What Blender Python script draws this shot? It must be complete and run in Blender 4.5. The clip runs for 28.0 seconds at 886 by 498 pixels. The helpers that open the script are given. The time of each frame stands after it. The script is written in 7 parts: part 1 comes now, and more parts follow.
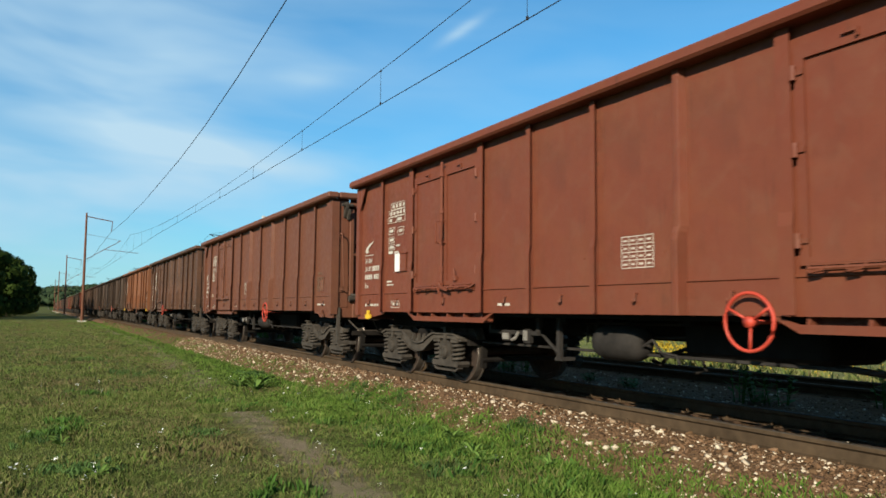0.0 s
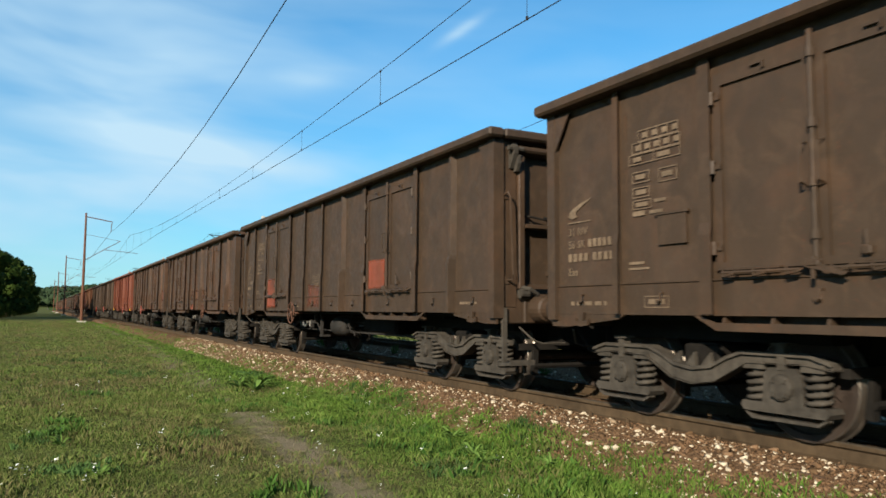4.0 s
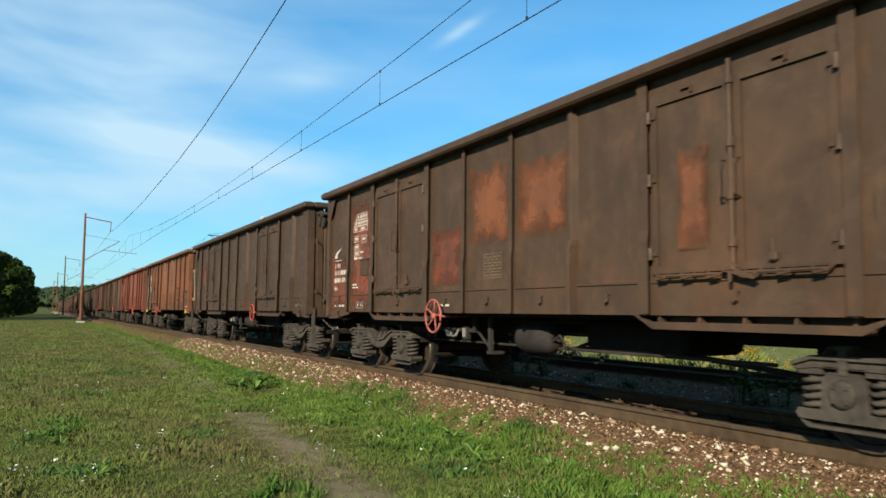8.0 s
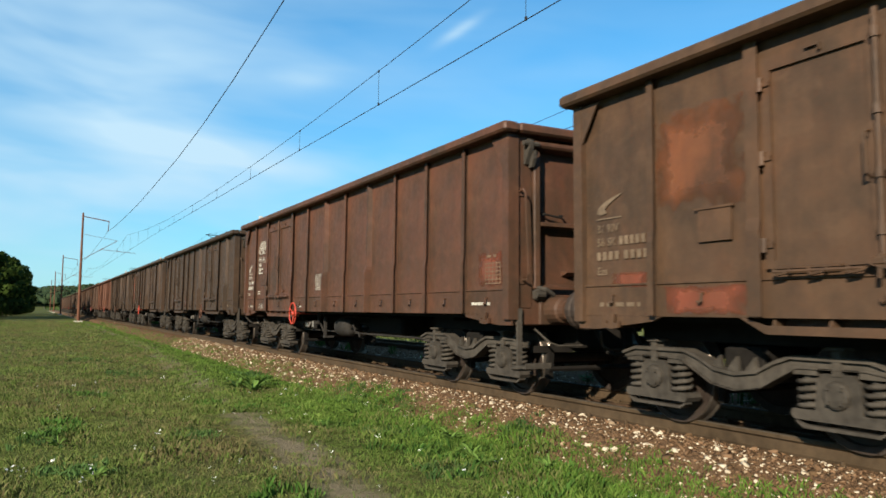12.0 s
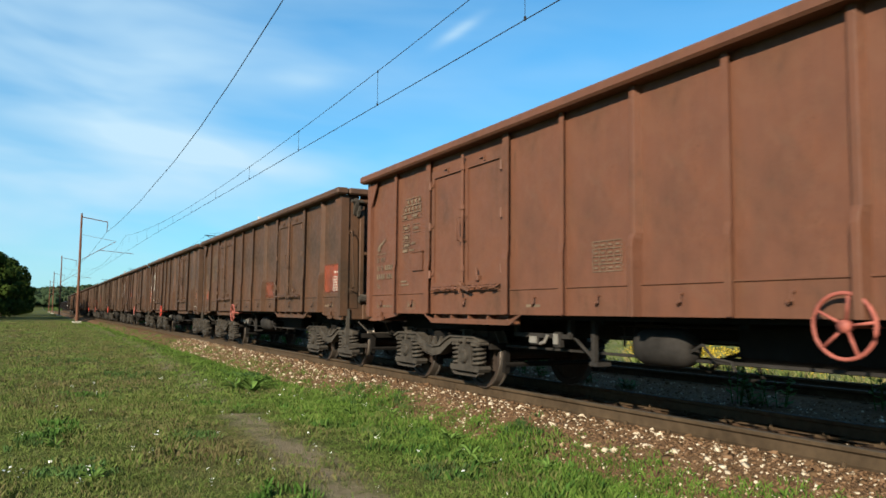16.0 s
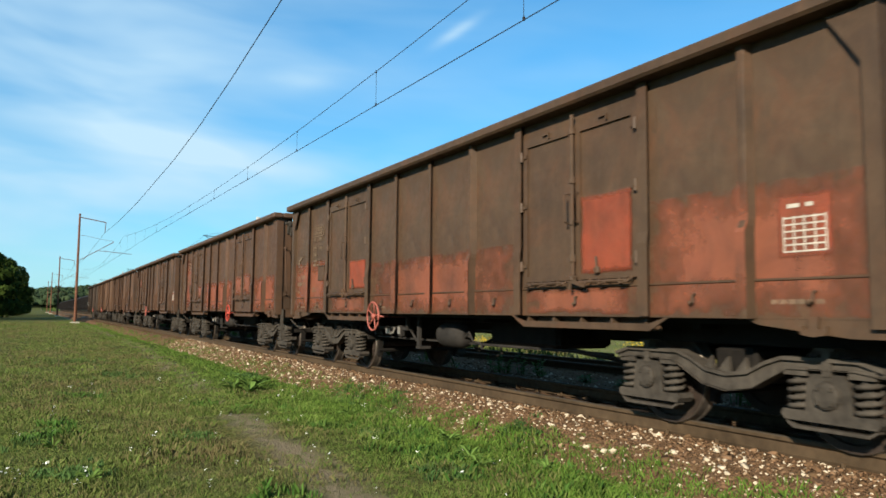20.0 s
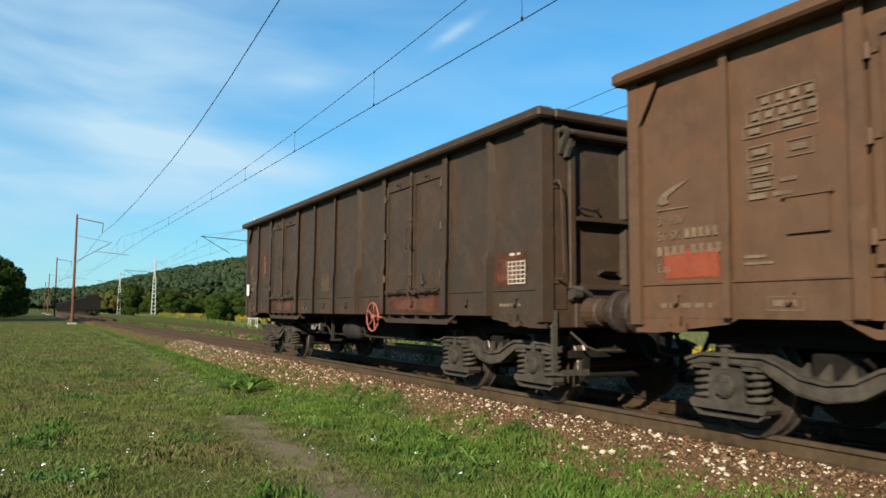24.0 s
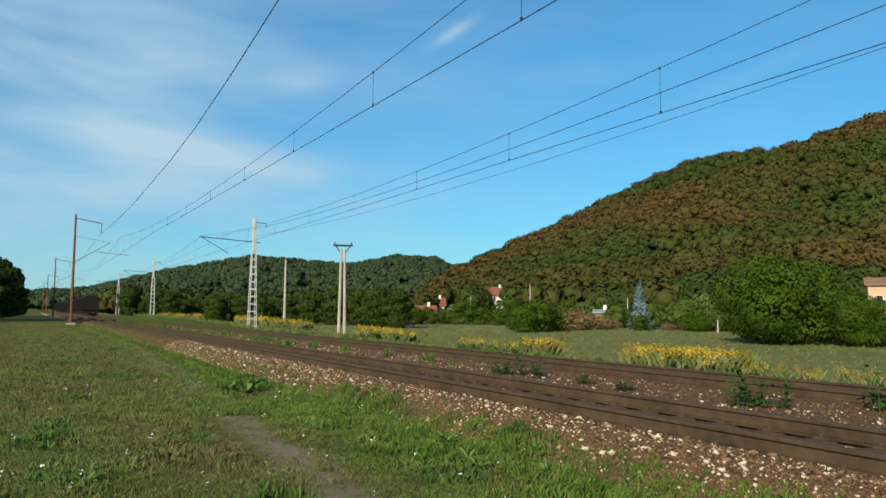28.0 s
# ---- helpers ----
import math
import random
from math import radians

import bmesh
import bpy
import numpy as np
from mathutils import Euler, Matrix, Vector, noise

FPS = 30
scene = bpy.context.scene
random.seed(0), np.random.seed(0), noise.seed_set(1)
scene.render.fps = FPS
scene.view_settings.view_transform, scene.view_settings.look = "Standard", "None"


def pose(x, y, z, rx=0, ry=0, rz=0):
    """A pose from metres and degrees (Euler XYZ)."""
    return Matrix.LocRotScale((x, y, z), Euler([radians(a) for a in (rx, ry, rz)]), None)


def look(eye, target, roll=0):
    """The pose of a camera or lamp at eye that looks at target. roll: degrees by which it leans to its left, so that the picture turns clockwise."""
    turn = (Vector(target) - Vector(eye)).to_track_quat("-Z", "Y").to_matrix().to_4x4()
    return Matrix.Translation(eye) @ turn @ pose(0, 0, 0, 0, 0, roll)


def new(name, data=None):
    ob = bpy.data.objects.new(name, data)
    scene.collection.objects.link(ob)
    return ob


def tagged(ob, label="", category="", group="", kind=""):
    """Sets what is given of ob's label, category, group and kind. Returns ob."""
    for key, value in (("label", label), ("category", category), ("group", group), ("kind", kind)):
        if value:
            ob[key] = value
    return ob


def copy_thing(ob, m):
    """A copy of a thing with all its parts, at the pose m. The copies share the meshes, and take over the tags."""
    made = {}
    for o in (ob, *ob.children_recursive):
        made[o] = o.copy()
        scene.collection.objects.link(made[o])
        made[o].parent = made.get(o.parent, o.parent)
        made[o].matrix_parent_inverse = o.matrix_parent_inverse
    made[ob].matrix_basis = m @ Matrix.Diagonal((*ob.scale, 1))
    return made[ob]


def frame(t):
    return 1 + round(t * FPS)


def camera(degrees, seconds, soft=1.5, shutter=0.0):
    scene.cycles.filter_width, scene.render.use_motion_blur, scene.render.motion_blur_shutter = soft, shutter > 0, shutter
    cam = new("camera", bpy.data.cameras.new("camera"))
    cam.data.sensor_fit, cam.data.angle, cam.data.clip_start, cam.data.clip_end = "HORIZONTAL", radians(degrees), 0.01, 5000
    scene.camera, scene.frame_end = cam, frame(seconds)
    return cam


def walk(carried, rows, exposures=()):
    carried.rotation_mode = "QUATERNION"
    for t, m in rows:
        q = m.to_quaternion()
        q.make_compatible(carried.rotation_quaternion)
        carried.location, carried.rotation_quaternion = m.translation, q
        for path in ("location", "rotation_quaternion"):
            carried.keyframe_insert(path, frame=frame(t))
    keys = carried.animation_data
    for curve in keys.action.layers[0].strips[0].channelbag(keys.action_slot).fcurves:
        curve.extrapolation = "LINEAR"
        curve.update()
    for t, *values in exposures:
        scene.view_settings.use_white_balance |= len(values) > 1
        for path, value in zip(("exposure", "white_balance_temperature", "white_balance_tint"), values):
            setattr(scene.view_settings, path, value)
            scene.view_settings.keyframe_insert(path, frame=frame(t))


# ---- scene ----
# ---------------- camera and its slow drift ----------------
cam = camera(61.83, 28.0, soft=1.6, shutter=0.06)


def stand(dx, dy, dz, yaw, pitch, roll):
    eye = Vector((-6.345 + dx, dy, 1.066 + dz))
    a, b = radians(yaw), radians(pitch)
    way = Vector((math.sin(a) * math.cos(b), math.cos(a) * math.cos(b), math.sin(b)))
    return look(eye, eye + way, -roll)


CAMERA_ROWS = [
    (0.0, stand(0.006, -0.050, -0.005, 28.325, 4.727, -0.37)),
    (3.0, stand(0.0, -0.048, -0.004, 28.360, 4.729, -0.33)),
    (6.0, stand(-0.002, -0.046, -0.003, 28.364, 4.738, -0.32)),
    (8.0, stand(-0.003, -0.038, -0.004, 28.412, 4.756, -0.32)),
    (10.0, stand(-0.004, -0.029, -0.001, 28.485, 4.760, -0.35)),
    (12.0, stand(-0.001, -0.022, 0.004, 28.555, 4.750, -0.41)),
    (14.0, stand(0.005, -0.012, 0.005, 28.598, 4.764, -0.43)),
    (16.0, stand(0.009, -0.003, 0.002, 28.633, 4.799, -0.40)),
    (18.0, stand(0.012, 0.004, 0.001, 28.680, 4.828, -0.38)),
    (20.0, stand(0.016, 0.013, 0.002, 28.746, 4.832, -0.40)),
    (22.0, stand(0.020, 0.026, 0.002, 28.832, 4.850, -0.39)),
    (24.0, stand(0.022, 0.037, 0.002, 28.918, 4.889, -0.36)),
    (26.0, stand(0.022, 0.045, 0.004, 28.975, 4.908, -0.34)),
    (28.0, stand(0.022, 0.049, 0.006, 28.997, 4.903, -0.35)),
]
walk(cam, CAMERA_ROWS, exposures=[(0.0, 0.54), (3.0, 0.64), (6.0, 0.70), (14.0, 0.72), (20.0, 0.74), (24.0, 0.64), (25.5, 0.46), (28.0, 0.38)])

# ---------------- daylight ----------------
SUN_DIR = Vector((-1.0, -0.725, 0.55)).normalized()   # towards the sun
sun = new("sun", bpy.data.lights.new("sun", "SUN"))
sun.data.energy, sun.data.angle, sun.data.color = 5.35, radians(0.53), (1.0, 0.90, 0.74)
sun.rotation_euler = SUN_DIR.to_track_quat("Z", "Y").to_euler()

world = bpy.data.worlds.new("sky")
scene.world = world
world.use_nodes = True
wn, wl = world.node_tree.nodes, world.node_tree.links
wn.clear()
sky = wn.new("ShaderNodeTexSky")
sky.sky_type, sky.sun_disc = "NISHITA", False
sky.sun_elevation = math.asin(SUN_DIR.z)
sky.sun_rotation = math.atan2(SUN_DIR.x, SUN_DIR.y)
sky.air_density, sky.dust_density, sky.ozone_density = 1.0, 0.1, 2.5
coord = wn.new("ShaderNodeTexCoord")
# thin cirrus, laid out by bearing and height in degrees
split = wn.new("ShaderNodeSeparateXYZ")
wl.new(coord.outputs["Generated"], split.inputs["Vector"])


def sky_math(op, a, b=None, clamp=False):
    n = wn.new("ShaderNodeMath")
    n.operation, n.use_clamp = op, clamp
    for socket, value in zip(n.inputs, (a, b)):
        if isinstance(value, bpy.types.NodeSocket):
            wl.new(value, socket)
        elif value is not None:
            socket.default_value = value
    return n.outputs["Value"]


bearing = sky_math("MULTIPLY", sky_math("ARCTAN2", split.outputs["X"], split.outputs["Y"]), 57.3)
height = sky_math("MULTIPLY", sky_math("ARCSINE", split.outputs["Z"]), 57.3)
joined = wn.new("ShaderNodeCombineXYZ")
wl.new(sky_math("ADD", sky_math("MULTIPLY", bearing, 0.055), sky_math("MULTIPLY", height, 0.06)), joined.inputs["X"])
wl.new(sky_math("MULTIPLY", height, 0.20), joined.inputs["Y"])
cloud = wn.new("ShaderNodeTexNoise")
cloud.inputs["Scale"].default_value, cloud.inputs["Detail"].default_value = 1.3, 3.0
cloud.inputs["Roughness"].default_value, cloud.inputs["Distortion"].default_value = 0.5, 0.3
wl.new(joined.outputs["Vector"], cloud.inputs["Vector"])
wisps = sky_math("MULTIPLY", sky_math("SUBTRACT", cloud.outputs["Fac"], 0.30), 2.6, True)
# the veil thickens towards the far end of the line and clears over the hill
veil = wn.new("ShaderNodeMapRange")
veil.inputs["From Min"].default_value, veil.inputs["From Max"].default_value = -5.0, 42.0
veil.inputs["To Min"].default_value, veil.inputs["To Max"].default_value = 0.36, 0.07
wl.new(bearing, veil.inputs["Value"])
cover = sky_math("MULTIPLY", veil.outputs["Result"], sky_math("ADD", wisps, 0.35))
for a0, e0, wide, tall, tilt, thick in ((11.0, 11.3, 11.5, 2.0, -0.13, 0.62), (0.5, 8.0, 11.0, 2.6, 0.0, 0.52), (4.0, 18.5, 12.0, 4.2, -0.10, 0.42), (29.7, 21.2, 1.7, 0.45, 0.55, 0.50),
                                        (17.5, 17.2, 2.6, 1.0, 0.2, 0.26), (41.0, 18.0, 7.0, 1.0, 0.0, 0.16), (52.0, 17.0, 4.0, 0.6, 0.3, 0.14)):
    du = sky_math("SUBTRACT", bearing, a0)
    dv = sky_math("SUBTRACT", sky_math("SUBTRACT", height, e0), sky_math("MULTIPLY", du, tilt))
    far = sky_math("ADD", sky_math("POWER", sky_math("ABSOLUTE", sky_math("DIVIDE", du, wide)), 2.0), sky_math("POWER", sky_math("ABSOLUTE", sky_math("DIVIDE", dv, tall)), 2.0))
    puff = sky_math("MULTIPLY", sky_math("EXPONENT", sky_math("MULTIPLY", far, -1.0)), thick)
    cover = sky_math("ADD", cover, sky_math("MULTIPLY", puff, sky_math("ADD", sky_math("MULTIPLY", wisps, 0.9), 0.35)))
haze = sky_math("MULTIPLY", sky_math("EXPONENT", sky_math("MULTIPLY", sky_math("ABSOLUTE", height), -0.16)), 0.36)
cover = sky_math("MULTIPLY", sky_math("ADD", cover, haze), 1.0, True)
blend = wn.new("ShaderNodeMix")
blend.data_type = "RGBA"
wl.new(cover, blend.inputs["Factor"])
tinted = wn.new("ShaderNodeMix")
tinted.data_type, tinted.blend_type = "RGBA", "MULTIPLY"
tinted.inputs["Factor"].default_value = 1.0
tinted.inputs["B"].default_value = (0.38, 1.03, 1.24, 1)
wl.new(sky.outputs["Color"], tinted.inputs["A"])
deeper = wn.new("ShaderNodeMapRange")
deeper.inputs["From Min"].default_value, deeper.inputs["From Max"].default_value = 0.0, 20.0
deeper.inputs["To Min"].default_value, deeper.inputs["To Max"].default_value = 0.70, 1.0
wl.new(height, deeper.inputs["Value"])
clear = wn.new("ShaderNodeVectorMath")
clear.operation = "SCALE"
wl.new(tinted.outputs["Result"], clear.inputs[0])
wl.new(deeper.outputs["Result"], clear.inputs["Scale"])
wl.new(clear.outputs["Vector"], blend.inputs["A"])
blend.inputs["B"].default_value = (3.9, 5.6, 6.8, 1)
background = wn.new("ShaderNodeBackground")
background.inputs["Strength"].default_value = 0.089
wl.new(blend.outputs["Result"], background.inputs["Color"])
out = wn.new("ShaderNodeOutputWorld")
wl.new(background.outputs["Background"], out.inputs["Surface"])


# ---------------- materials ----------------
class Nodes:
    """A small wrapper to write node materials in few lines."""

    def __init__(self, name, rough=0.8, metal=0.0, gloss=None):
        self.mat = bpy.data.materials.new(name)
        self.mat.use_nodes = True
        self.t = self.mat.node_tree
        self.bsdf = self.t.nodes["Principled BSDF"]
        self.bsdf.inputs["Roughness"].default_value = rough
        self.bsdf.inputs["Metallic"].default_value = metal
        self.bsdf.inputs["Specular IOR Level"].default_value = gloss if gloss is not None else (0.12 if rough > 0.7 else 0.3)
        self.place = self.t.nodes.new("ShaderNodeTexCoord").outputs["Object"]

    def put(self, socket, value):
        if isinstance(value, bpy.types.NodeSocket):
            self.t.links.new(value, socket)
        else:
            socket.default_value = value

    def moved(self, vector, scale=(1, 1, 1), offset=None):
        n = self.t.nodes.new("ShaderNodeMapping")
        n.inputs["Scale"].default_value = scale
        self.put(n.inputs["Vector"], vector)
        if offset is not None:
            self.put(n.inputs["Location"], offset)
        return n.outputs["Vector"]

    def noise(self, scale, detail=4.0, rough=0.6, vector=None, distortion=0.0):
        n = self.t.nodes.new("ShaderNodeTexNoise")
        n.inputs["Scale"].default_value, n.inputs["Detail"].default_value = scale, detail
        n.inputs["Roughness"].default_value, n.inputs["Distortion"].default_value = rough, distortion
        self.put(n.inputs["Vector"], vector or self.place)
        return n.outputs["Fac"]

    def span(self, value, lo, hi, to_lo=0.0, to_hi=1.0):
        n = self.t.nodes.new("ShaderNodeMapRange")
        n.inputs["From Min"].default_value, n.inputs["From Max"].default_value = lo, hi
        n.inputs["To Min"].default_value, n.inputs["To Max"].default_value = to_lo, to_hi
        self.put(n.inputs["Value"], value)
        return n.outputs["Result"]

    def math(self, op, a, b=0.0):
        n = self.t.nodes.new("ShaderNodeMath")
        n.operation = op
        self.put(n.inputs[0], a)
        self.put(n.inputs[1], b)
        return n.outputs["Value"]

    def mix(self, factor, a, b, kind="MIX"):
        n = self.t.nodes.new("ShaderNodeMix")
        n.data_type, n.blend_type = "RGBA", kind
        self.put(n.inputs["Factor"], factor)
        self.put(n.inputs["A"], a if isinstance(a, bpy.types.NodeSocket) else (*a, 1))
        self.put(n.inputs["B"], b if isinstance(b, bpy.types.NodeSocket) else (*b, 1))
        return n.outputs["Result"]

    def info(self, name):
        n = self.t.nodes.new("ShaderNodeObjectInfo")
        return n.outputs[name]

    def island(self):
        return self.t.nodes.new("ShaderNodeNewGeometry").outputs["Random Per Island"]

    def bump(self, height, strength=0.3, distance=0.01):
        n = self.t.nodes.new("ShaderNodeBump")
        n.inputs["Strength"].default_value, n.inputs["Distance"].default_value = strength, distance
        self.put(n.inputs["Height"], height)
        self.t.links.new(n.outputs["Normal"], self.bsdf.inputs["Normal"])

    def done(self, color, rough=None):
        self.put(self.bsdf.inputs["Base Color"], color if isinstance(color, bpy.types.NodeSocket) else (*color, 1))
        if rough is not None:
            self.put(self.bsdf.inputs["Roughness"], rough)
        return self.mat


def plain(name, color, rough=0.7, metal=0.0, grain=14.0, vary=0.35, relief=0.0):
    """A surface of one colour with mottling at two scales."""
    n = Nodes(name, rough, metal)
    a, b = n.noise(grain, 5.0), n.noise(grain * 0.13, 3.0)
    f = n.span(n.math("ADD", a, b), 0.7, 1.3)
    dark = tuple(c * (1 - vary) for c in color)
    light = tuple(min(1.0, c * (1 + vary)) for c in color)
    if relief:
        n.bump(a, relief, 0.01)
    return n.done(n.mix(f, dark, light), n.span(b, 0.2, 0.8, max(0.05, rough - 0.15), min(1.0, rough + 0.15)))


def wagon_paint(name, dirt=1.0, worn=None):
    """Old wagon paint: the object colour gives the paint, its alpha the share of grime. worn: how far a patch's edges have flaked away."""
    n = Nodes(name, 0.62)
    paint = n.info("Color")
    t = n.t.nodes.new("ShaderNodeSeparateColor")
    n.t.links.new(paint, t.inputs["Color"])
    seed = n.math("MULTIPLY", t.outputs["Red"], 173.0)
    shifted = n.t.nodes.new("ShaderNodeVectorMath")
    shifted.operation = "ADD"
    n.t.links.new(n.place, shifted.inputs[0])
    n.t.links.new(seed, shifted.inputs[1])
    v = shifted.outputs["Vector"]
    clouds = n.noise(0.85, 6.0, 0.62, v, 0.5)
    fine = n.noise(9.0, 6.0, 0.7, v)
    streak = n.noise(1.0, 5.0, 0.65, n.moved(v, (7.0, 7.0, 0.55)), 0.2)
    speck = n.noise(38.0, 3.0, 0.6, v)
    age = n.span(n.info("Alpha"), 0.0, 0.3, 0.3, 1.0)
    faded = n.mix(n.span(clouds, 0.35, 0.68, 0.0, 0.40), paint, n.mix(0.40, paint, (0.17, 0.080, 0.042)))
    faded = n.mix(n.math("MULTIPLY", age, n.span(n.noise(2.6, 4.0, 0.6, v, 0.8), 0.35, 0.7, 0.0, 0.6)), faded, n.mix(0.6, faded, (0.035, 0.018, 0.011)))
    faded = n.mix(n.span(n.noise(1.25, 6.0, 0.7, v, 1.2), 0.50, 0.68, 0.0, 0.5), faded, n.mix(0.5, faded, (0.15, 0.050, 0.018)))
    level = n.math("SUBTRACT", n.math("MULTIPLY", n.info("Alpha"), 3.2 * dirt), 0.45)
    heap = n.math("ADD", n.math("SUBTRACT", n.math("MULTIPLY", clouds, 2.6), 0.45), n.math("ADD", n.math("MULTIPLY", streak, 0.9), n.math("MULTIPLY", fine, 0.55)))
    grime = n.t.nodes.new("ShaderNodeMapRange")
    grime.interpolation_type = "SMOOTHSTEP"
    n.put(grime.inputs["Value"], n.math("ADD", heap, level))
    grime.inputs["From Min"].default_value, grime.inputs["From Max"].default_value = 1.40, 2.55
    grime.inputs["To Max"].default_value = 0.88
    soiled = n.mix(grime.outputs["Result"], faded, (0.034, 0.021, 0.0115))
    rust = n.mix(n.span(n.math("ADD", speck, n.math("MULTIPLY", streak, 0.6)), 0.93, 1.12, 0.0, 0.8), soiled, (0.070, 0.027, 0.012))
    pale = n.mix(n.span(n.noise(3.3, 5.0, 0.7, v, 1.0), 0.50, 0.74, 0.0, 0.34), rust, n.mix(0.55, paint, (0.150, 0.088, 0.050)))
    pale = n.mix(n.span(n.noise(1.0, 6.0, 0.7, n.moved(v, (3.0, 16.0, 0.9)), 0.4), 0.60, 0.74, 0.0, 0.40), pale, (0.022, 0.013, 0.008))
    smear = n.math("MULTIPLY", age, n.span(n.noise(1.6, 5.0, 0.65, n.moved(v, (1.0, 1.0, 0.8)), 0.9), 0.52, 0.72, 0.0, 0.5))
    pale = n.mix(smear, pale, (0.026, 0.017, 0.011))
    glow = n.math("MULTIPLY", age, n.span(n.noise(0.9, 4.0, 0.6, n.moved(v, (1.4, 1.4, 1.0)), 0.5), 0.52, 0.74, 0.0, 0.45))
    pale = n.mix(glow, pale, n.mix(0.5, paint, (0.130, 0.058, 0.026)))
    n.bump(n.math("ADD", n.noise(1.7, 2.0, 0.5, v), n.math("MULTIPLY", fine, 0.16)), 0.5, 0.03)
    if worn is not None:
        gen = n.t.nodes.new("ShaderNodeTexCoord").outputs["Generated"]
        g = n.t.nodes.new("ShaderNodeSeparateXYZ")
        n.t.links.new(gen, g.inputs["Vector"])
        sides = [n.math("MINIMUM", g.outputs[c], n.math("SUBTRACT", 1.0, g.outputs[c])) for c in ("Y", "Z")]
        edge = n.math("ADD", n.math("MINIMUM", *sides), n.math("MULTIPLY", n.math("SUBTRACT", n.noise(5.0, 6.0, 0.7, v), 0.5), worn * 2.2))
        n.put(n.bsdf.inputs["Alpha"], n.span(edge, 0.0, 0.02 + worn * 0.8, 0.0, 0.92))
    return n.done(pale, n.span(fine, 0.3, 0.7, 0.5, 0.78))


M_PAINT = wagon_paint("wagon_paint")
M_FRESH = wagon_paint("repainted_patch", 0.45, 0.07)
M_WORN = wagon_paint("worn_patch", 0.75, 0.3)
M_BOGIE = plain("dusty_cast_steel", (0.050, 0.042, 0.033), 0.85, 0.0, 11.0, 0.45, 0.5)
M_UNDER = plain("black_underframe", (0.012, 0.010, 0.008), 0.9, 0.0, 8.0, 0.4, 0.3)
M_WHEEL = plain("rusty_wheel_steel", (0.040, 0.028, 0.021), 0.7, 0.3, 9.0, 0.4)
M_BRAKE = plain("sooty_brake_gear", (0.026, 0.023, 0.020), 0.8, 0.0, 9.0, 0.4, 0.3)
M_TREAD = plain("bright_tread_steel", (0.15, 0.125, 0.10), 0.45, 0.7, 12.0, 0.2)
M_SHINY = plain("worn_bright_steel", (0.30, 0.27, 0.23), 0.5, 0.4, 14.0, 0.3)
M_WHITE = plain("white_lettering", (0.42, 0.38, 0.31), 0.7, 0.0, 22.0, 0.25)
M_YELLOW = plain("yellow_paint", (0.50, 0.31, 0.02), 0.6, 0.0, 18.0, 0.25)
M_REDWHEEL = plain("red_paint", (0.38, 0.045, 0.024), 0.5, 0.0, 16.0, 0.25)
M_PINKWHEEL = plain("faded_red_paint", (0.26, 0.072, 0.050), 0.65, 0.0, 16.0, 0.35)
M_BROWNWHEEL = plain("dirty_brown_paint", (0.085, 0.042, 0.027), 0.75, 0.0, 16.0, 0.35)
M_PLATE = plain("white_board", (0.62, 0.62, 0.58), 0.6, 0.0, 10.0, 0.1)
M_GRAB = plain("pale_worn_paint", (0.32, 0.26, 0.15), 0.55, 0.2, 16.0, 0.3)


# ---------------- mesh helpers ----------------
def part(name, bm, material, parent=None, label="", smooth=False):
    """Links a bmesh as one mesh object under a thing or a part."""
    me = bpy.data.meshes.new(name)
    bmesh.ops.recalc_face_normals(bm, faces=bm.faces)
    bm.to_mesh(me)
    bm.free()
    for m in (material if isinstance(material, (list, tuple)) else [material]):
        me.materials.append(m)
    if smooth:
        me.polygons.foreach_set("use_smooth", [True] * len(me.polygons))
    return hung(name, me, parent, label)


def hung(name, me, parent=None, label="", at=None):
    ob = new(name, me)
    ob.parent = parent
    if at is not None:
        ob.matrix_basis = at if isinstance(at, Matrix) else Matrix.Translation(at)
    if label:
        tagged(ob, label)
    return ob


def raw(name, verts, faces, material):
    me = bpy.data.meshes.new(name)
    me.from_pydata(verts, [], faces)
    me.materials.append(material)
    me.update()
    return me


def box(bm, x0, x1, y0, y1, z0, z1, mi=0):
    vs = [bm.verts.new((x, y, z)) for z in (z0, z1) for x, y in ((x0, y0), (x1, y0), (x1, y1), (x0, y1))]
    for f in ((0, 3, 2, 1), (4, 5, 6, 7), (0, 1, 5, 4), (1, 2, 6, 5), (2, 3, 7, 6), (3, 0, 4, 7)):
        bm.faces.new([vs[i] for i in f]).material_index = mi


def chamfer_box(bm, x0, x1, y0, y1, z0, z1, c=0.01):
    """A box with its upright edges chamfered and the top and bottom drawn in."""
    def ring(z, k):
        a, b, d, e = x0 + k, x1 - k, y0 + k, y1 - k
        pts = ((a + c, d), (b - c, d), (b, d + c), (b, e - c), (b - c, e), (a + c, e), (a, e - c), (a, d + c))
        return [bm.verts.new((x, y, z)) for x, y in pts]
    rings = [ring(z0, c), ring(z0 + c, 0), ring(z1 - c, 0), ring(z1, c)]
    for p, q in zip(rings, rings[1:]):
        for i in range(8):
            bm.faces.new((p[i], p[(i + 1) % 8], q[(i + 1) % 8], q[i]))
    bm.faces.new(rings[0][::-1])
    bm.faces.new(rings[-1])


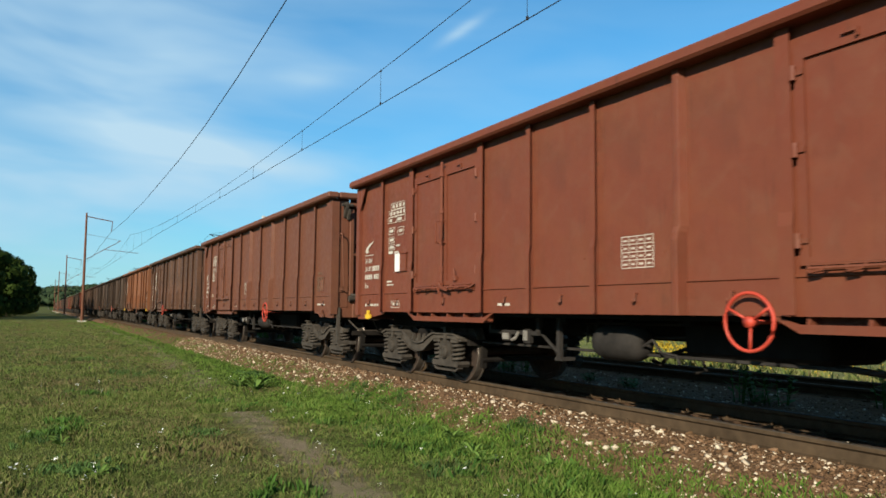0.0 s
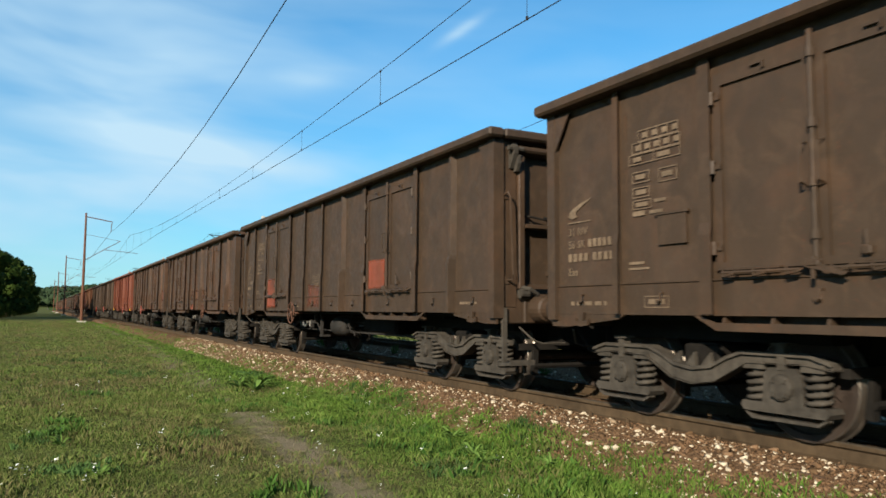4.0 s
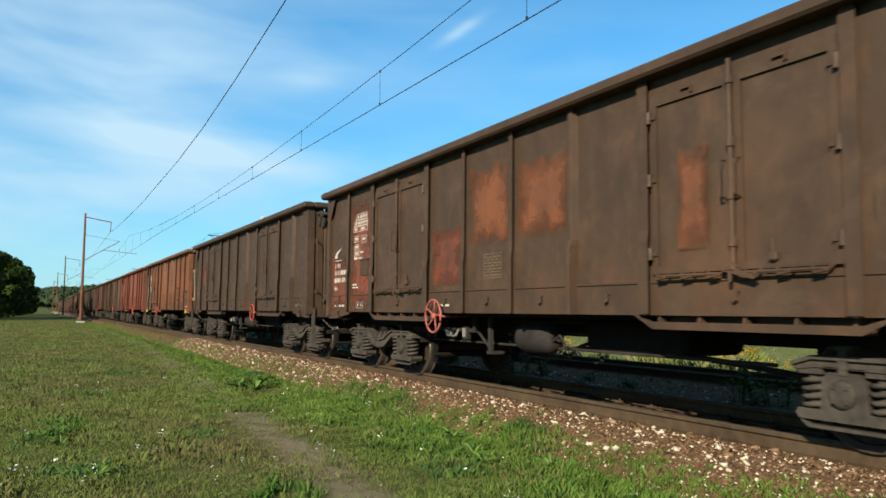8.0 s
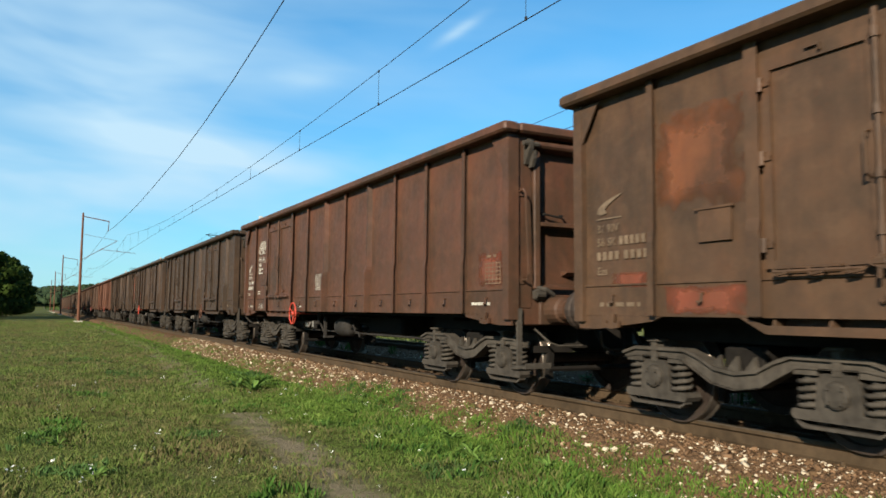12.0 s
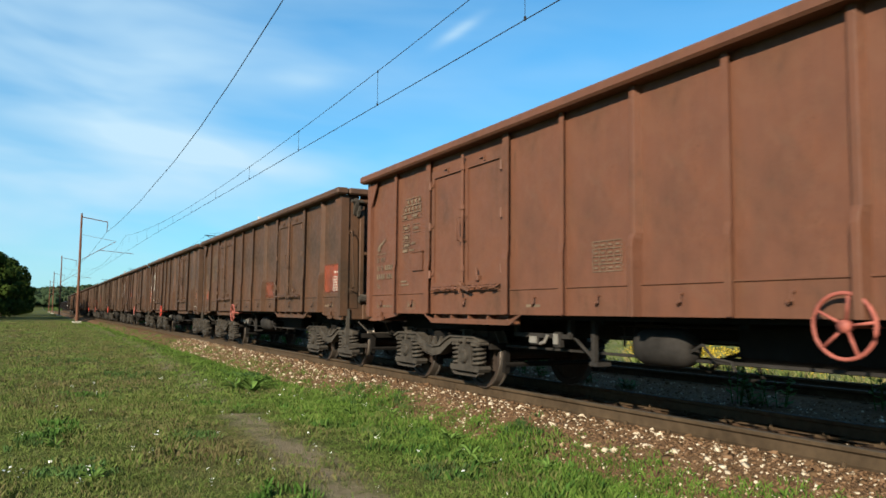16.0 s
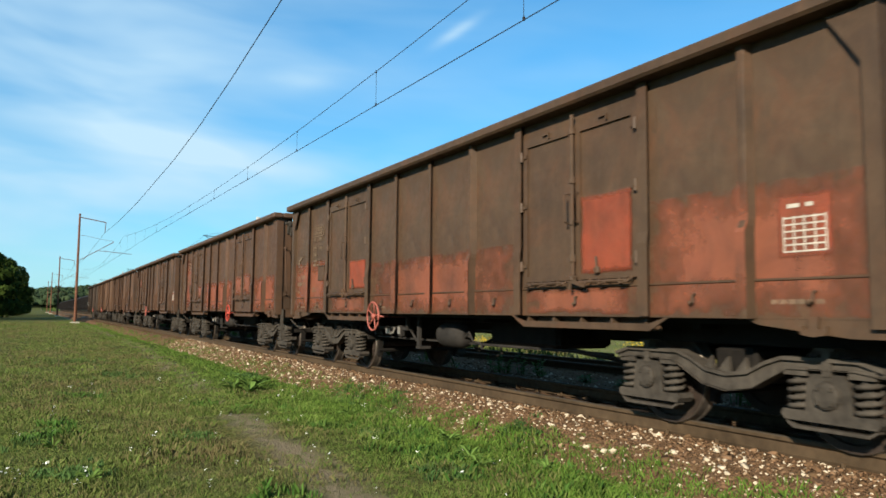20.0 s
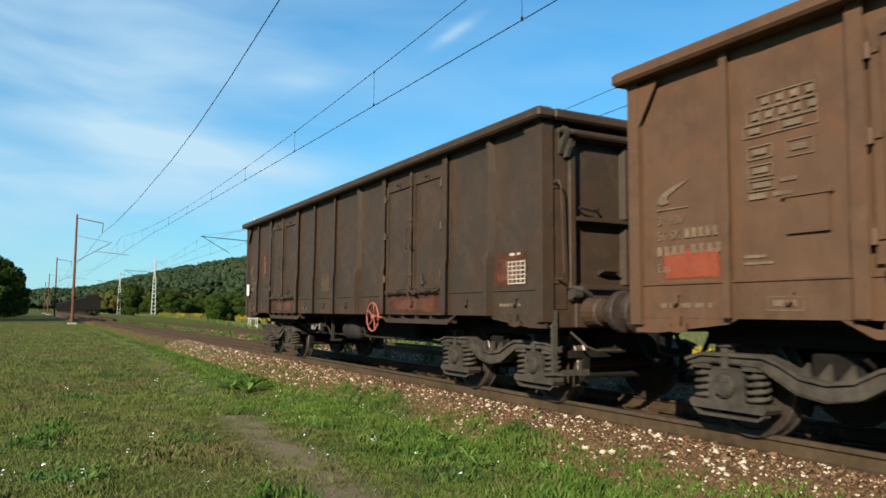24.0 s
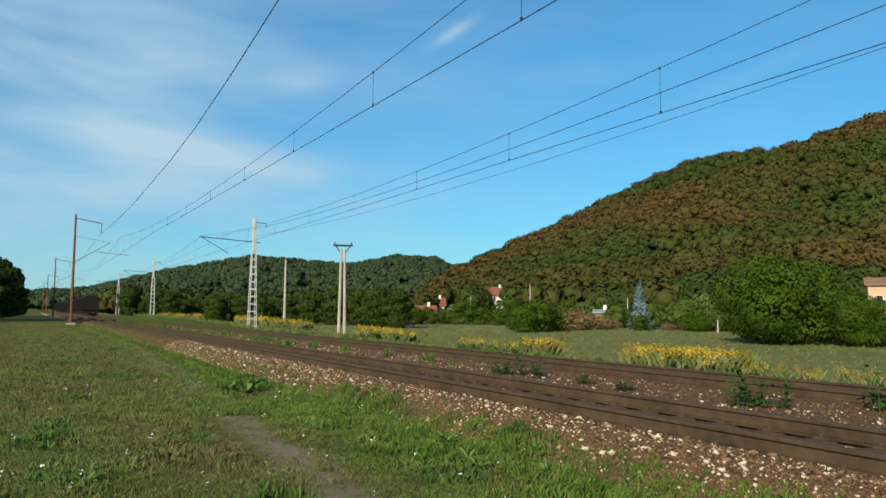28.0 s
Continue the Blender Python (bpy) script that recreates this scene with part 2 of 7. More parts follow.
def tube(bm, path, r, seg=8, close=False, mi=0):
    """A round bar along a list of points; r may be one radius or one for each point."""
    pts = [Vector(p) for p in path]
    rings = []
    count = len(pts)
    for i, p in enumerate(pts):
        a = pts[i - 1] if (i or close) else p
        b = pts[(i + 1) % count] if (i < count - 1 or close) else p
        d = (b - a).normalized()
        u = d.orthogonal().normalized() if abs(d.z) > 0.95 else d.cross(Vector((0, 0, 1))).normalized()
        w = d.cross(u)
        rr = r[i] if isinstance(r, (list, tuple)) else r
        rings.append([bm.verts.new(p + rr * (math.cos(2 * math.pi * k / seg) * u + math.sin(2 * math.pi * k / seg) * w)) for k in range(seg)])
    pairs = list(zip(rings, rings[1:])) + ([(rings[-1], rings[0])] if close else [])
    for p, q in pairs:
        for k in range(seg):
            bm.faces.new((p[k], p[(k + 1) % seg], q[(k + 1) % seg], q[k])).material_index = mi
    if not close:
        bm.faces.new(rings[0][::-1]).material_index = mi
        bm.faces.new(rings[-1]).material_index = mi


def slab(bm, outline, axis, lo, hi, mi=0):
    """An outline drawn in the plane across an axis ('x': y, z; 'y': x, z), given a thickness."""
    def at(p, d):
        return (d, p[0], p[1]) if axis == "x" else ((p[0], d, p[1]) if axis == "y" else (p[0], p[1], d))
    a = [bm.verts.new(at(p, lo)) for p in outline]
    b = [bm.verts.new(at(p, hi)) for p in outline]
    count = len(outline)
    for i in range(count):
        bm.faces.new((a[i], a[(i + 1) % count], b[(i + 1) % count], b[i])).material_index = mi
    bm.faces.new(a[::-1]).material_index = mi
    bm.faces.new(b).material_index = mi


def lathe(bm, profile, axis_x=True, seg=28, mi=0):
    """Turns a closed profile of (along the axis, radius) about the x axis."""
    rings = []
    for k in range(seg):
        a = 2 * math.pi * k / seg
        rings.append([bm.verts.new((x, r * math.cos(a), r * math.sin(a))) for x, r in profile])
    count = len(profile)
    for k in range(seg):
        p, q = rings[k], rings[(k + 1) % seg]
        for i in range(count):
            bm.faces.new((p[i], p[(i + 1) % count], q[(i + 1) % count], q[i])).material_index = mi
# ---------------- open goods wagons ----------------
PITCH, HALF = 14.04, 6.4          # spacing over the buffers, half the body length
PANEL_X, TOP_Z, SILL_Z = -1.45, 3.32, 1.03
TOW_Y = 5.85                      # towing brackets, from the middle of the wagon


def travelled(t):
    """Metres that the train has gone since the start."""
    return 0.03027 * t ** 2 + 15.355 * t - 0.157


# slack in the couplings: how far each gap stands from an even spacing
SLACK = [(-1, 0.0), (0, 0.0), (3, 0.18), (6, -0.24), (7, -0.06), (9, -0.10), (10, -0.10), (11, 0.15), (12, 0.02), (13, -0.04), (18, 0.08), (19, 0.26), (23, -0.31), (24, -0.33), (25, 0.0), (27, -0.11), (28, 0.14)]
BUNCHED = {18: 0.0, 19: 0.10, 20: 0.50, 21: 0.38, 22: 0.22}   # wagons pressed up against those ahead


def gap_slack(k):
    for (a, p), (b, q) in zip(SLACK, SLACK[1:]):
        if k <= b:
            return p + (q - p) * (k - a) / (b - a)
    return SLACK[-1][1]


def middle(k):
    """Where the middle of a wagon stands along the line at the start."""
    return 12.6 - PITCH / 2 + PITCH * k + (gap_slack(k - 1) + gap_slack(k)) / 2 - BUNCHED.get(k, 0.0)


def ring_bar(bm, centre, radius, r, seg=28, tube_seg=7):
    tube(bm, [(centre[0], centre[1] + radius * math.cos(2 * math.pi * k / seg), centre[2] + radius * math.sin(2 * math.pi * k / seg))
              for k in range(seg)], r, tube_seg, close=True)


def wheelset_mesh():
    bm = bmesh.new()
    for s in (-1, 1):
        prof = [(0.68, 0.475), (0.70, 0.478), (0.716, 0.464), (0.815, 0.457), (0.822, 0.450), (0.822, 0.392), (0.795, 0.380),
                (0.778, 0.20), (0.80, 0.155), (0.80, 0.11), (0.66, 0.11), (0.66, 0.155), (0.70, 0.20), (0.715, 0.375), (0.685, 0.392)]
        lathe(bm, [(s * x, r) for x, r in prof], seg=32)
    lathe(bm, [(-0.98, 0.065), (-0.98, 0.001), (0.98, 0.001), (0.98, 0.065)], seg=10)
    for k in range(6):                       # lightening hollows and casting bosses on the web
        a = math.pi / 3 * k
        y, z = 0.29 * math.cos(a), 0.29 * math.sin(a)
        box(bm, -0.803, -0.78, y - 0.03, y + 0.03, z - 0.03, z + 0.03)
    me = bpy.data.meshes.new("wheelset")
    bmesh.ops.recalc_face_normals(bm, faces=bm.faces)
    for f in bm.faces:                       # the running surface is bright
        r = [math.hypot(v.co.y, v.co.z) for v in f.verts]
        if min(r) > 0.444:
            f.material_index = 1
    bm.to_mesh(me)
    bm.free()
    me.materials.append(M_WHEEL)
    me.materials.append(M_TREAD)
    return me


def spring_mesh():
    bm = bmesh.new()
    turns, n = 4.2, 34
    tube(bm, [(0.088 * math.cos(2 * math.pi * turns * k / n), 0.088 * math.sin(2 * math.pi * turns * k / n), -0.13 + 0.26 * k / n) for k in range(n + 1)], 0.021, 5)
    tube(bm, [(0, 0, -0.13), (0, 0, 0.13)], 0.052, 8)
    me = bpy.data.meshes.new("coil_spring")
    bm.to_mesh(me)
    bm.free()
    me.materials.append(M_BOGIE)
    me.polygons.foreach_set("use_smooth", [True] * len(me.polygons))
    return me


def axle_box_mesh():
    bm = bmesh.new()
    slab(bm, [(-0.40, -0.17), (-0.37, -0.21), (0.37, -0.21), (0.40, -0.17), (0.38, -0.13), (0.19, -0.13), (0.17, 0.10), (0.12, 0.155), (-0.12, 0.155),
              (-0.17, 0.10), (-0.19, -0.13), (-0.38, -0.13)], "x", -1.12, -0.93)
    lathe(bm, [(-1.165, 0.001), (-1.165, 0.085), (-1.15, 0.105), (-1.12, 0.11), (-1.10, 0.11), (-1.10, 0.001)], seg=14)
    for k in range(4):
        a = math.pi / 4 + math.pi / 2 * k
        y, z = 0.075 * math.cos(a), 0.075 * math.sin(a)
        box(bm, -1.178, -1.16, y - 0.014, y + 0.014, z - 0.014, z + 0.014)
    # keel strap that hangs below the box
    slab(bm, [(-0.36, -0.235), (-0.30, -0.275), (0.30, -0.275), (0.36, -0.235), (0.36, -0.215), (0.30, -0.25), (-0.30, -0.25), (-0.36, -0.215)], "x", -1.11, -1.02)
    me = bpy.data.meshes.new("axle_box")
    bmesh.ops.recalc_face_normals(bm, faces=bm.faces)
    bm.to_mesh(me)
    bm.free()
    me.materials.append(M_BOGIE)
    return me


def side_frame_mesh():
    bm = bmesh.new()
    top = [(-1.36, 0.66), (-1.18, 0.715), (-0.55, 0.715), (-0.40, 0.665), (-0.22, 0.575), (0.0, 0.545), (0.22, 0.575), (0.40, 0.665), (0.55, 0.715), (1.18, 0.715), (1.36, 0.66)]
    low = [(1.36, 0.625), (1.15, 0.655), (0.60, 0.645), (0.46, 0.57), (0.25, 0.455), (0.0, 0.415), (-0.25, 0.455), (-0.46, 0.57), (-0.60, 0.645), (-1.15, 0.655), (-1.36, 0.625)]
    slab(bm, top + low, "x", -1.10, -0.99)
    # flanges along the upper and the lower edge
    for line, d in ((top, 0.014), (low[::-1], -0.014)):
        for (y0, z0), (y1, z1) in zip(line, line[1:]):
            slab(bm, [(y0, z0 - 0.008), (y1, z1 - 0.008), (y1, z1 + d + 0.008), (y0, z0 + d + 0.008)], "x", -1.135, -0.985)
    # ribs of the side bearer
    for y in (-0.16, 0.02, 0.20):
        slab(bm, [(y - 0.05, 0.565), (y + 0.09, 0.565), (y - 0.03, 0.70)], "x", -1.10, -1.06)
    # damper caps on the boxes
    for y in (-0.93, 0.93):
        box(bm, -1.13, -1.03, y - 0.035, y + 0.035, 0.60, 0.79)
        box(bm, -1.15, -1.01, y - 0.075, y + 0.075, 0.79, 0.815)
        for d in (-0.27, 0.27):
            box(bm, -1.12, -0.96, y + d - 0.10, y + d + 0.10, 0.595, 0.66)
    me = bpy.data.meshes.new("side_frame")
    bmesh.ops.recalc_face_normals(bm, faces=bm.faces)
    bm.to_mesh(me)
    bm.free()
    me.materials.append(M_BOGIE)
    return me


SPRING, AXLE_BOX, SIDE_FRAME, WHEELSET = spring_mesh(), axle_box_mesh(), side_frame_mesh(), wheelset_mesh()


def add_bogie(wagon, y):
    bm = bmesh.new()
    chamfer_box(bm, -1.0, 1.0, -0.22, 0.22, 0.50, 0.78, 0.03)
    for s in (-1.38, 1.38):
        box(bm, -0.98, 0.98, s - 0.04, s + 0.04, 0.56, 0.64)
    for s in (-0.93, 0.93):                    # brake beams and hangers
        for d in (-0.54, 0.54):
            tube(bm, [(-0.8, s + d, 0.36), (0.8, s + d, 0.36)], 0.035, 6)
            for x in (-0.77, 0.77):
                slab(bm, [(s + d * 0.88, 0.26), (s + d, 0.24), (s + d * 1.04, 0.56), (s + d * 0.96, 0.56)], "x", x - 0.04, x + 0.04)
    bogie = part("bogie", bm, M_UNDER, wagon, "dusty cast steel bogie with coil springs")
    bogie.matrix_basis = Matrix.Translation((0, y, 0))
    turn = Matrix.Rotation(math.pi, 4, "Z")
    for flip in (Matrix.Identity(4), turn):
        hung("side_frame", SIDE_FRAME, bogie, at=flip)
        for s in (-0.93, 0.93):
            hung("axle_box", AXLE_BOX, bogie, at=flip @ Matrix.Translation((0, s, 0.46)))
            for d in (-0.27, 0.27):
                hung("coil_spring", SPRING, bogie, at=flip @ Matrix.Translation((-1.04, s + d, 0.46)))
    for s in (-0.93, 0.93):
        ob = hung("wheelset", WHEELSET, bogie, "steel wheels with bright worn treads", at=Matrix.Translation((0, s, 0.46)))
        ob["axle"] = s
    return bogie


def post_mesh(half, stepped):
    """A side post. Plain ones are a front flange on a thin web; stepped ones are pressed, splayed, and stand further out at the foot."""
    bm = bmesh.new()
    if not stepped:
        d = 0.085
        slab(bm, [(PANEL_X - d + 0.012, 1.04), (PANEL_X - d, 1.04), (PANEL_X - d, 1.70), (PANEL_X - 0.070, 1.80), (PANEL_X - 0.062, 3.20), (PANEL_X - 0.050, 3.20), (PANEL_X - 0.058, 1.80), (PANEL_X - d + 0.012, 1.70)], "y", -half, half)
        web = max(0.008, half - 0.045)
        box(bm, PANEL_X + 0.004, PANEL_X + 0.022, -half - 0.06, half + 0.06, 1.30, 3.20)
        slab(bm, [(PANEL_X + 0.01, SILL_Z), (PANEL_X - d + 0.012, SILL_Z), (PANEL_X - d + 0.012, 1.70), (PANEL_X - 0.058, 1.80), (PANEL_X - 0.050, 3.20), (PANEL_X + 0.01, 3.20)], "y", -web, web)
        return bm

    def ring(z, front, wide):
        pts = ((PANEL_X + 0.01, -wide), (PANEL_X - front, -half), (PANEL_X - front - 0.004, -half + 0.012), (PANEL_X - front - 0.004, half - 0.012), (PANEL_X - front, half), (PANEL_X + 0.01, wide))
        return [bm.verts.new((x, y, z)) for x, y in pts]
    rows = [(SILL_Z, 0.115, half + 0.010), (1.68, 0.115, half + 0.012), (1.75, 0.100, half + 0.02), (1.80, 0.076, half + 0.03), (2.5, 0.070, half + 0.03), (3.20, 0.064, half + 0.03)]
    rings = [ring(*r) for r in rows]
    for p, q in zip(rings, rings[1:]):
        for i in range(6):
            bm.faces.new((p[i], p[(i + 1) % 6], q[(i + 1) % 6], q[i]))
    bm.faces.new(rings[0][::-1])
    bm.faces.new(rings[-1])
    return bm


def panel_mesh(width, lo=1.33, hi=3.20):
    """A pressed sheet, a little dented inwards between its edges."""
    bm = bmesh.new()
    nu, nv = 5, 7
    front = [[bm.verts.new((PANEL_X + (0.0 if i in (0, nu) or j in (0, nv) else 0.004 + 0.016 * noise.noise((i * 0.9 + width * 7, j * 0.7, 3.1)) ** 2 * 4),
                            -width * i / nu, lo + (hi - lo) * j / nv)) for j in range(nv + 1)] for i in range(nu + 1)]
    for i in range(nu):
        for j in range(nv):
            bm.faces.new((front[i][j], front[i + 1][j], front[i + 1][j + 1], front[i][j + 1]))
    box(bm, PANEL_X + 0.024, PANEL_X + 0.034, -width, 0, lo, hi)
    me = bpy.data.meshes.new("side_panel")
    bmesh.ops.recalc_face_normals(bm, faces=bm.faces)
    bm.to_mesh(me)
    bm.free()
    me.materials.append(M_PAINT)
    me.polygons.foreach_set("use_smooth", [True] * len(me.polygons))
    return me


PANELS = {}


def add_panel(wagon, off0, off1):
    w = round(off1 - off0, 3)
    if w not in PANELS:
        PANELS[w] = panel_mesh(w)
    return hung("side_panel", PANELS[w], wagon, at=(0, HALF - off0, 0))


def door_leaf(wagon, off0, off1, hinge_first):
    """A door leaf with a raised frame, hinge lugs on its outer edge and a small lug at the head."""
    y1, y0 = HALF - off0, HALF - off1
    bm = bmesh.new()
    X = PANEL_X - 0.02
    b = 0.075
    box(bm, X + 0.004, X + 0.02, y0, y1, 1.40, 3.03)
    for a, c, lo, hi in ((y0, y0 + b, 1.40, 3.03), (y1 - b, y1, 1.40, 3.03), (y0 + b, y1 - b, 2.93, 3.03), (y0 + b, y1 - b, 1.40, 1.46)):
        box(bm, X - 0.022, X + 0.004, a, c, lo, hi)
    mid = (y0 + y1) / 2
    box(bm, X - 0.05, X - 0.02, mid - 0.06, mid + 0.06, 3.00, 3.02)
    box(bm, X - 0.05, X - 0.02, mid - 0.06, mid - 0.045, 2.96, 3.0)
    leaf = part("door_leaf", bm, M_PAINT, wagon)
    edge = y1 if hinge_first else y0
    for z in (1.58, 2.25, 2.83):
        h = bmesh.new()
        tube(h, [(X - 0.045, edge, z - 0.055), (X - 0.045, edge, z + 0.055)], 0.026, 7)
        box(h, X - 0.04, X - 0.018, edge - 0.075, edge + 0.075, z - 0.02, z + 0.02)
        part("hinge", h, M_PAINT, leaf)
    return leaf


def door_lock(wagon, off):
    """The upright lock bar between two leaves, its handles and the latch along the foot."""
    y = HALF - off
    X = PANEL_X - 0.07
    bm = bmesh.new()
    tube(bm, [(X, y, 1.42), (X, y, 3.12)], 0.022, 8)
    for z in (1.62, 2.0, 2.43, 2.95):
        tube(bm, [(X, y, z - 0.035), (X, y, z + 0.035)], 0.036, 8)
        box(bm, X, PANEL_X - 0.02, y - 0.03, y + 0.03, z - 0.02, z + 0.02)
    bar = part("lock_bar", bm, M_PAINT, wagon, smooth=False)
    bm = bmesh.new()
    for s in (-0.07, 0.07):
        tube(bm, [(X + 0.02, y + s, 1.98), (X - 0.05, y + s, 2.0), (X - 0.05, y + s, 2.28), (X + 0.02, y + s, 2.3)], 0.011, 6)
    part("door_handle", bm, M_PAINT, bar)
    bm = bmesh.new()
    for a, c in ((-0.82, -0.12), (0.12, 0.82)):
        tube(bm, [(X - 0.02, y + a, 1.372), (X - 0.02, y + c, 1.372)], 0.016, 6)
        for q in (a + 0.06, (a + c) / 2, c - 0.06):
            tube(bm, [(X + 0.03, y + q - 0.07, 1.40), (X - 0.035, y + q - 0.05, 1.36), (X - 0.035, y + q + 0.04, 1.345), (X, y + q + 0.07, 1.39)], 0.013, 5)
    slab(bm, [(y - 0.26, 1.335), (y - 0.22, 1.315), (y + 0.06, 1.385), (y + 0.10, 1.43), (y + 0.05, 1.445), (y - 0.04, 1.41)], "x", X - 0.05, X - 0.03)
    chamfer_box(bm, X - 0.06, X + 0.02, y - 0.05, y + 0.05, 1.385, 1.44, 0.012)
    tube(bm, [(X - 0.035, y, 1.46), (X - 0.035, y + 0.01, 1.30)], 0.018, 6)
    part("latch", bm, M_PAINT, bar)
    # drip ledge over the latch and the dog that holds a leaf
    for a, c in ((-0.80, -0.30), (0.30, 0.80)):
        bm = bmesh.new()
        slab(bm, [(PANEL_X - 0.02, 1.42), (PANEL_X - 0.075, 1.405), (PANEL_X - 0.075, 1.395), (PANEL_X - 0.02, 1.40)], "y", y + a, y + c)
        part("drip_ledge", bm, M_PAINT, bar)
    bm = bmesh.new()
    chamfer_box(bm, PANEL_X - 0.085, PANEL_X - 0.02, y - 0.40, y - 0.33, 1.45, 1.52, 0.01)
    tube(bm, [(PANEL_X - 0.07, y - 0.365, 1.515), (PANEL_X - 0.08, y - 0.365, 1.62)], 0.012, 5)
    part("leaf_dog", bm, M_PAINT, bar)
    return bar


def tie_hook_mesh():
    bm = bmesh.new()
    tube(bm, [(PANEL_X - 0.01, 0, 1.23), (PANEL_X - 0.045, 0, 1.225), (PANEL_X - 0.05, 0.0, 1.16), (PANEL_X - 0.035, 0.035, 1.14), (PANEL_X - 0.03, 0.06, 1.165)], 0.013, 5)
    me = bpy.data.meshes.new("tie_hook")
    bm.to_mesh(me)
    bm.free()
    me.materials.append(M_PAINT)
    return me


TIE_HOOK = tie_hook_mesh()


def buffer_meshes():
    bm = bmesh.new()
    lathe(bm, [(0.0, 0.001), (0.0, 0.125), (0.05, 0.165), (0.24, 0.155), (0.26, 0.13), (0.36, 0.125), (0.36, 0.001)], seg=18)
    chamfer_box(bm, -0.04, 0.012, -0.19, 0.19, -0.18, 0.18, 0.012)
    bmesh.ops.rotate(bm, verts=bm.verts, matrix=Matrix.Rotation(math.pi / 2, 3, "Z"))
    a = bpy.data.meshes.new("buffer")
    bmesh.ops.recalc_face_normals(bm, faces=bm.faces)
    bm.to_mesh(a)
    bm.free()
    a.materials.append(M_PAINT)
    bm = bmesh.new()
    lathe(bm, [(0.34, 0.001), (0.34, 0.10), (0.50, 0.10), (0.51, 0.20), (0.53, 0.225), (0.59, 0.225), (0.607, 0.21), (0.615, 0.12), (0.618, 0.001)], seg=20)
    bmesh.ops.rotate(bm, verts=bm.verts, matrix=Matrix.Rotation(math.pi / 2, 3, "Z"))
    b = bpy.data.meshes.new("buffer_head")
    bmesh.ops.recalc_face_normals(bm, faces=bm.faces)
    bm.to_mesh(b)
    bm.free()
    b.materials.append(M_WHEEL)
    return a, b


BUFFER, BUFFER_HEAD = buffer_meshes()


def add_end(wagon, s):
    """An end wall: a hinged flap between two corner columns, buffer beam, buffers, coupling, grab rails and step; s is the end's side."""
    def Y(v):
        return s * v

    def ends(a, b):
        return min(Y(a), Y(b)), max(Y(a), Y(b))
    bm = bmesh.new()
    box(bm, -1.10, 1.10, *ends(6.27, 6.297), 1.34, 3.26)
    wall = part("end_flap", bm, M_PAINT, wagon)
    bm = bmesh.new()
    slab(bm, [(Y(6.30), 3.02), (Y(6.45), 3.05), (Y(6.47), 3.075), (Y(6.47), 3.10), (Y(6.45), 3.125), (Y(6.30), 3.14)], "x", -1.16, 1.16)
    part("end_beam", bm, M_PAINT, wall)
    bm = bmesh.new()
    slab(bm, [(Y(6.30), 2.085), (Y(6.44), 2.10), (Y(6.44), 2.14), (Y(6.30), 2.17)], "x", -1.05, 1.05)
    part("end_beam", bm, M_PAINT, wall)
    bm = bmesh.new()
    slab(bm, [(Y(6.30), 1.335), (Y(6.40), 1.335), (Y(6.40), 1.36), (Y(6.30), 1.40)], "x", -1.05, 1.05)
    part("end_beam", bm, M_PAINT, wall)
    for x in (-0.26, 0.26):
        for lo, hi in ((1.40, 2.085), (2.17, 3.02)):
            bm = bmesh.new()
            slab(bm, [(x - 0.055, Y(6.30)), (x - 0.022, Y(6.375)), (x + 0.022, Y(6.375)), (x + 0.055, Y(6.30))], "z", lo, hi)
            part("end_post", bm, M_PAINT, wall)
    for x in (-1.10, 1.10):
        bm = bmesh.new()
        chamfer_box(bm, x - 0.045, x + 0.045, *ends(6.27, 6.42), 1.33, 3.02, 0.012)
        part("flap_edge", bm, M_PAINT, wall)
    # small shelf and a flat pull handle on the flap
    bm = bmesh.new()
    slab(bm, [(Y(6.30), 1.50), (Y(6.31), 1.50), (Y(6.42), 1.545), (Y(6.42), 1.56), (Y(6.30), 1.565)], "x", -0.66, -0.44)
    part("bracket", bm, M_PAINT, wall)
    bm = bmesh.new()
    tube(bm, [(-0.99, Y(6.30), 2.27), (-0.96, Y(6.38), 2.25), (-0.74, Y(6.40), 2.22), (-0.70, Y(6.38), 2.245), (-0.68, Y(6.30), 2.26)], 0.014, 6)
    part("pull_handle", bm, M_UNDER, wall)
    # columns between the flap and the sides
    for x0, x1 in ((-1.42, -1.15), (1.15, 1.42)):
        bm = bmesh.new()
        chamfer_box(bm, x0, x1, *ends(6.27, 6.37), 1.10, 3.20, 0.01)
        part("end_column", bm, M_PAINT, wagon)
    # buffer beam
    bm = bmesh.new()
    chamfer_box(bm, -1.38, 1.38, *ends(6.24, 6.36), 0.90, 1.27, 0.015)
    part("buffer_beam", bm, M_PAINT, wagon)
    turn = Matrix.Identity(4) if s > 0 else Matrix.Rotation(math.pi, 4, "Z")
    for x in (-0.875, 0.875):
        b = hung("buffer", BUFFER, wagon, at=Matrix.Translation((x, Y(6.40), 1.085)) @ turn)
        hung("buffer_head", BUFFER_HEAD, b, "greasy worn steel buffer head")
    # catch of the flap at its lower corner
    for x in (-1.06, 1.06):
        bm = bmesh.new()
        chamfer_box(bm, x - 0.09, x + 0.07, *ends(6.36, 6.46), 1.20, 1.33, 0.02)
        tube(bm, [(x - 0.05, Y(6.42), 1.35), (x + 0.02, Y(6.50), 1.33), (x + 0.13, Y(6.50), 1.27), (x + 0.16, Y(6.44), 1.22)], 0.028, 6)
        tube(bm, [(x - 0.10, Y(6.47), 1.27), (x + 0.02, Y(6.47), 1.27)], 0.042, 8)
        part("flap_catch", bm, M_BOGIE, wagon, "worn steel flap catch")
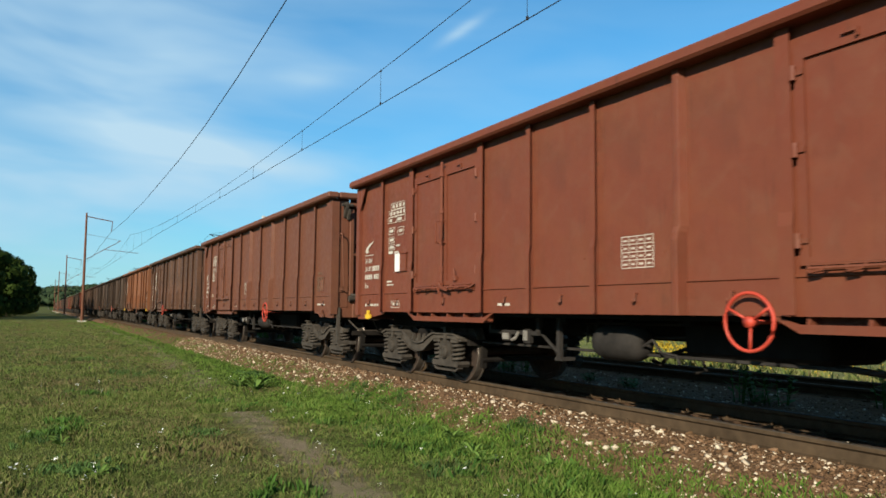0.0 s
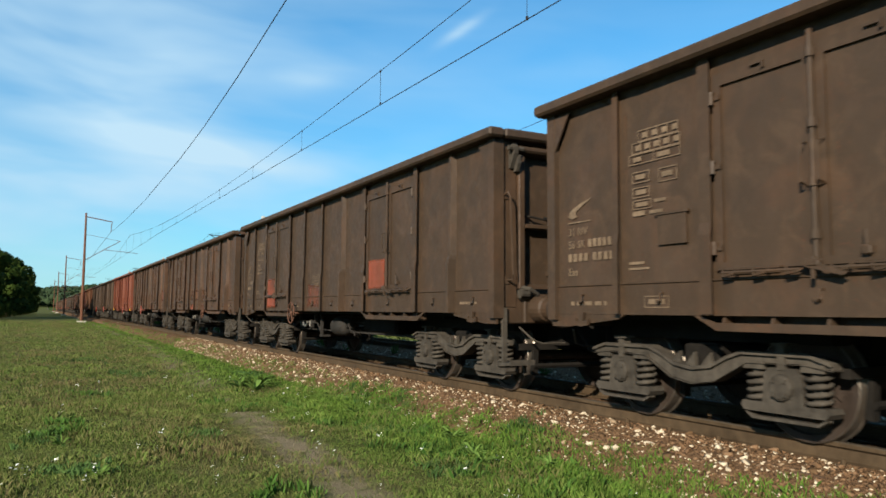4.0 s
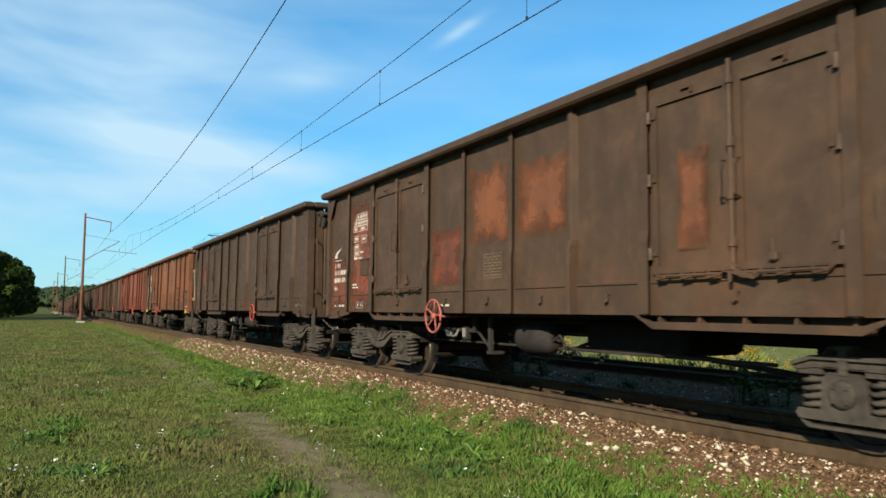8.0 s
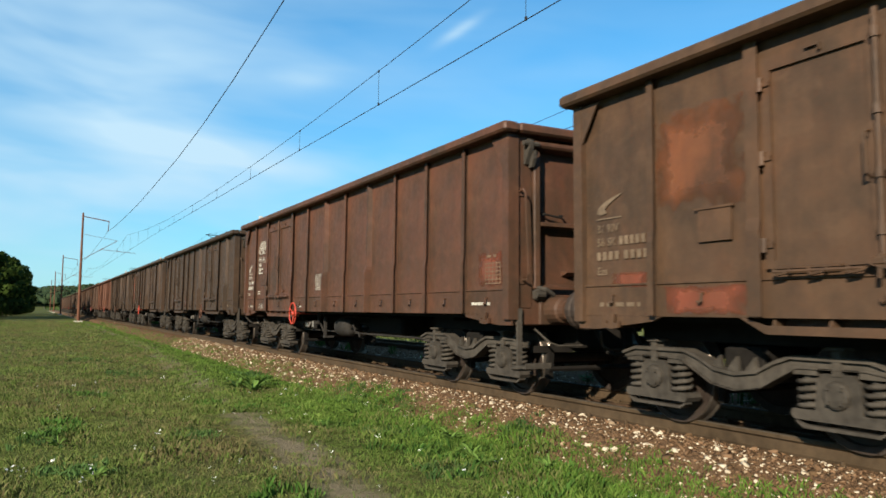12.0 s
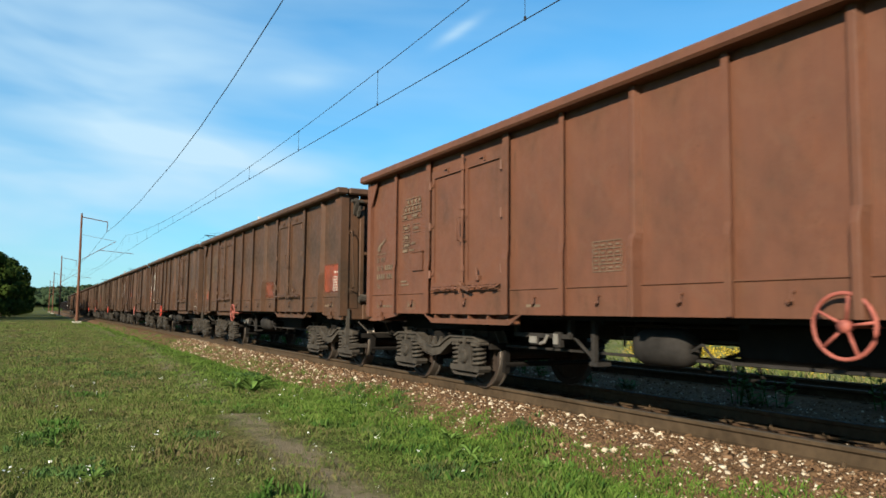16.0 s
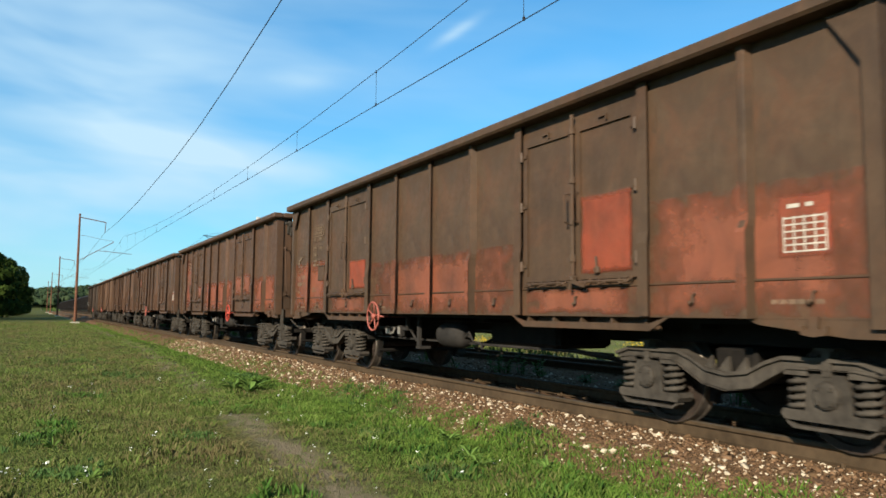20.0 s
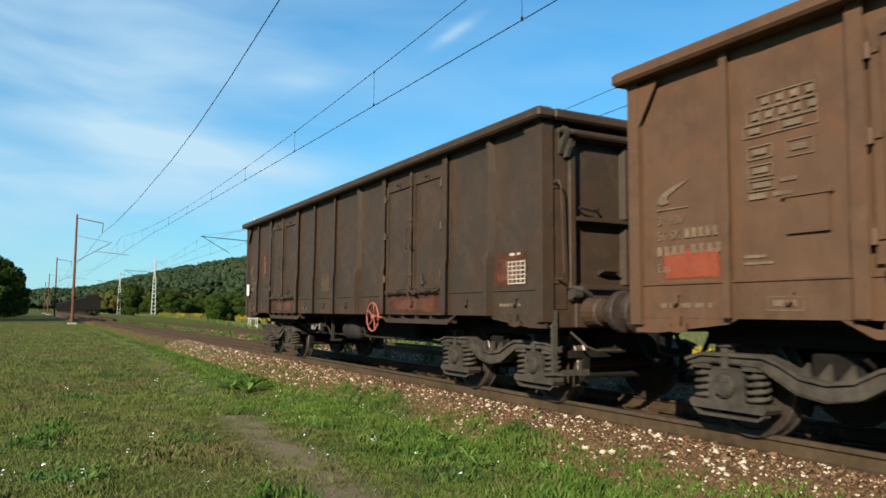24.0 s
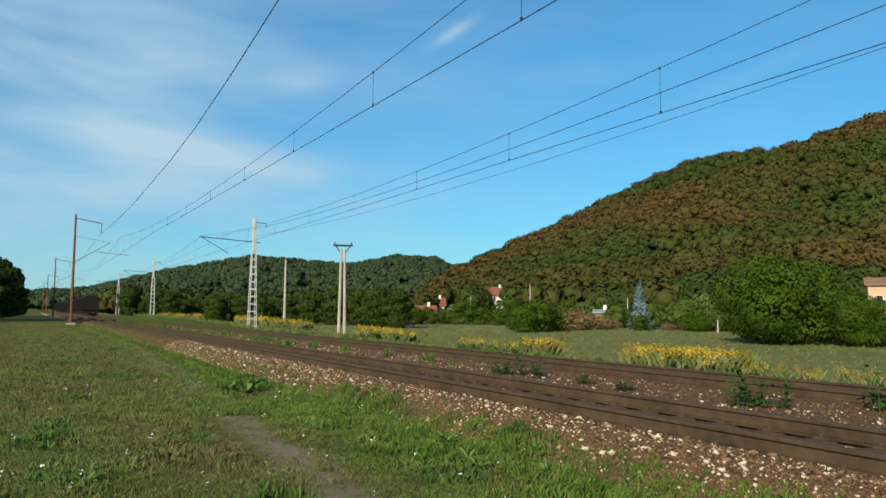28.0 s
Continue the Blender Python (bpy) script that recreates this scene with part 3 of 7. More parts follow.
    # hook, links and hoses
    bm = bmesh.new()
    slab(bm, [(Y(6.36), 1.03), (Y(6.56), 1.05), (Y(6.64), 1.14), (Y(6.68), 1.10), (Y(6.66), 1.01), (Y(6.58), 0.97), (Y(6.36), 0.97)], "x", -0.035, 0.035)
    for x in (-0.08, 0.08):
        tube(bm, [(x, Y(6.60), 1.07), (x, Y(6.86), 0.95)], 0.022, 6)
    tube(bm, [(-0.10, Y(6.84), 0.96), (0.10, Y(6.84), 0.96)], 0.03, 6)
    tube(bm, [(0.0, Y(6.70), 1.0), (0.0, Y(6.72), 0.62)], 0.03, 6)
    box(bm, -0.05, 0.05, *ends(6.69, 6.75), 0.48, 0.62)
    part("coupling", bm, M_UNDER, wagon, "greasy screw coupling")
    for x in (-0.32, 0.32):
        bm = bmesh.new()
        tube(bm, [(x, Y(6.36), 0.92), (x, Y(6.50), 0.90), (x * 0.95, Y(6.60), 0.74), (x * 0.9, Y(6.72), 0.58), (x * 0.8, Y(6.86), 0.55), (x * 0.7, Y(6.98), 0.62)], 0.026, 7)
        part("brake_hose", bm, M_UNDER, wagon)
    # step and grab rails at the near corner
    if s < 0:
        bm = bmesh.new()
        box(bm, -1.375, -1.315, *ends(6.36, 6.40), 0.43, 1.10)
        box(bm, -1.42, -1.06, *ends(6.34, 6.62), 0.405, 0.435)
        box(bm, -1.42, -1.06, *ends(6.60, 6.62), 0.435, 0.47)
        box(bm, -1.12, -1.08, *ends(6.44, 6.48), 0.28, 0.405)
        part("footstep", bm, M_BOGIE, wagon)
    bm = bmesh.new()
    tube(bm, [(-1.15, Y(6.42), 0.86), (-1.02, Y(6.54), 0.70), (-0.9, Y(6.56), 0.66), (-0.55, Y(6.56), 0.66)], 0.013, 5)
    part("uncoupling_rod", bm, M_BOGIE, wagon)
    bm = bmesh.new()
    tube(bm, [(-1.34, Y(6.37), 2.50), (-1.34, Y(6.47), 2.52), (-1.33, Y(6.50), 2.46), (-1.29, Y(6.50), 1.50), (-1.29, Y(6.47), 1.44), (-1.30, Y(6.37), 1.44)], 0.014, 6)
    for z in (2.50, 1.44):
        box(bm, -1.39, -1.27, *ends(6.37, 6.385), z - 0.05, z + 0.05)
    part("grab_rail", bm, M_PAINT, wagon)
    # flap hinge under the top rail
    for x in (-1.24, 1.24):
        bm = bmesh.new()
        slab(bm, [(Y(6.37), 2.84), (Y(6.40), 2.84), (Y(6.50), 3.02), (Y(6.51), 3.10), (Y(6.46), 3.14), (Y(6.37), 3.12)], "x", x - 0.03, x + 0.03)
        tube(bm, [(x - 0.10, Y(6.47), 3.08), (x + 0.12, Y(6.47), 3.08)], 0.032, 7)
        slab(bm, [(Y(6.38), 2.80), (Y(6.45), 2.80), (Y(6.50), 2.90), (Y(6.50), 3.0), (Y(6.44), 2.92)], "x", x + 0.03, x + 0.07)
        part("flap_hinge", bm, M_BOGIE, wagon)


def build_wagon(kind):
    """kind A has two pairs of doors on a side, kind B has one."""
    wagon = new("open_wagon")
    wagon.empty_display_size = 0.3
    offs = [0.0, 1.1, 2.2, 4.2, 5.27, 6.4, 7.53, 8.6, 10.6, 11.7, 12.8] if kind == "A" else \
        [0.0, 1.1, 2.2] + [4.2 + 1.075 * k for k in range(9)]
    doors = [2, 7] if kind == "A" else [2]
    # floor and hidden far wall
    bm = bmesh.new()
    box(bm, -1.42, 1.42, -6.30, 6.30, 1.19, 1.27)
    part("floor", bm, M_UNDER, wagon)
    bm = bmesh.new()
    box(bm, 1.42, 1.45, -6.38, 6.38, SILL_Z, 3.20)
    for o in offs:
        box(bm, 1.45, 1.53, HALF - o - 0.045 if 0 < o < 12.8 else max(-6.4, min(6.31, HALF - o - 0.045)), HALF - o + 0.045 if 0 < o < 12.8 else max(-6.31, min(6.4, HALF - o + 0.045)), SILL_Z, 3.20)
    part("side_wall", bm, M_PAINT, wagon)
    # top rails
    for x0, x1 in ((-1.63, -1.40), (1.40, 1.63)):
        bm = bmesh.new()
        chamfer_box(bm, x0, x1, -6.50, 6.50, 3.20, TOP_Z, 0.025)
        part("top_rail", bm, M_PAINT, wagon)
    for s in (-1, 1):
        bm = bmesh.new()
        chamfer_box(bm, -1.397, 1.397, min(s * 6.30, s * 6.50), max(s * 6.30, s * 6.50), 3.20, TOP_Z, 0.025)
        part("top_rail", bm, M_PAINT, wagon)
    # sill along the foot of the side, with a lip above it
    bm = bmesh.new()
    slab(bm, [(PANEL_X + 0.03, SILL_Z), (PANEL_X - 0.01, SILL_Z), (PANEL_X - 0.01, 1.31), (PANEL_X - 0.024, 1.32), (PANEL_X - 0.024, 1.335), (PANEL_X + 0.03, 1.335)], "y", -6.38, 6.38)
    part("sill", bm, M_PAINT, wagon)
    bays = list(zip(offs, offs[1:]))
    for i, (a, b) in enumerate(bays):
        if i in doors:
            m = (a + b) / 2
            door_leaf(wagon, a + 0.085, m - 0.012, True)
            door_leaf(wagon, m + 0.012, b - 0.085, False)
            door_lock(wagon, m)
            # header above and hanging apron below the door
            bm = bmesh.new()
            box(bm, PANEL_X, PANEL_X + 0.03, HALF - b + 0.05, HALF - a - 0.05, 3.03, 3.20)
            box(bm, PANEL_X, PANEL_X + 0.03, HALF - b + 0.05, HALF - a - 0.05, 1.33, 3.03)
            part("side_panel", bm, M_PAINT, wagon)
            bm = bmesh.new()
            y0, y1 = HALF - b - 0.24, HALF - a + 0.20
            strip = PANEL_X - 0.012
            box(bm, strip, strip + 0.016, y0 + 0.24, y1 - 0.24, 0.905, 0.972)
            box(bm, strip + 0.016, PANEL_X + 0.15, y0 + 0.24, y1 - 0.24, 0.905, 0.918)
            box(bm, PANEL_X + 0.13, PANEL_X + 0.15, y0 + 0.24, y1 - 0.24, 0.918, SILL_Z + 0.01)
            for k in range(5):
                y = y0 + 0.30 + k * (y1 - y0 - 0.6) / 4
                slab(bm, [(strip + 0.016, 0.918), (strip + 0.016, 0.972), (PANEL_X + 0.02, SILL_Z), (PANEL_X + 0.13, SILL_Z), (PANEL_X + 0.13, 0.918)], "y", y - 0.012, y + 0.012)
            for p, q in ((y0, y0 + 0.24), (y1, y1 - 0.24)):
                slab(bm, [(p, SILL_Z - 0.002), (p + (q - p) * 0.2, SILL_Z - 0.002), (q, 0.972), (q, 0.905)], "x", strip, strip + 0.016)
            part("door_apron", bm, M_PAINT, wagon)
        else:
            add_panel(wagon, a + 0.02, b - 0.02)
        hung("tie_hook", TIE_HOOK, wagon, at=(0, HALF - (a + b) / 2, 0))
    for i, o in enumerate(offs[1:-1], 1):
        w = 0.062 if (i in doors or i - 1 in doors) else 0.036
        bm = post_mesh(w, o in (7.53, 11.7) if kind == "A" else i in (5, 7))
        bmesh.ops.translate(bm, verts=bm.verts, vec=(0, HALF - o, 0))
        part("side_post", bm, M_PAINT, wagon)
    for s in (-1, 1):
        bm = bmesh.new()
        slab(bm, [(-1.36, SILL_Z - 0.06), (PANEL_X - 0.06, SILL_Z - 0.06), (PANEL_X - 0.06, 3.20), (-1.36, 3.20)], "y", min(s * 6.27, s * 6.40), max(s * 6.27, s * 6.40))
        slab(bm, [(s * 6.27, 3.168), (s * 6.27, 2.78), (s * 6.02, 3.168)], "x", PANEL_X - 0.055, PANEL_X - 0.04)
        part("corner_post", bm, M_PAINT, wagon)
        bm = bmesh.new()
        slab(bm, [(s * 6.38, SILL_Z - 0.002), (s * 5.25, SILL_Z - 0.002), (s * 5.35, 0.985), (s * 6.1, 0.90), (s * 6.38, 0.90)], "x", PANEL_X - 0.01, PANEL_X + 0.02)
        part("end_gusset", bm, M_PAINT, wagon)
        bm = bmesh.new()
        y = s * TOW_Y
        slab(bm, [(y - 0.045, 1.05), (y - 0.030, 0.965), (y - 0.075, 0.955), (y - 0.08, 0.985), (y - 0.105, 0.985), (y - 0.10, 0.92), (y, 0.905), (y + 0.10, 0.92), (y + 0.105, 0.985),
                  (y + 0.08, 0.985), (y + 0.075, 0.955), (y + 0.030, 0.965), (y + 0.045, 1.05)], "x", PANEL_X - 0.06, PANEL_X - 0.03)
        part("towing_bracket", bm, M_PAINT, wagon)
        add_end(wagon, s)
        add_bogie(wagon, s * 4.75)
    # label holder and small hooks in the second bay
    bm = bmesh.new()
    y = HALF - 1.78
    box(bm, PANEL_X - 0.022, PANEL_X - 0.004, y - 0.17, y + 0.17, 1.66, 1.93)
    box(bm, PANEL_X - 0.035, PANEL_X - 0.004, y - 0.20, y + 0.20, 1.93, 1.95)
    part("label_holder", bm, M_PAINT, wagon)
    # underframe
    bm = bmesh.new()
    for x in (-0.22, 0.22):
        box(bm, x - 0.05, x + 0.05, -6.28, 6.28, 0.86, 1.185)
        box(bm, x - 0.05, x + 0.05, -3.3, 3.3, 0.74, 0.86)
    for x in (-1.25, 1.25):
        box(bm, x - 0.04, x + 0.04, -6.28, 6.28, 0.98, 1.185)
    for y in (-4.5, -2.2, -0.9, 0.9, 2.2, 4.5):
        box(bm, -1.2, 1.2, y - 0.05, y + 0.05, 0.93, 1.18)
    for y in (-4.75, 4.75):                    # bolsters over the bogies
        box(bm, -0.95, 0.95, y - 1.25, y + 1.25, 0.80, 1.18)
        box(bm, -0.45, 0.45, y - 1.6, y + 1.6, 0.62, 1.18)
    part("underframe", bm, M_UNDER, wagon, "near-black underframe")
    bm = bmesh.new()
    lathe(bm, [(-0.36, 0.001), (-0.35, 0.10), (-0.30, 0.16), (-0.22, 0.185), (0.22, 0.185), (0.30, 0.16), (0.35, 0.10), (0.36, 0.001)], seg=20)
    bmesh.ops.rotate(bm, verts=bm.verts, matrix=Matrix.Rotation(math.pi / 2, 3, "Z"))
    bmesh.ops.translate(bm, verts=bm.verts, vec=(-0.95, 0.22, 0.73))
    part("air_reservoir", bm, M_BRAKE, wagon, "dark grey air tank", smooth=True)
    bm = bmesh.new()
    chamfer_box(bm, -0.78, 0.10, -1.98, -0.45, 0.62, 1.0, 0.05)
    tube(bm, [(-0.70, -0.45, 0.70), (-0.72, -0.22, 0.62), (-0.74, -0.12, 0.52), (-0.74, 0.0, 0.56)], 0.022, 6)
    tube(bm, [(-0.72, -0.62, 0.64), (-0.75, -0.72, 0.50), (-0.75, -0.60, 0.47)], 0.018, 6)
    part("brake_cylinder", bm, M_UNDER, wagon, "near-black brake cylinder casing")
    bm = bmesh.new()
    box(bm, -1.12, -1.06, 1.50, 2.60, 0.765, 0.815)                 # rail that carries the changeover plates
    for y in (2.58, 1.52):
        box(bm, -1.11, -1.05, y - 0.03, y + 0.03, 0.765, 1.0)
    chamfer_box(bm, -1.13, -1.10, 2.08, 2.26, 0.68, 0.80, 0.01)
    chamfer_box(bm, -1.14, -1.06, 1.66, 1.78, 0.66, 0.84, 0.012)
    box(bm, -1.142, -1.132, 2.10, 2.24, 0.70, 0.78, 1)
    box(bm, -1.152, -1.142, 1.68, 1.76, 0.70, 0.82, 1)
    tube(bm, [(-1.15, 1.86, 0.80), (-1.17, 1.90, 0.72), (-1.17, 1.98, 0.70)], 0.02, 6, mi=1)
    box(bm, -1.10, -1.05, 1.10, 1.16, 0.52, 1.0)                    # hanger with a brace and a foot
    tube(bm, [(-1.07, 1.14, 0.56), (-1.05, 1.5, 0.78)], 0.02, 6)
    box(bm, -1.10, -0.90, 1.07, 1.19, 0.49, 0.53)
    for z in (0.93, 0.80):                                          # ladder of pipes behind
        tube(bm, [(-0.75, -0.6, z), (-0.75, 1.1, z)], 0.016, 5)
    for y in (0.62, 0.86, 1.02):
        tube(bm, [(-0.75, y, 0.70), (-0.75, y, 0.99)], 0.016, 5)
    tube(bm, [(-1.0, -0.12, 0.70), (-1.02, -0.30, 0.78), (-1.03, -0.42, 0.66), (-1.03, -0.62, 0.64), (-1.03, -0.66, 0.56)], 0.016, 5)
    tube(bm, [(-0.9, -3.1, 0.62), (-0.9, 3.1, 0.62)], 0.018, 5)
    tube(bm, [(-0.5, -3.2, 0.50), (-0.6, -1.4, 0.66), (-0.55, 0.2, 0.60)], 0.03, 6)
    part("brake_lever", bm, [M_BRAKE, M_SHINY], wagon, "dusty brake changeover lever box")
    return wagon


def handwheel_mesh(spokes, r=0.225, mi=0):
    bm = bmesh.new()
    ring_bar(bm, (0, 0, 0), r, 0.0155)
    for k in range(spokes):
        a = 2 * math.pi * k / spokes + 0.5
        tube(bm, [(0.02, 0.03 * math.cos(a), 0.03 * math.sin(a)), (0, r * math.cos(a), r * math.sin(a))], 0.012, 6, mi=mi)
    tube(bm, [(-0.02, 0, 0), (0.05, 0, 0)], 0.045, 10, mi=mi)
    tube(bm, [(0.05, 0, 0), (0.55, 0, 0)], 0.02, 6)
    me = bpy.data.meshes.new("handwheel")
    bm.to_mesh(me)
    bm.free()
    me.polygons.foreach_set("use_smooth", [True] * len(me.polygons))
    return me


def plate_quads(bm, X, rects):
    """Thin painted bars: each rect is offset from the wagon's rear end, height, length and thickness of the bar."""
    for off, z, w, h in rects:
        box(bm, X - 0.002, X, HALF - off - w, HALF - off, z, z + h)


def grid_lines(off, z, w, h, cols, rows, t=0.008):
    rects = [(off, z + h * j / rows - t / 2, w, t) for j in range(rows + 1)]
    return rects + [(off + w * i / cols - t / 2, z, t, h) for i in range(cols + 1)]


def words(bm, text, off, z, size, X):
    """Letters from the built-in font, laid on the wagon's side."""
    cu = bpy.data.curves.new("letters", "FONT")
    cu.body, cu.size, cu.extrude, cu.resolution_u = text, size, 0.001, 2
    ob = new("letters", cu)
    dep = bpy.context.evaluated_depsgraph_get()
    me = bpy.data.meshes.new_from_object(ob.evaluated_get(dep))
    bpy.data.objects.remove(ob)
    k = len(bm.verts)
    bm.from_mesh(me)
    bm.verts.ensure_lookup_table()
    for v in bm.verts[k:]:
        x, y, e = v.co
        v.co = (X - 0.001 - e, HALF - off - x, z + y)
    bpy.data.meshes.remove(me)


def lettering_mesh(name, full):
    """The marks on the first two bays: wing sign, class letters, bars for the numbers, load table and signs."""
    bm = bmesh.new()
    X = PANEL_X - 0.006
    # wing-shaped sign of the owner
    o, z = 0.30, 2.02
    wing = [(0.0, 0.03), (0.02, 0.075), (0.10, 0.125), (0.22, 0.165), (0.38, 0.20), (0.24, 0.135), (0.15, 0.09), (0.12, 0.055), (0.15, 0.02), (0.06, 0.005)]
    slab(bm, [(HALF - o - a, z + b) for a, b in wing], "x", X - 0.002, X)
    plate_quads(bm, X, [(o, z - 0.04, 0.36, 0.012)])
    words(bm, "31 RIV", 0.30, 1.85, 0.115, X)
    words(bm, "56 SK", 0.30, 1.715, 0.115, X)
    plate_quads(bm, X, [(0.62 + 0.075 * k, 1.715, 0.05, 0.082) for k in range(5)])
    plate_quads(bm, X, [(0.30 + 0.085 * k + (0.05 if k > 3 else 0), 1.575, 0.055, 0.082) for k in range(8)])
    words(bm, "Eas", 0.30, 1.43, 0.115, X)
    if full:
        plate_quads(bm, X, grid_lines(1.36, 2.66, 0.50, 0.10, 4, 1) + grid_lines(1.28, 2.55, 0.60, 0.10, 5, 1) + grid_lines(1.24, 2.45, 0.64, 0.09, 2, 1))
        plate_quads(bm, X, [(1.42 + 0.125 * k, 2.685, 0.06, 0.05) for k in range(4)] + [(1.33 + 0.12 * k, 2.575, 0.06, 0.05) for k in range(5)] + [(1.30, 2.47, 0.1, 0.045), (1.60, 2.47, 0.16, 0.045)])
        plate_quads(bm, X, grid_lines(1.28, 2.27, 0.22, 0.10, 1, 1) + grid_lines(1.62, 2.24, 0.22, 0.12, 1, 1) + grid_lines(1.28, 2.13, 0.22, 0.09, 1, 1) + grid_lines(1.28, 2.02, 0.24, 0.08, 1, 1))
        plate_quads(bm, X, [(1.32, 2.30, 0.13, 0.045), (1.66, 2.28, 0.13, 0.045), (1.32, 2.155, 0.14, 0.045), (1.32, 2.04, 0.16, 0.04), (1.56, 2.06, 0.14, 0.03), (1.28, 1.955, 0.16, 0.045), (1.50, 1.96, 0.16, 0.03)])
        plate_quads(bm, X, [(1.22, 1.50, 0.20, 0.025), (1.22, 1.45, 0.26, 0.02)])
    sx = PANEL_X - 0.011
    plate_quads(bm, sx, [(0.34, 1.12, 0.06, 0.04), (0.44, 1.12, 0.06, 0.04), (0.56, 1.12, 0.12, 0.04), (0.72, 1.12, 0.10, 0.04), (0.86, 1.12, 0.04, 0.04)] + grid_lines(1.42, 1.10, 0.30, 0.10, 1, 1) + [(1.47, 1.13, 0.2, 0.045)] + [(11.88 + 0.075 * k, 1.14, 0.06, 0.035) for k in range(6)] + [(4.55, 1.12, 0.10, 0.03), (4.70, 1.12, 0.12, 0.03)])
    me = bpy.data.meshes.new(name)
    bmesh.ops.recalc_face_normals(bm, faces=bm.faces)
    bm.to_mesh(me)
    bm.free()
    return me


def table_mesh():
    bm = bmesh.new()
    X = PANEL_X - 0.001
    plate_quads(bm, X, grid_lines(0.0, 0.0, 0.42, 0.30, 4, 4, 0.008))
    plate_quads(bm, X, [(0.025 + 0.105 * i, 0.026 + 0.075 * j, 0.05, 0.02) for i in range(4) for j in range(4)])
    me = bpy.data.meshes.new("load_table")
    bmesh.ops.recalc_face_normals(bm, faces=bm.faces)
    bm.to_mesh(me)
    bm.free()
    return me


FADED = plain("faded_lettering", (0.135, 0.095, 0.062), 0.75, 0.0, 22.0, 0.35)
LETTERS = {}
for look_name, stuff in (("w", M_WHITE), ("f", FADED)):
    for full in (True, False):
        me = lettering_mesh("lettering", full)
        me.materials.append(stuff)
        LETTERS[look_name + ("t" if full else "")] = me
TABLES = {}
for look_name, stuff in (("w", M_WHITE), ("f", FADED)):
    TABLES[look_name] = table_mesh()
    TABLES[look_name].materials.append(stuff)
GRIDS = {}
for look_name, stuff in (("w", M_WHITE), ("f", FADED)):
    bm = bmesh.new()
    plate_quads(bm, PANEL_X - 0.0045, [(0.0, 0.05 * k, 0.34, 0.012) for k in range(6)] + [(0.04, 0.33, 0.10, 0.03), (0.19, 0.33, 0.06, 0.03)] + [(0.085 * k, 0.0, 0.012, 0.27) for k in range(5)])
    GRIDS[look_name] = bpy.data.meshes.new("inspection_grid")
    bmesh.ops.recalc_face_normals(bm, faces=bm.faces)
    bm.to_mesh(GRIDS[look_name])
    bm.free()
    GRIDS[look_name].materials.append(stuff)
WHEELS = {}
for key, stuff, spokes in (("red", M_REDWHEEL, 3), ("pink", M_PINKWHEEL, 5), ("brown", M_BROWNWHEEL, 5)):
    WHEELS[key] = handwheel_mesh(spokes)
    WHEELS[key].materials.append(stuff)
WHEELS["ring"] = handwheel_mesh(5, 0.205, 1)
WHEELS["ring"].materials.append(M_REDWHEEL)
WHEELS["ring"].materials.append(M_BOGIE)

# paints (linear colour)
RED, REDBROWN, BROWN = (0.158, 0.034, 0.016), (0.116, 0.039, 0.021), (0.096, 0.041, 0.021)
DARK, GREYB, ORANGE = (0.058, 0.032, 0.019), (0.038, 0.027, 0.019), (0.182, 0.058, 0.021)
MUTED = (0.215, 0.066, 0.034)
BRIGHT, ORANGERED = (0.245, 0.046, 0.020), (0.190, 0.048, 0.024)

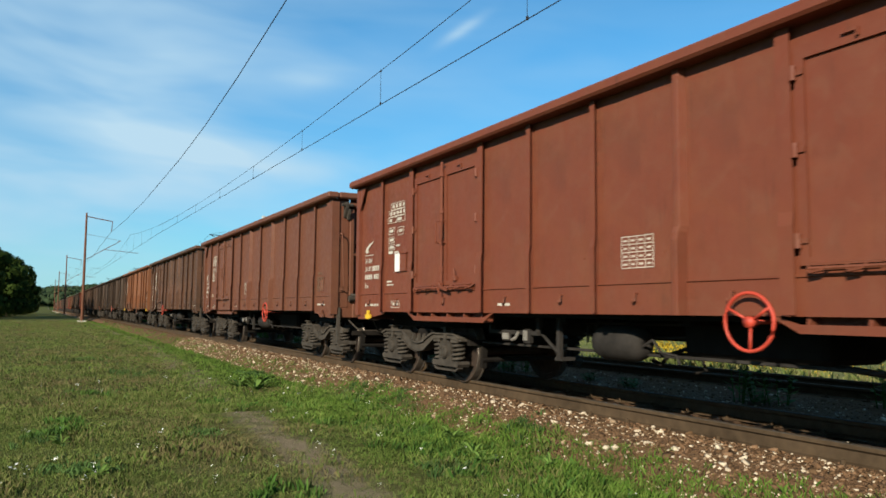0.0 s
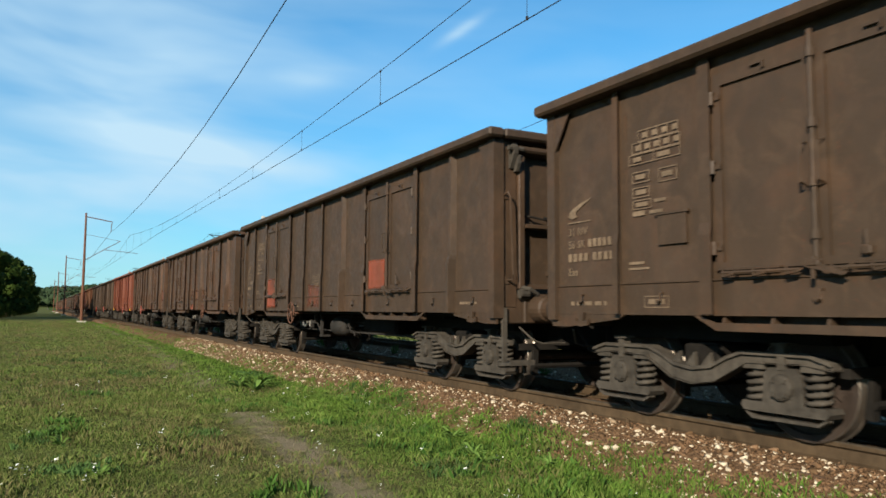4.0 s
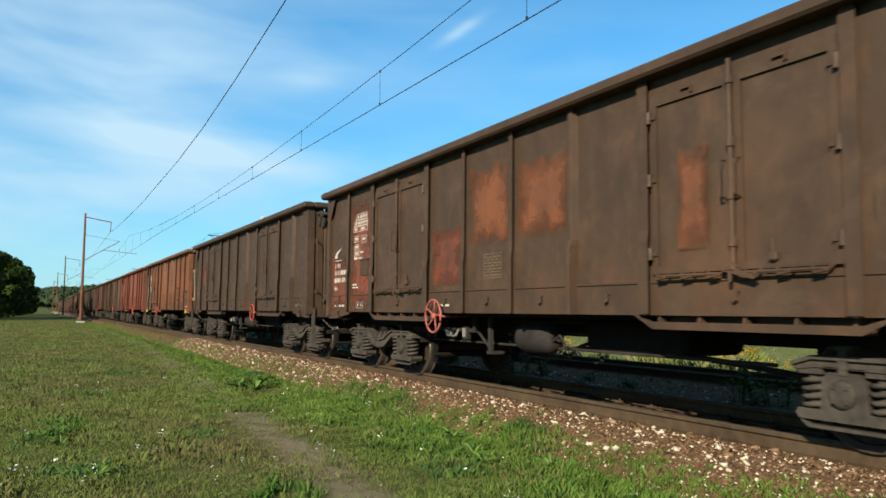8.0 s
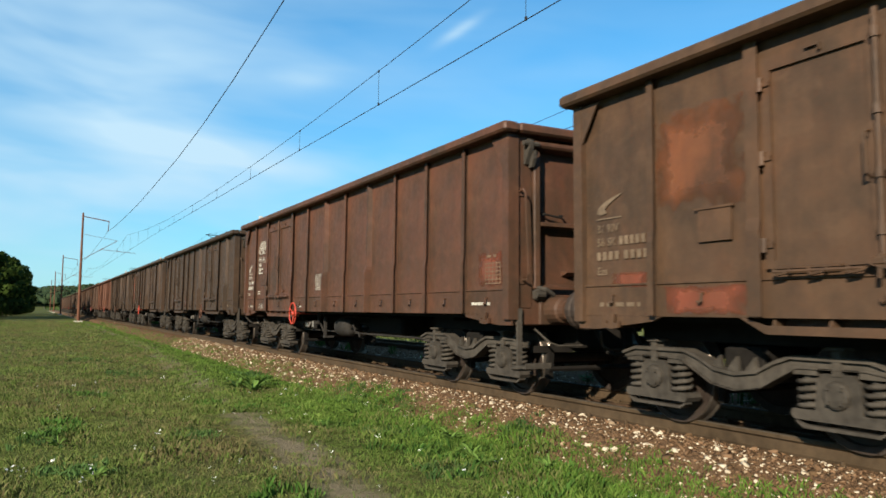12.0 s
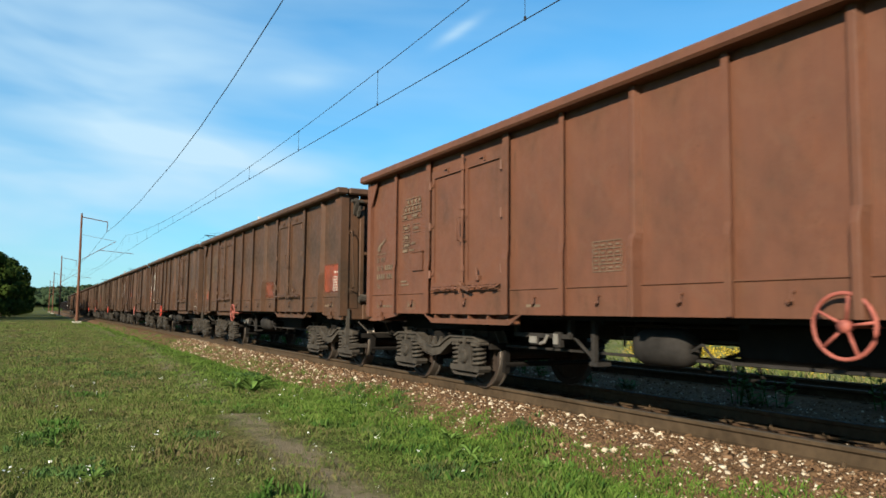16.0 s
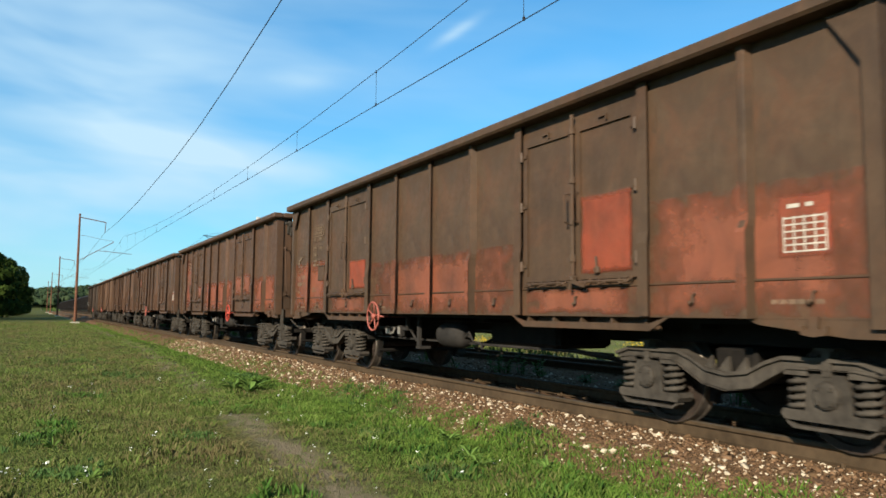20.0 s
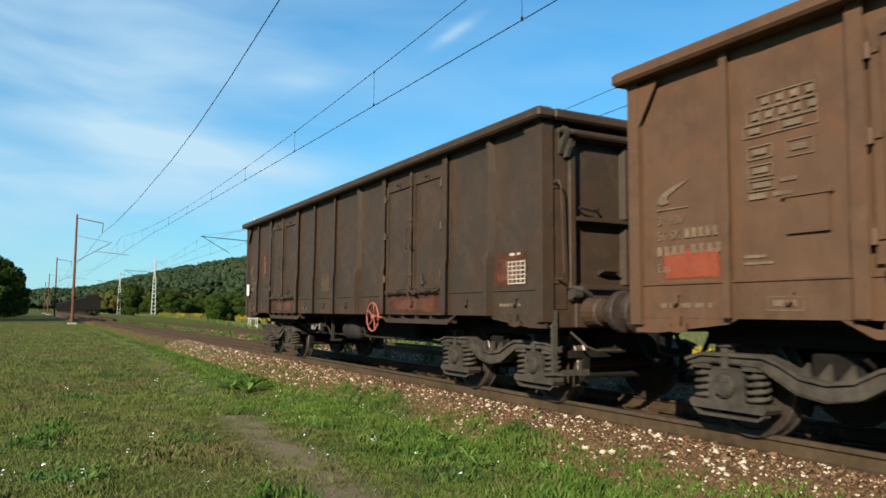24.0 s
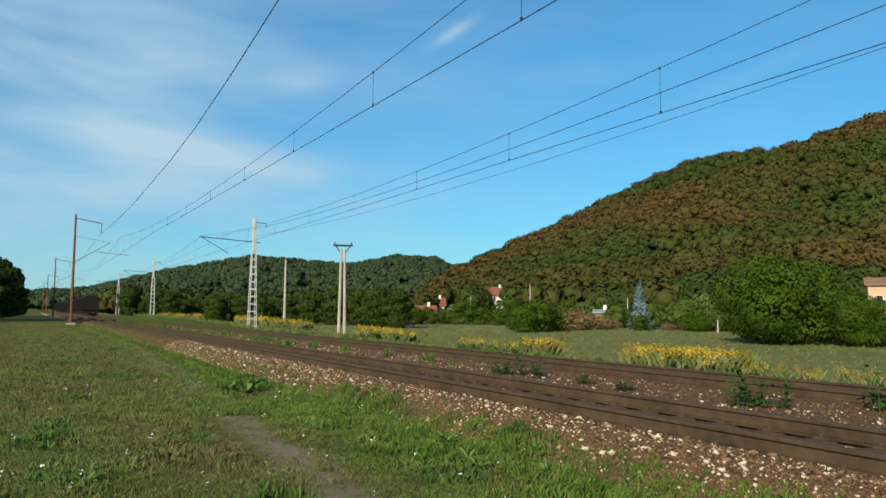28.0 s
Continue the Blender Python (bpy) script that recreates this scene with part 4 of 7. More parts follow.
# kind, paint, grime, lettering, load table (look, offset), handwheel (offset, look), yellow bracket, patches (offset from, to, height from, to, paint), words on its state
TRAIN = [
    ("A", RED, 0.02, "wt", ("w", 6.75), (8.15, "red"), 1, [], "clean red-brown"),
    ("B", (0.138, 0.043, 0.023), 0.05, "wt", ("w", 5.66), (8.1, "red"), 0, [(11.9, 12.25, 1.40, 1.72, ORANGERED)], "red-brown"),
    ("B", (0.110, 0.044, 0.024), 0.24, "wt", ("w", 5.68), (4.62, "ring"), 0, [], "dull brown"),
    ("B", ORANGE, 0.05, "wt", ("f", 5.70), (8.1, "brown"), 1, [(0.0, 2.15, 0, 9, DARK), (11.4, 12.72, 1.35, 1.95, BROWN), (12.2, 12.6, 1.37, 1.74, MUTED)], "faded orange with dark end bays"),
    ("A", DARK, 0.36, "ft", None, (4.45, "pink"), 0, [(4.3, 5.2, 1.04, 1.62, BRIGHT), (5.35, 6.35, 1.35, 1.72, BROWN), (6.45, 7.45, 1.04, 1.72, ORANGERED), (7.6, 8.5, 1.04, 1.76, ORANGERED), (10.7, 11.6, 1.2, 1.72, BROWN),
                                                      (11.78, 12.7, 1.36, 1.95, ORANGERED)], "sooty dark brown with bright orange repainted patches"),
    ("A", DARK, 0.38, "ft", ("f", 5.70), (4.45, "brown"), 0, [(2.4, 3.1, 1.1, 1.8, BRIGHT), (5.4, 6.3, 1.1, 1.6, ORANGERED), (8.8, 9.5, 1.4, 1.9, BRIGHT)], "sooty dark brown with orange patches"),
    ("A", BROWN, 0.34, "f", ("f", 5.70), (8.15, "brown"), 0, [(5.4, 6.2, 1.04, 1.22, BRIGHT), (5.3, 8.5, 1.35, 1.75, BROWN)], "grimy olive-brown"),
    ("A", BROWN, 0.30, "f", ("f", 5.70), (4.43, "pink"), 0, [(4.55, 5.0, 1.40, 1.68, BRIGHT), (11.78, 12.7, 1.35, 1.95, ORANGERED), (7.55, 8.0, 1.05, 1.3, ORANGE), (1.2, 1.8, 2.0, 2.6, REDBROWN)], "grimy brown with orange patches"),
    ("A", RED, 0.03, "wt", ("f", 5.66), (8.15, "pink"), 1, [], "red-brown"),
    ("A", (0.066, 0.036, 0.020), 0.30, "wt", ("f", 5.70), (4.4, "pink"), 0, [(0.06, 1.06, 1.045, 2.1, ORANGERED), (1.14, 2.15, 1.045, 3.0, ORANGERED), (4.3, 5.2, 1.4, 2.2, ORANGERED), (5.35, 6.35, 1.9, 2.9, ORANGE), (6.45, 7.5, 1.9, 2.8, ORANGE), (9.0, 9.35, 1.6, 2.5, ORANGE)], "grimy brown with rusty orange patches"),
    ("A", DARK, 0.34, "f", ("f", 5.70), (8.36, "ring"), 0, [(1.3, 1.75, 1.6, 2.6, ORANGERED), (8.3, 8.55, 1.35, 1.6, BRIGHT)], "sooty dark brown"),
    ("B", ORANGE, 0.20, "wt", ("f", 5.70), (4.48, "ring"), 1, [(0.0, 2.15, 0, 9, DARK), (11.1, 12.72, 1.345, 1.80, DARK), (9.7, 10.2, 1.345, 2.0, BROWN), (12.22, 12.64, 1.36, 1.76, ORANGERED)], "rusty orange with dark end bays"),
    ("B", RED, 0.17, "wt", ("w", 5.70), (8.1, "red"), 0, [], "red-brown"),
    ("A", (0.100, 0.047, 0.024), 0.27, "f", None, (8.15, "pink"), 0, [(1.1, 2.1, 1.95, 2.85, ORANGE), (1.2, 2.1, 1.05, 1.30, ORANGERED), (6.5, 7.45, 1.35, 1.6, ORANGERED), (7.7, 8.1, 1.06, 1.3, BRIGHT), (5.35, 6.3, 1.9, 2.9, REDBROWN), (0.5, 1.05, 1.3, 1.45, ORANGERED)], "brown and rusty, with faded patches"),
    ("B", REDBROWN, 0.29, "wt", ("w", 5.70), (4.4, "red"), 0, [(12.0, 12.6, 1.36, 1.8, ORANGERED)], "dull red-brown"),
    ("A", DARK, 0.36, "f", ("f", 5.70), (8.15, "brown"), 0, [(4.6, 5.1, 1.1, 1.6, ORANGERED)], "sooty dark brown"),
    ("A", DARK, 0.30, "ft", None, (4.6, "red"), 0, [(1.15, 2.0, 1.35, 2.9, BRIGHT), (4.3, 5.2, 1.5, 2.0, ORANGERED)], "dark brown with bright orange bay"),
    ("A", DARK, 0.32, "ft", ("f", 5.70), (4.45, "brown"), 0, [(1.2, 2.1, 2.15, 2.95, ORANGERED), (6.5, 7.42, 1.38, 1.82, ORANGERED)], "dark brown with a faded orange patch"),
    ("B", (0.142, 0.050, 0.028), 0.10, "ft", ("f", 5.70), (8.27, "pink"), 0, [], "dull red"),
    ("A", BROWN, 0.24, "ft", ("f", 6.0), (4.43, "pink"), 0, [(0.35, 0.95, 1.38, 1.68, BRIGHT), (7.55, 8.3, 1.35, 1.75, ORANGERED), (11.78, 12.7, 1.4, 1.95, BRIGHT)], "dusty brown with small orange patches"),
    ("A", BROWN, 0.26, "wt", ("f", 5.70), (4.4, "red"), 0, [(0.12, 1.0, 1.36, 1.96, BRIGHT), (9.3, 9.6, 1.9, 2.4, BRIGHT), (12.0, 12.5, 1.36, 1.72, ORANGERED)], "dusty brown"),
    ("A", (0.094, 0.040, 0.022), 0.26, "wt", ("f", 5.8), (8.1, "pink"), 0, [(4.9, 6.3, 1.75, 2.05, BRIGHT), (10.8, 11.5, 1.3, 1.6, ORANGERED)], "dull brown with a bright red panel"),
    ("A", (0.082, 0.040, 0.022), 0.28, "ft", ("f", 5.70), (4.45, "red"), 0, [(4.3, 6.3, 1.35, 2.2, REDBROWN), (7.6, 8.5, 1.35, 1.8, ORANGERED), (11.85, 12.6, 1.36, 1.85, ORANGERED)], "brown and dark, patched red"),
    ("A", (0.074, 0.041, 0.023), 0.22, "ft", None, (4.43, "pink"), 0, [(11.95, 12.40, 1.48, 1.96, BRIGHT), (0.06, 2.22, 1.045, 2.05, MUTED), (3.35, 4.1, 1.45, 1.95, BRIGHT), (4.18, 8.62, 1.045, 1.86, MUTED), (9.7, 10.45, 1.45, 2.25, BRIGHT), (10.58, 12.74, 1.045, 2.08, MUTED),
                                                         (2.3, 4.1, 1.05, 1.32, MUTED), (8.7, 10.5, 1.05, 1.32, MUTED)],
     "sooty above, orange-red repainted along the foot"),
    ("A", (0.078, 0.037, 0.020), 0.20, "ft", ("f", 5.70), (8.09, "red"), 0, [(0.9, 2.1, 1.05, 2.9, ORANGERED), (3.35, 4.1, 1.45, 1.9, MUTED), (8.76, 9.52, 1.47, 2.0, MUTED), (4.18, 8.62, 1.045, 1.93, (0.225, 0.064, 0.032)), (9.68, 10.45, 1.47, 2.05, MUTED),
                                                         (10.58, 12.74, 1.045, 1.9, (0.225, 0.064, 0.032))], "dark brown, orange repainted along the foot"),
    ("A", BROWN, 0.26, "f", ("f", 5.70), (4.5, "pink"), 0, [(1.2, 1.7, 2.2, 2.7, ORANGERED), (11.95, 12.4, 1.38, 1.78, BRIGHT)], "dusty brown"),
    ("A", BROWN, 0.24, "f", ("f", 5.70), (8.15, "brown"), 0, [(5.4, 6.3, 1.4, 1.7, ORANGERED)], "dusty brown"),
    ("A", (0.108, 0.051, 0.027), 0.16, "ft", None, (4.5, "pink"), 0, [(0.35, 1.0, 1.36, 1.62, BRIGHT)], "light brown dusty"),
    ("A", GREYB, 0.30, "f", ("f", 5.6), (8.2, "pink"), 0, [(1.45, 1.75, 1.75, 2.5, ORANGERED), (11.75, 12.45, 1.36, 1.78, (0.205, 0.050, 0.026)), (2.35, 4.05, 1.05, 1.32, BROWN), (8.7, 10.5, 1.05, 1.32, REDBROWN)], "sooty grey-brown tail"),
]

DOOR_OFFS = {"A": ((2.285, 4.115), (8.685, 10.515)), "B": ((2.285, 4.115),)}
MASTERS = {k: build_wagon(k) for k in "AB"}
wagons = []
for index, (kind, paint, grime, letters, table, wheel, yellow, patches, state) in enumerate(TRAIN):
    start = Matrix.Translation((0, middle(index), 0))
    if MASTERS[kind].get("used"):
        wagon = copy_thing(MASTERS[kind], start)
    else:
        wagon = MASTERS[kind]
        wagon["used"] = 1
        wagon.matrix_basis = start
    wagons.append((wagon, kind, paint, grime, letters, table, wheel, yellow, patches, state))
for number, (wagon, kind, paint, grime, letters, table, wheel, yellow, patches, state) in enumerate(wagons):
    tagged(wagon, state + " open goods wagon", "railway wagon", "wagons of the goods train")
    shade = tuple(c * k * (1.0 + 0.012 * ((number * 7) % 5 - 2)) for c, k in zip(paint, (0.85, 0.95, 0.92)))
    for ob in wagon.children_recursive:
        ob.color = (*shade, grime)
    brackets = [ob for ob in wagon.children if ob.name.startswith("towing_bracket")]
    if yellow:
        for ob in brackets:
            ob.material_slots[0].link = "OBJECT"
            ob.material_slots[0].material = M_YELLOW
            tagged(ob, "yellow towing bracket")
    tagged(hung("lettering", LETTERS[letters], wagon, "white stencilled marks" if letters[0] == "w" else "faded stencilled marks"), kind="stuff")
    if table:
        hung("load_table", TABLES[table[0]], wagon, at=(0, -table[1], 1.47))
    hung("handwheel", WHEELS[wheel[1]], wagon, {"red": "red brake handwheel", "pink": "faded red brake handwheel", "brown": "dirty brown brake handwheel", "ring": "brake handwheel with a red rim and grey spokes"}[wheel[1]],
         at=(PANEL_X - 0.10, HALF - wheel[0] - 0.12, 0.985))
    for layer, (a, b, lo, hi, color) in enumerate(patches):
        if hi > 5:                           # whole bays and the sill in another paint
            for ob in wagon.children:
                kind_name = ob.name.split(".")[0]
                if kind_name in ("side_panel", "side_post", "corner_post", "sill", "end_gusset", "label_holder"):
                    ys_part = [v.co.y + ob.location.y for v in ob.data.vertices]
                    if kind_name == "sill" or a - 0.2 <= HALF - (min(ys_part) + max(ys_part)) / 2 <= b:
                        ob.color = (*color, 0.12)
            continue
        on_door = any(a < d1 and b > d0 for d0, d1 in DOOR_OFFS[kind])
        X = PANEL_X - (0.012 if hi < 1.34 else 0.044 if on_door else 0.0015)
        bm = bmesh.new()
        if lo < 1.32 < hi and not on_door:      # the part of a patch on the proud sill
            box(bm, PANEL_X - 0.013, PANEL_X - 0.0105, HALF - b, HALF - a, lo, 1.312)
            for ob in wagon.children:        # the band runs over the posts as well
                if b - a > 2.0 and ob.name.split(".")[0] == "side_post":
                    ends = [v.co.y + ob.location.y for v in ob.data.vertices]
                    y0, y1 = min(ends), max(ends)
                    if HALF - b - 0.1 < y0 and y1 < HALF - a + 0.1:
                        top = hi + 0.03 * math.sin(y0 * 9)
                        front = min(v.co.x for v in ob.data.vertices)
                        y0, y1 = y0 + 0.02, y1 - 0.02
                        box(bm, front - 0.003, front - 0.0005, y0, y1, lo, 1.70)
                        slab(bm, [(front - 0.003, 1.70), (PANEL_X - 0.083, 1.79), (PANEL_X - 0.081, top), (PANEL_X - 0.074, top), (PANEL_X - 0.076, 1.79), (front, 1.70)], "y", y0, y1)
            box(bm, PANEL_X - 0.004, PANEL_X - 0.0015, HALF - b, HALF - a, 1.337, hi)
        else:
            X -= 0.0006 * layer
            box(bm, X - 0.0025, X, HALF - b, HALF - a, lo, hi)
        patch = part("paint_patch", bm, M_FRESH if color == BRIGHT else M_WORN, wagon, "repainted patch of another colour")
        patch.color = (*color, grime)
        if lo < 1.32 < hi and not on_door:
            tagged(patch, kind="stuff")
        if a > 11.7 and hi > 1.5:            # inspection grid stencilled on the end patch
            tagged(hung("inspection_grid", GRIDS["w" if sum(color) > 0.28 else "f"], wagon, at=(-0.003, -(b - 0.40), max(lo, 1.36) + 0.04)), kind="stuff")
for k in (3, 11):                            # the two orange wagons have dark ends and pale grab rails
    for ob in wagons[k][0].children_recursive:
        kind_name = ob.name.split(".")[0]
        if kind_name in ("end_flap", "end_beam", "end_post", "end_column", "flap_edge", "flap_hinge", "buffer_beam", "bracket"):
            ob.color = (*DARK, 0.22)
        elif kind_name == "grab_rail":
            ob.material_slots[0].link = "OBJECT"
            ob.material_slots[0].material = M_GRAB
            tagged(ob, "pale worn grab rail")
# tail board on the last wagon
bm = bmesh.new()
box(bm, PANEL_X - 0.075, PANEL_X - 0.063, 6.02, 6.22, 1.46, 1.74)
part("tail_board", bm, M_PLATE, wagons[-1][0], "white reflecting tail board")
bm = bmesh.new()
box(bm, PANEL_X - 0.035, PANEL_X - 0.02, HALF - 1.74, HALF - 1.58, 1.66, 1.95)
part("label", bm, M_PLATE, wagons[0][0], "white paper label in its holder")

# painted name, address and notice on one red-brown wagon: plain bars
bm = bmesh.new()
plate_quads(bm, PANEL_X - 0.003, [(10.80, 2.70, 0.035, 0.12), (10.85, 2.80, 0.05, 0.02)] + [(11.08 + 0.085 * k, 2.705, 0.028, 0.09 if k else 0.14) for k in range(6)] + [(11.10 + 0.085 * k, 2.705 + 0.05 * (k % 2), 0.06, 0.02) for k in range(5)])
for k, row_words in enumerate(((0.06, 0.30, 0.14), (0.30,), (0.16, 0.20), (0.05, 0.10, 0.06, 0.08, 0.06, 0.06), (0.06, 0.10, 0.06, 0.08, 0.06, 0.06), (0.12, 0.26, 0.24))):
    off = 10.90
    for w in row_words:
        plate_quads(bm, PANEL_X - 0.003, [(off, 1.88 - 0.085 * k, w * 1.1, 0.017)])
        off += w * 1.1 + 0.03
plate_quads(bm, PANEL_X - 0.016, [(11.95 + 0.11 * k, z, 0.09, 0.018) for k in range(5) for z in (1.13, 1.17)])
mark = part("painted_name", bm, M_WHITE, wagons[8][0], "white painted lettering")
tagged(mark, kind="stuff")
# ---------------- ground and hills ----------------
TRACK2 = 4.18
EYE = Vector((-6.32, 0.0))


def smooth(a, b, v):
    v = min(1.0, max(0.0, (v - a) / (b - a)))
    return v * v * (3 - 2 * v)


def curve_at(table, v):
    for (a, p), (b, q) in zip(table, table[1:]):
        if v <= b:
            u = max(0.0, (v - a) / (b - a))
            return p + (q - p) * u
    return table[-1][1]


NEAR_RIDGE = [(-180, 3.0), (-60, 3.0), (-20, 0.0), (25, 0.0), (28, 1.0), (29.5, 2.2), (32.8, 3.6), (37.5, 5.6), (43.4, 8.2), (48.6, 10.15), (54.2, 10.4), (59.9, 11.9), (80, 12.0), (110, 8.0), (140, 4.0), (180, 3.0)]
FAR_RIDGE = [(-180, 0.6), (-20, 0.3), (-1, 0.8), (3.2, 1.2), (8.7, 2.6), (14.7, 3.7), (17.6, 3.6), (21.9, 3.35), (25.3, 3.95), (28.4, 3.5), (29.5, 2.6), (40, 2.6), (180, 0.6)]


def polar(x, y):
    r = math.hypot(x - EYE.x, y)
    return r, math.degrees(math.atan2(x - EYE.x, y))


def land(x, y):
    """Height of the ground."""
    r, az = polar(x, y)
    if x < -1.25:
        z = -0.17 - 0.23 * smooth(-1.25, -1.95, x) - 0.04 * smooth(-1.95, -3.2, x)
        z += 0.0045 * min(max(y, 0.0), 90.0) * smooth(-1.6, -3.0, x)
        z -= 0.14 * smooth(-1.95, -1.75, x)
    elif x < TRACK2 + 1.3:
        z = -0.40
    else:
        z = -0.19 - 0.55 * smooth(TRACK2 + 1.4, TRACK2 + 3.4, x) - 0.55 * smooth(9.0, 22.0, x)
        z += 0.55 * smooth(30, 75, y) * (1 - smooth(12, 30, x))
    e = curve_at(NEAR_RIDGE, az)
    wob = noise.noise((x * 0.012, y * 0.012, 0.3))
    if e > 0:
        z += smooth(165, 470 + 30 * wob, r) * 480 * math.tan(radians(e)) * (1 + 0.05 * wob) * (1 - 0.3 * smooth(480, 800, r))
    e = curve_at(FAR_RIDGE, az)
    z += smooth(480, 1320, r) * 1320 * math.tan(radians(e)) * (1 + 0.05 * noise.noise((x * 0.005, y * 0.005, 7.3)))
    if x < -2.0 or x > TRACK2 + 3:
        z += 0.035 * noise.noise((x * 0.55, y * 0.55, 1.7)) * min(1.0, r / 4)
    return z


def axis_steps(limits):
    out = []
    for lo, hi, step in limits:
        n = max(1, round((hi - lo) / step))
        out += [lo + (hi - lo) * k / n for k in range(n)]
    return out + [limits[-1][1]]


def ground_material():
    n = Nodes("grass_earth", 0.95, 0.0, 0.05)
    fine, mid, wide = n.noise(24.0, 5.0, 0.7), n.noise(2.2, 4.0, 0.6), n.noise(0.45, 3.0, 0.55)
    sep = n.t.nodes.new("ShaderNodeSeparateXYZ")
    n.put(sep.inputs["Vector"], n.place)
    green = n.mix(n.span(mid, 0.35, 0.65), (0.056, 0.074, 0.015), (0.096, 0.108, 0.028))
    lush = n.span(n.math("ADD", sep.outputs["X"], n.math("MULTIPLY", mid, 1.6)), -3.3, -1.6)
    green = n.mix(lush, green, n.mix(fine, (0.030, 0.054, 0.008), (0.060, 0.084, 0.015)))
    dry = n.mix(n.span(fine, 0.3, 0.7), (0.070, 0.054, 0.024), (0.116, 0.092, 0.046))
    c = n.mix(n.span(n.math("ADD", wide, n.math("MULTIPLY", mid, 0.5)), 0.68, 0.92, 0.05, 0.75), green, n.mix(n.math("MULTIPLY", lush, 0.7), dry, green))
    # the trodden path beside the line
    drift = n.math("MULTIPLY", n.math("SUBTRACT", n.noise(0.35, 3.0), 0.5), 1.6)
    bend = n.math("ADD", n.span(sep.outputs["Y"], 5.0, 29.0, -4.05, -2.85), n.math("MULTIPLY", drift, 0.25))
    off = n.math("ABSOLUTE", n.math("SUBTRACT", sep.outputs["X"], bend))
    path = n.math("MULTIPLY", n.span(off, 0.10, 0.42, 1.0, 0.0), n.span(mid, 0.25, 0.5))
    c = n.mix(n.math("MULTIPLY", path, 0.9), c, n.mix(fine, (0.150, 0.115, 0.070), (0.245, 0.195, 0.125)))
    # meadow beyond the line: pale hay
    c = n.mix(n.math("MULTIPLY", n.span(sep.outputs["X"], 8.0, 13.0), 0.8), c, n.mix(n.span(wide, 0.35, 0.65), (0.122, 0.136, 0.042), (0.182, 0.170, 0.070)))
    # woodland floor on the slopes
    c = n.mix(n.span(sep.outputs["Z"], 1.5, 4.0), c, n.mix(mid, (0.026, 0.036, 0.009), (0.044, 0.046, 0.014)))
    n.bump(n.math("ADD", fine, n.math("MULTIPLY", mid, 0.6)), 0.7, 0.05)
    return n.done(c)


M_GROUND = ground_material()
xs = axis_steps([(-2500, -600, 240), (-600, -120, 40), (-120, -20, 10), (-20, -8, 1.0), (-8, -2.6, 0.3), (-2.6, -1.0, 0.1), (-1.0, 5.6, 0.6), (5.6, 12, 0.5), (12, 40, 2.5), (40, 160, 10), (160, 800, 20), (800, 2500, 120)])
ys = axis_steps([(-2000, -300, 200), (-300, -20, 28), (-20, 0, 2), (0, 14, 0.35), (14, 40, 1.2), (40, 120, 6), (120, 700, 18), (700, 1500, 50), (1500, 3500, 250)])
verts = [(x, y, land(x, y)) for x in xs for y in ys]
ny = len(ys)
faces = [(i * ny + j, (i + 1) * ny + j, (i + 1) * ny + j + 1, i * ny + j + 1) for i in range(len(xs) - 1) for j in range(ny - 1)]
ground_me = raw("ground", verts, faces, M_GROUND)
ground_me.polygons.foreach_set("use_smooth", [True] * len(ground_me.polygons))
tagged(new("ground", ground_me), "patchy green and dry grass beside a railway", "ground", kind="structure")

# ---------------- the two tracks ----------------
M_RAIL = plain("rusty_rail", (0.066, 0.044, 0.025), 0.75, 0.2, 9.0, 0.35, 0.3)
M_RAILTOP = plain("polished_railhead", (0.060, 0.046, 0.032), 0.75, 0.2, 12.0, 0.15)
M_SLEEPER = plain("stained_concrete", (0.085, 0.052, 0.032), 0.9, 0.0, 9.0, 0.4, 0.5)


def ballast_material():
    n = Nodes("ballast_bed", 0.95, 0.0, 0.06)
    a, b = n.noise(17.0, 4.0, 0.7), n.noise(1.1, 3.0)
    c = n.mix(n.span(a, 0.3, 0.7), (0.048, 0.029, 0.016), (0.175, 0.105, 0.056))
    n.bump(a, 1.0, 0.06)
    return n.done(n.mix(n.span(b, 0.35, 0.7, 0.0, 0.5), c, (0.15, 0.080, 0.042)))


M_BALLAST = ballast_material()


def stone_material():
    n = Nodes("ballast_stone", 0.9, 0.0, 0.1)
    k = n.t.nodes.new("ShaderNodeMath")
    k.operation = "FRACT"
    n.put(k.inputs[0], n.math("ADD", n.island(), n.info("Random")))
    r = k.outputs["Value"]
    ramp = n.t.nodes.new("ShaderNodeValToRGB")
    ramp.color_ramp.interpolation = "CONSTANT"
    e = ramp.color_ramp.elements
    e[0].color, e[1].position, e[1].color = (0.100, 0.060, 0.030, 1), 0.28, (0.145, 0.084, 0.044, 1)
    for p, c in ((0.46, (0.195, 0.116, 0.064, 1)), (0.64, (0.120, 0.070, 0.038, 1)), (0.76, (0.32, 0.23, 0.145, 1)), (0.84, (0.56, 0.47, 0.34, 1))):
        x = e.new(p)
        x.color = c
    n.put(ramp.inputs["Fac"], r)
    f = n.noise(22.0, 4.0)
    n.bump(f, 0.5, 0.01)
    return n.done(n.mix(n.span(f, 0.3, 0.7, 0.0, 0.45), ramp.outputs["Color"], (0.095, 0.050, 0.026)))


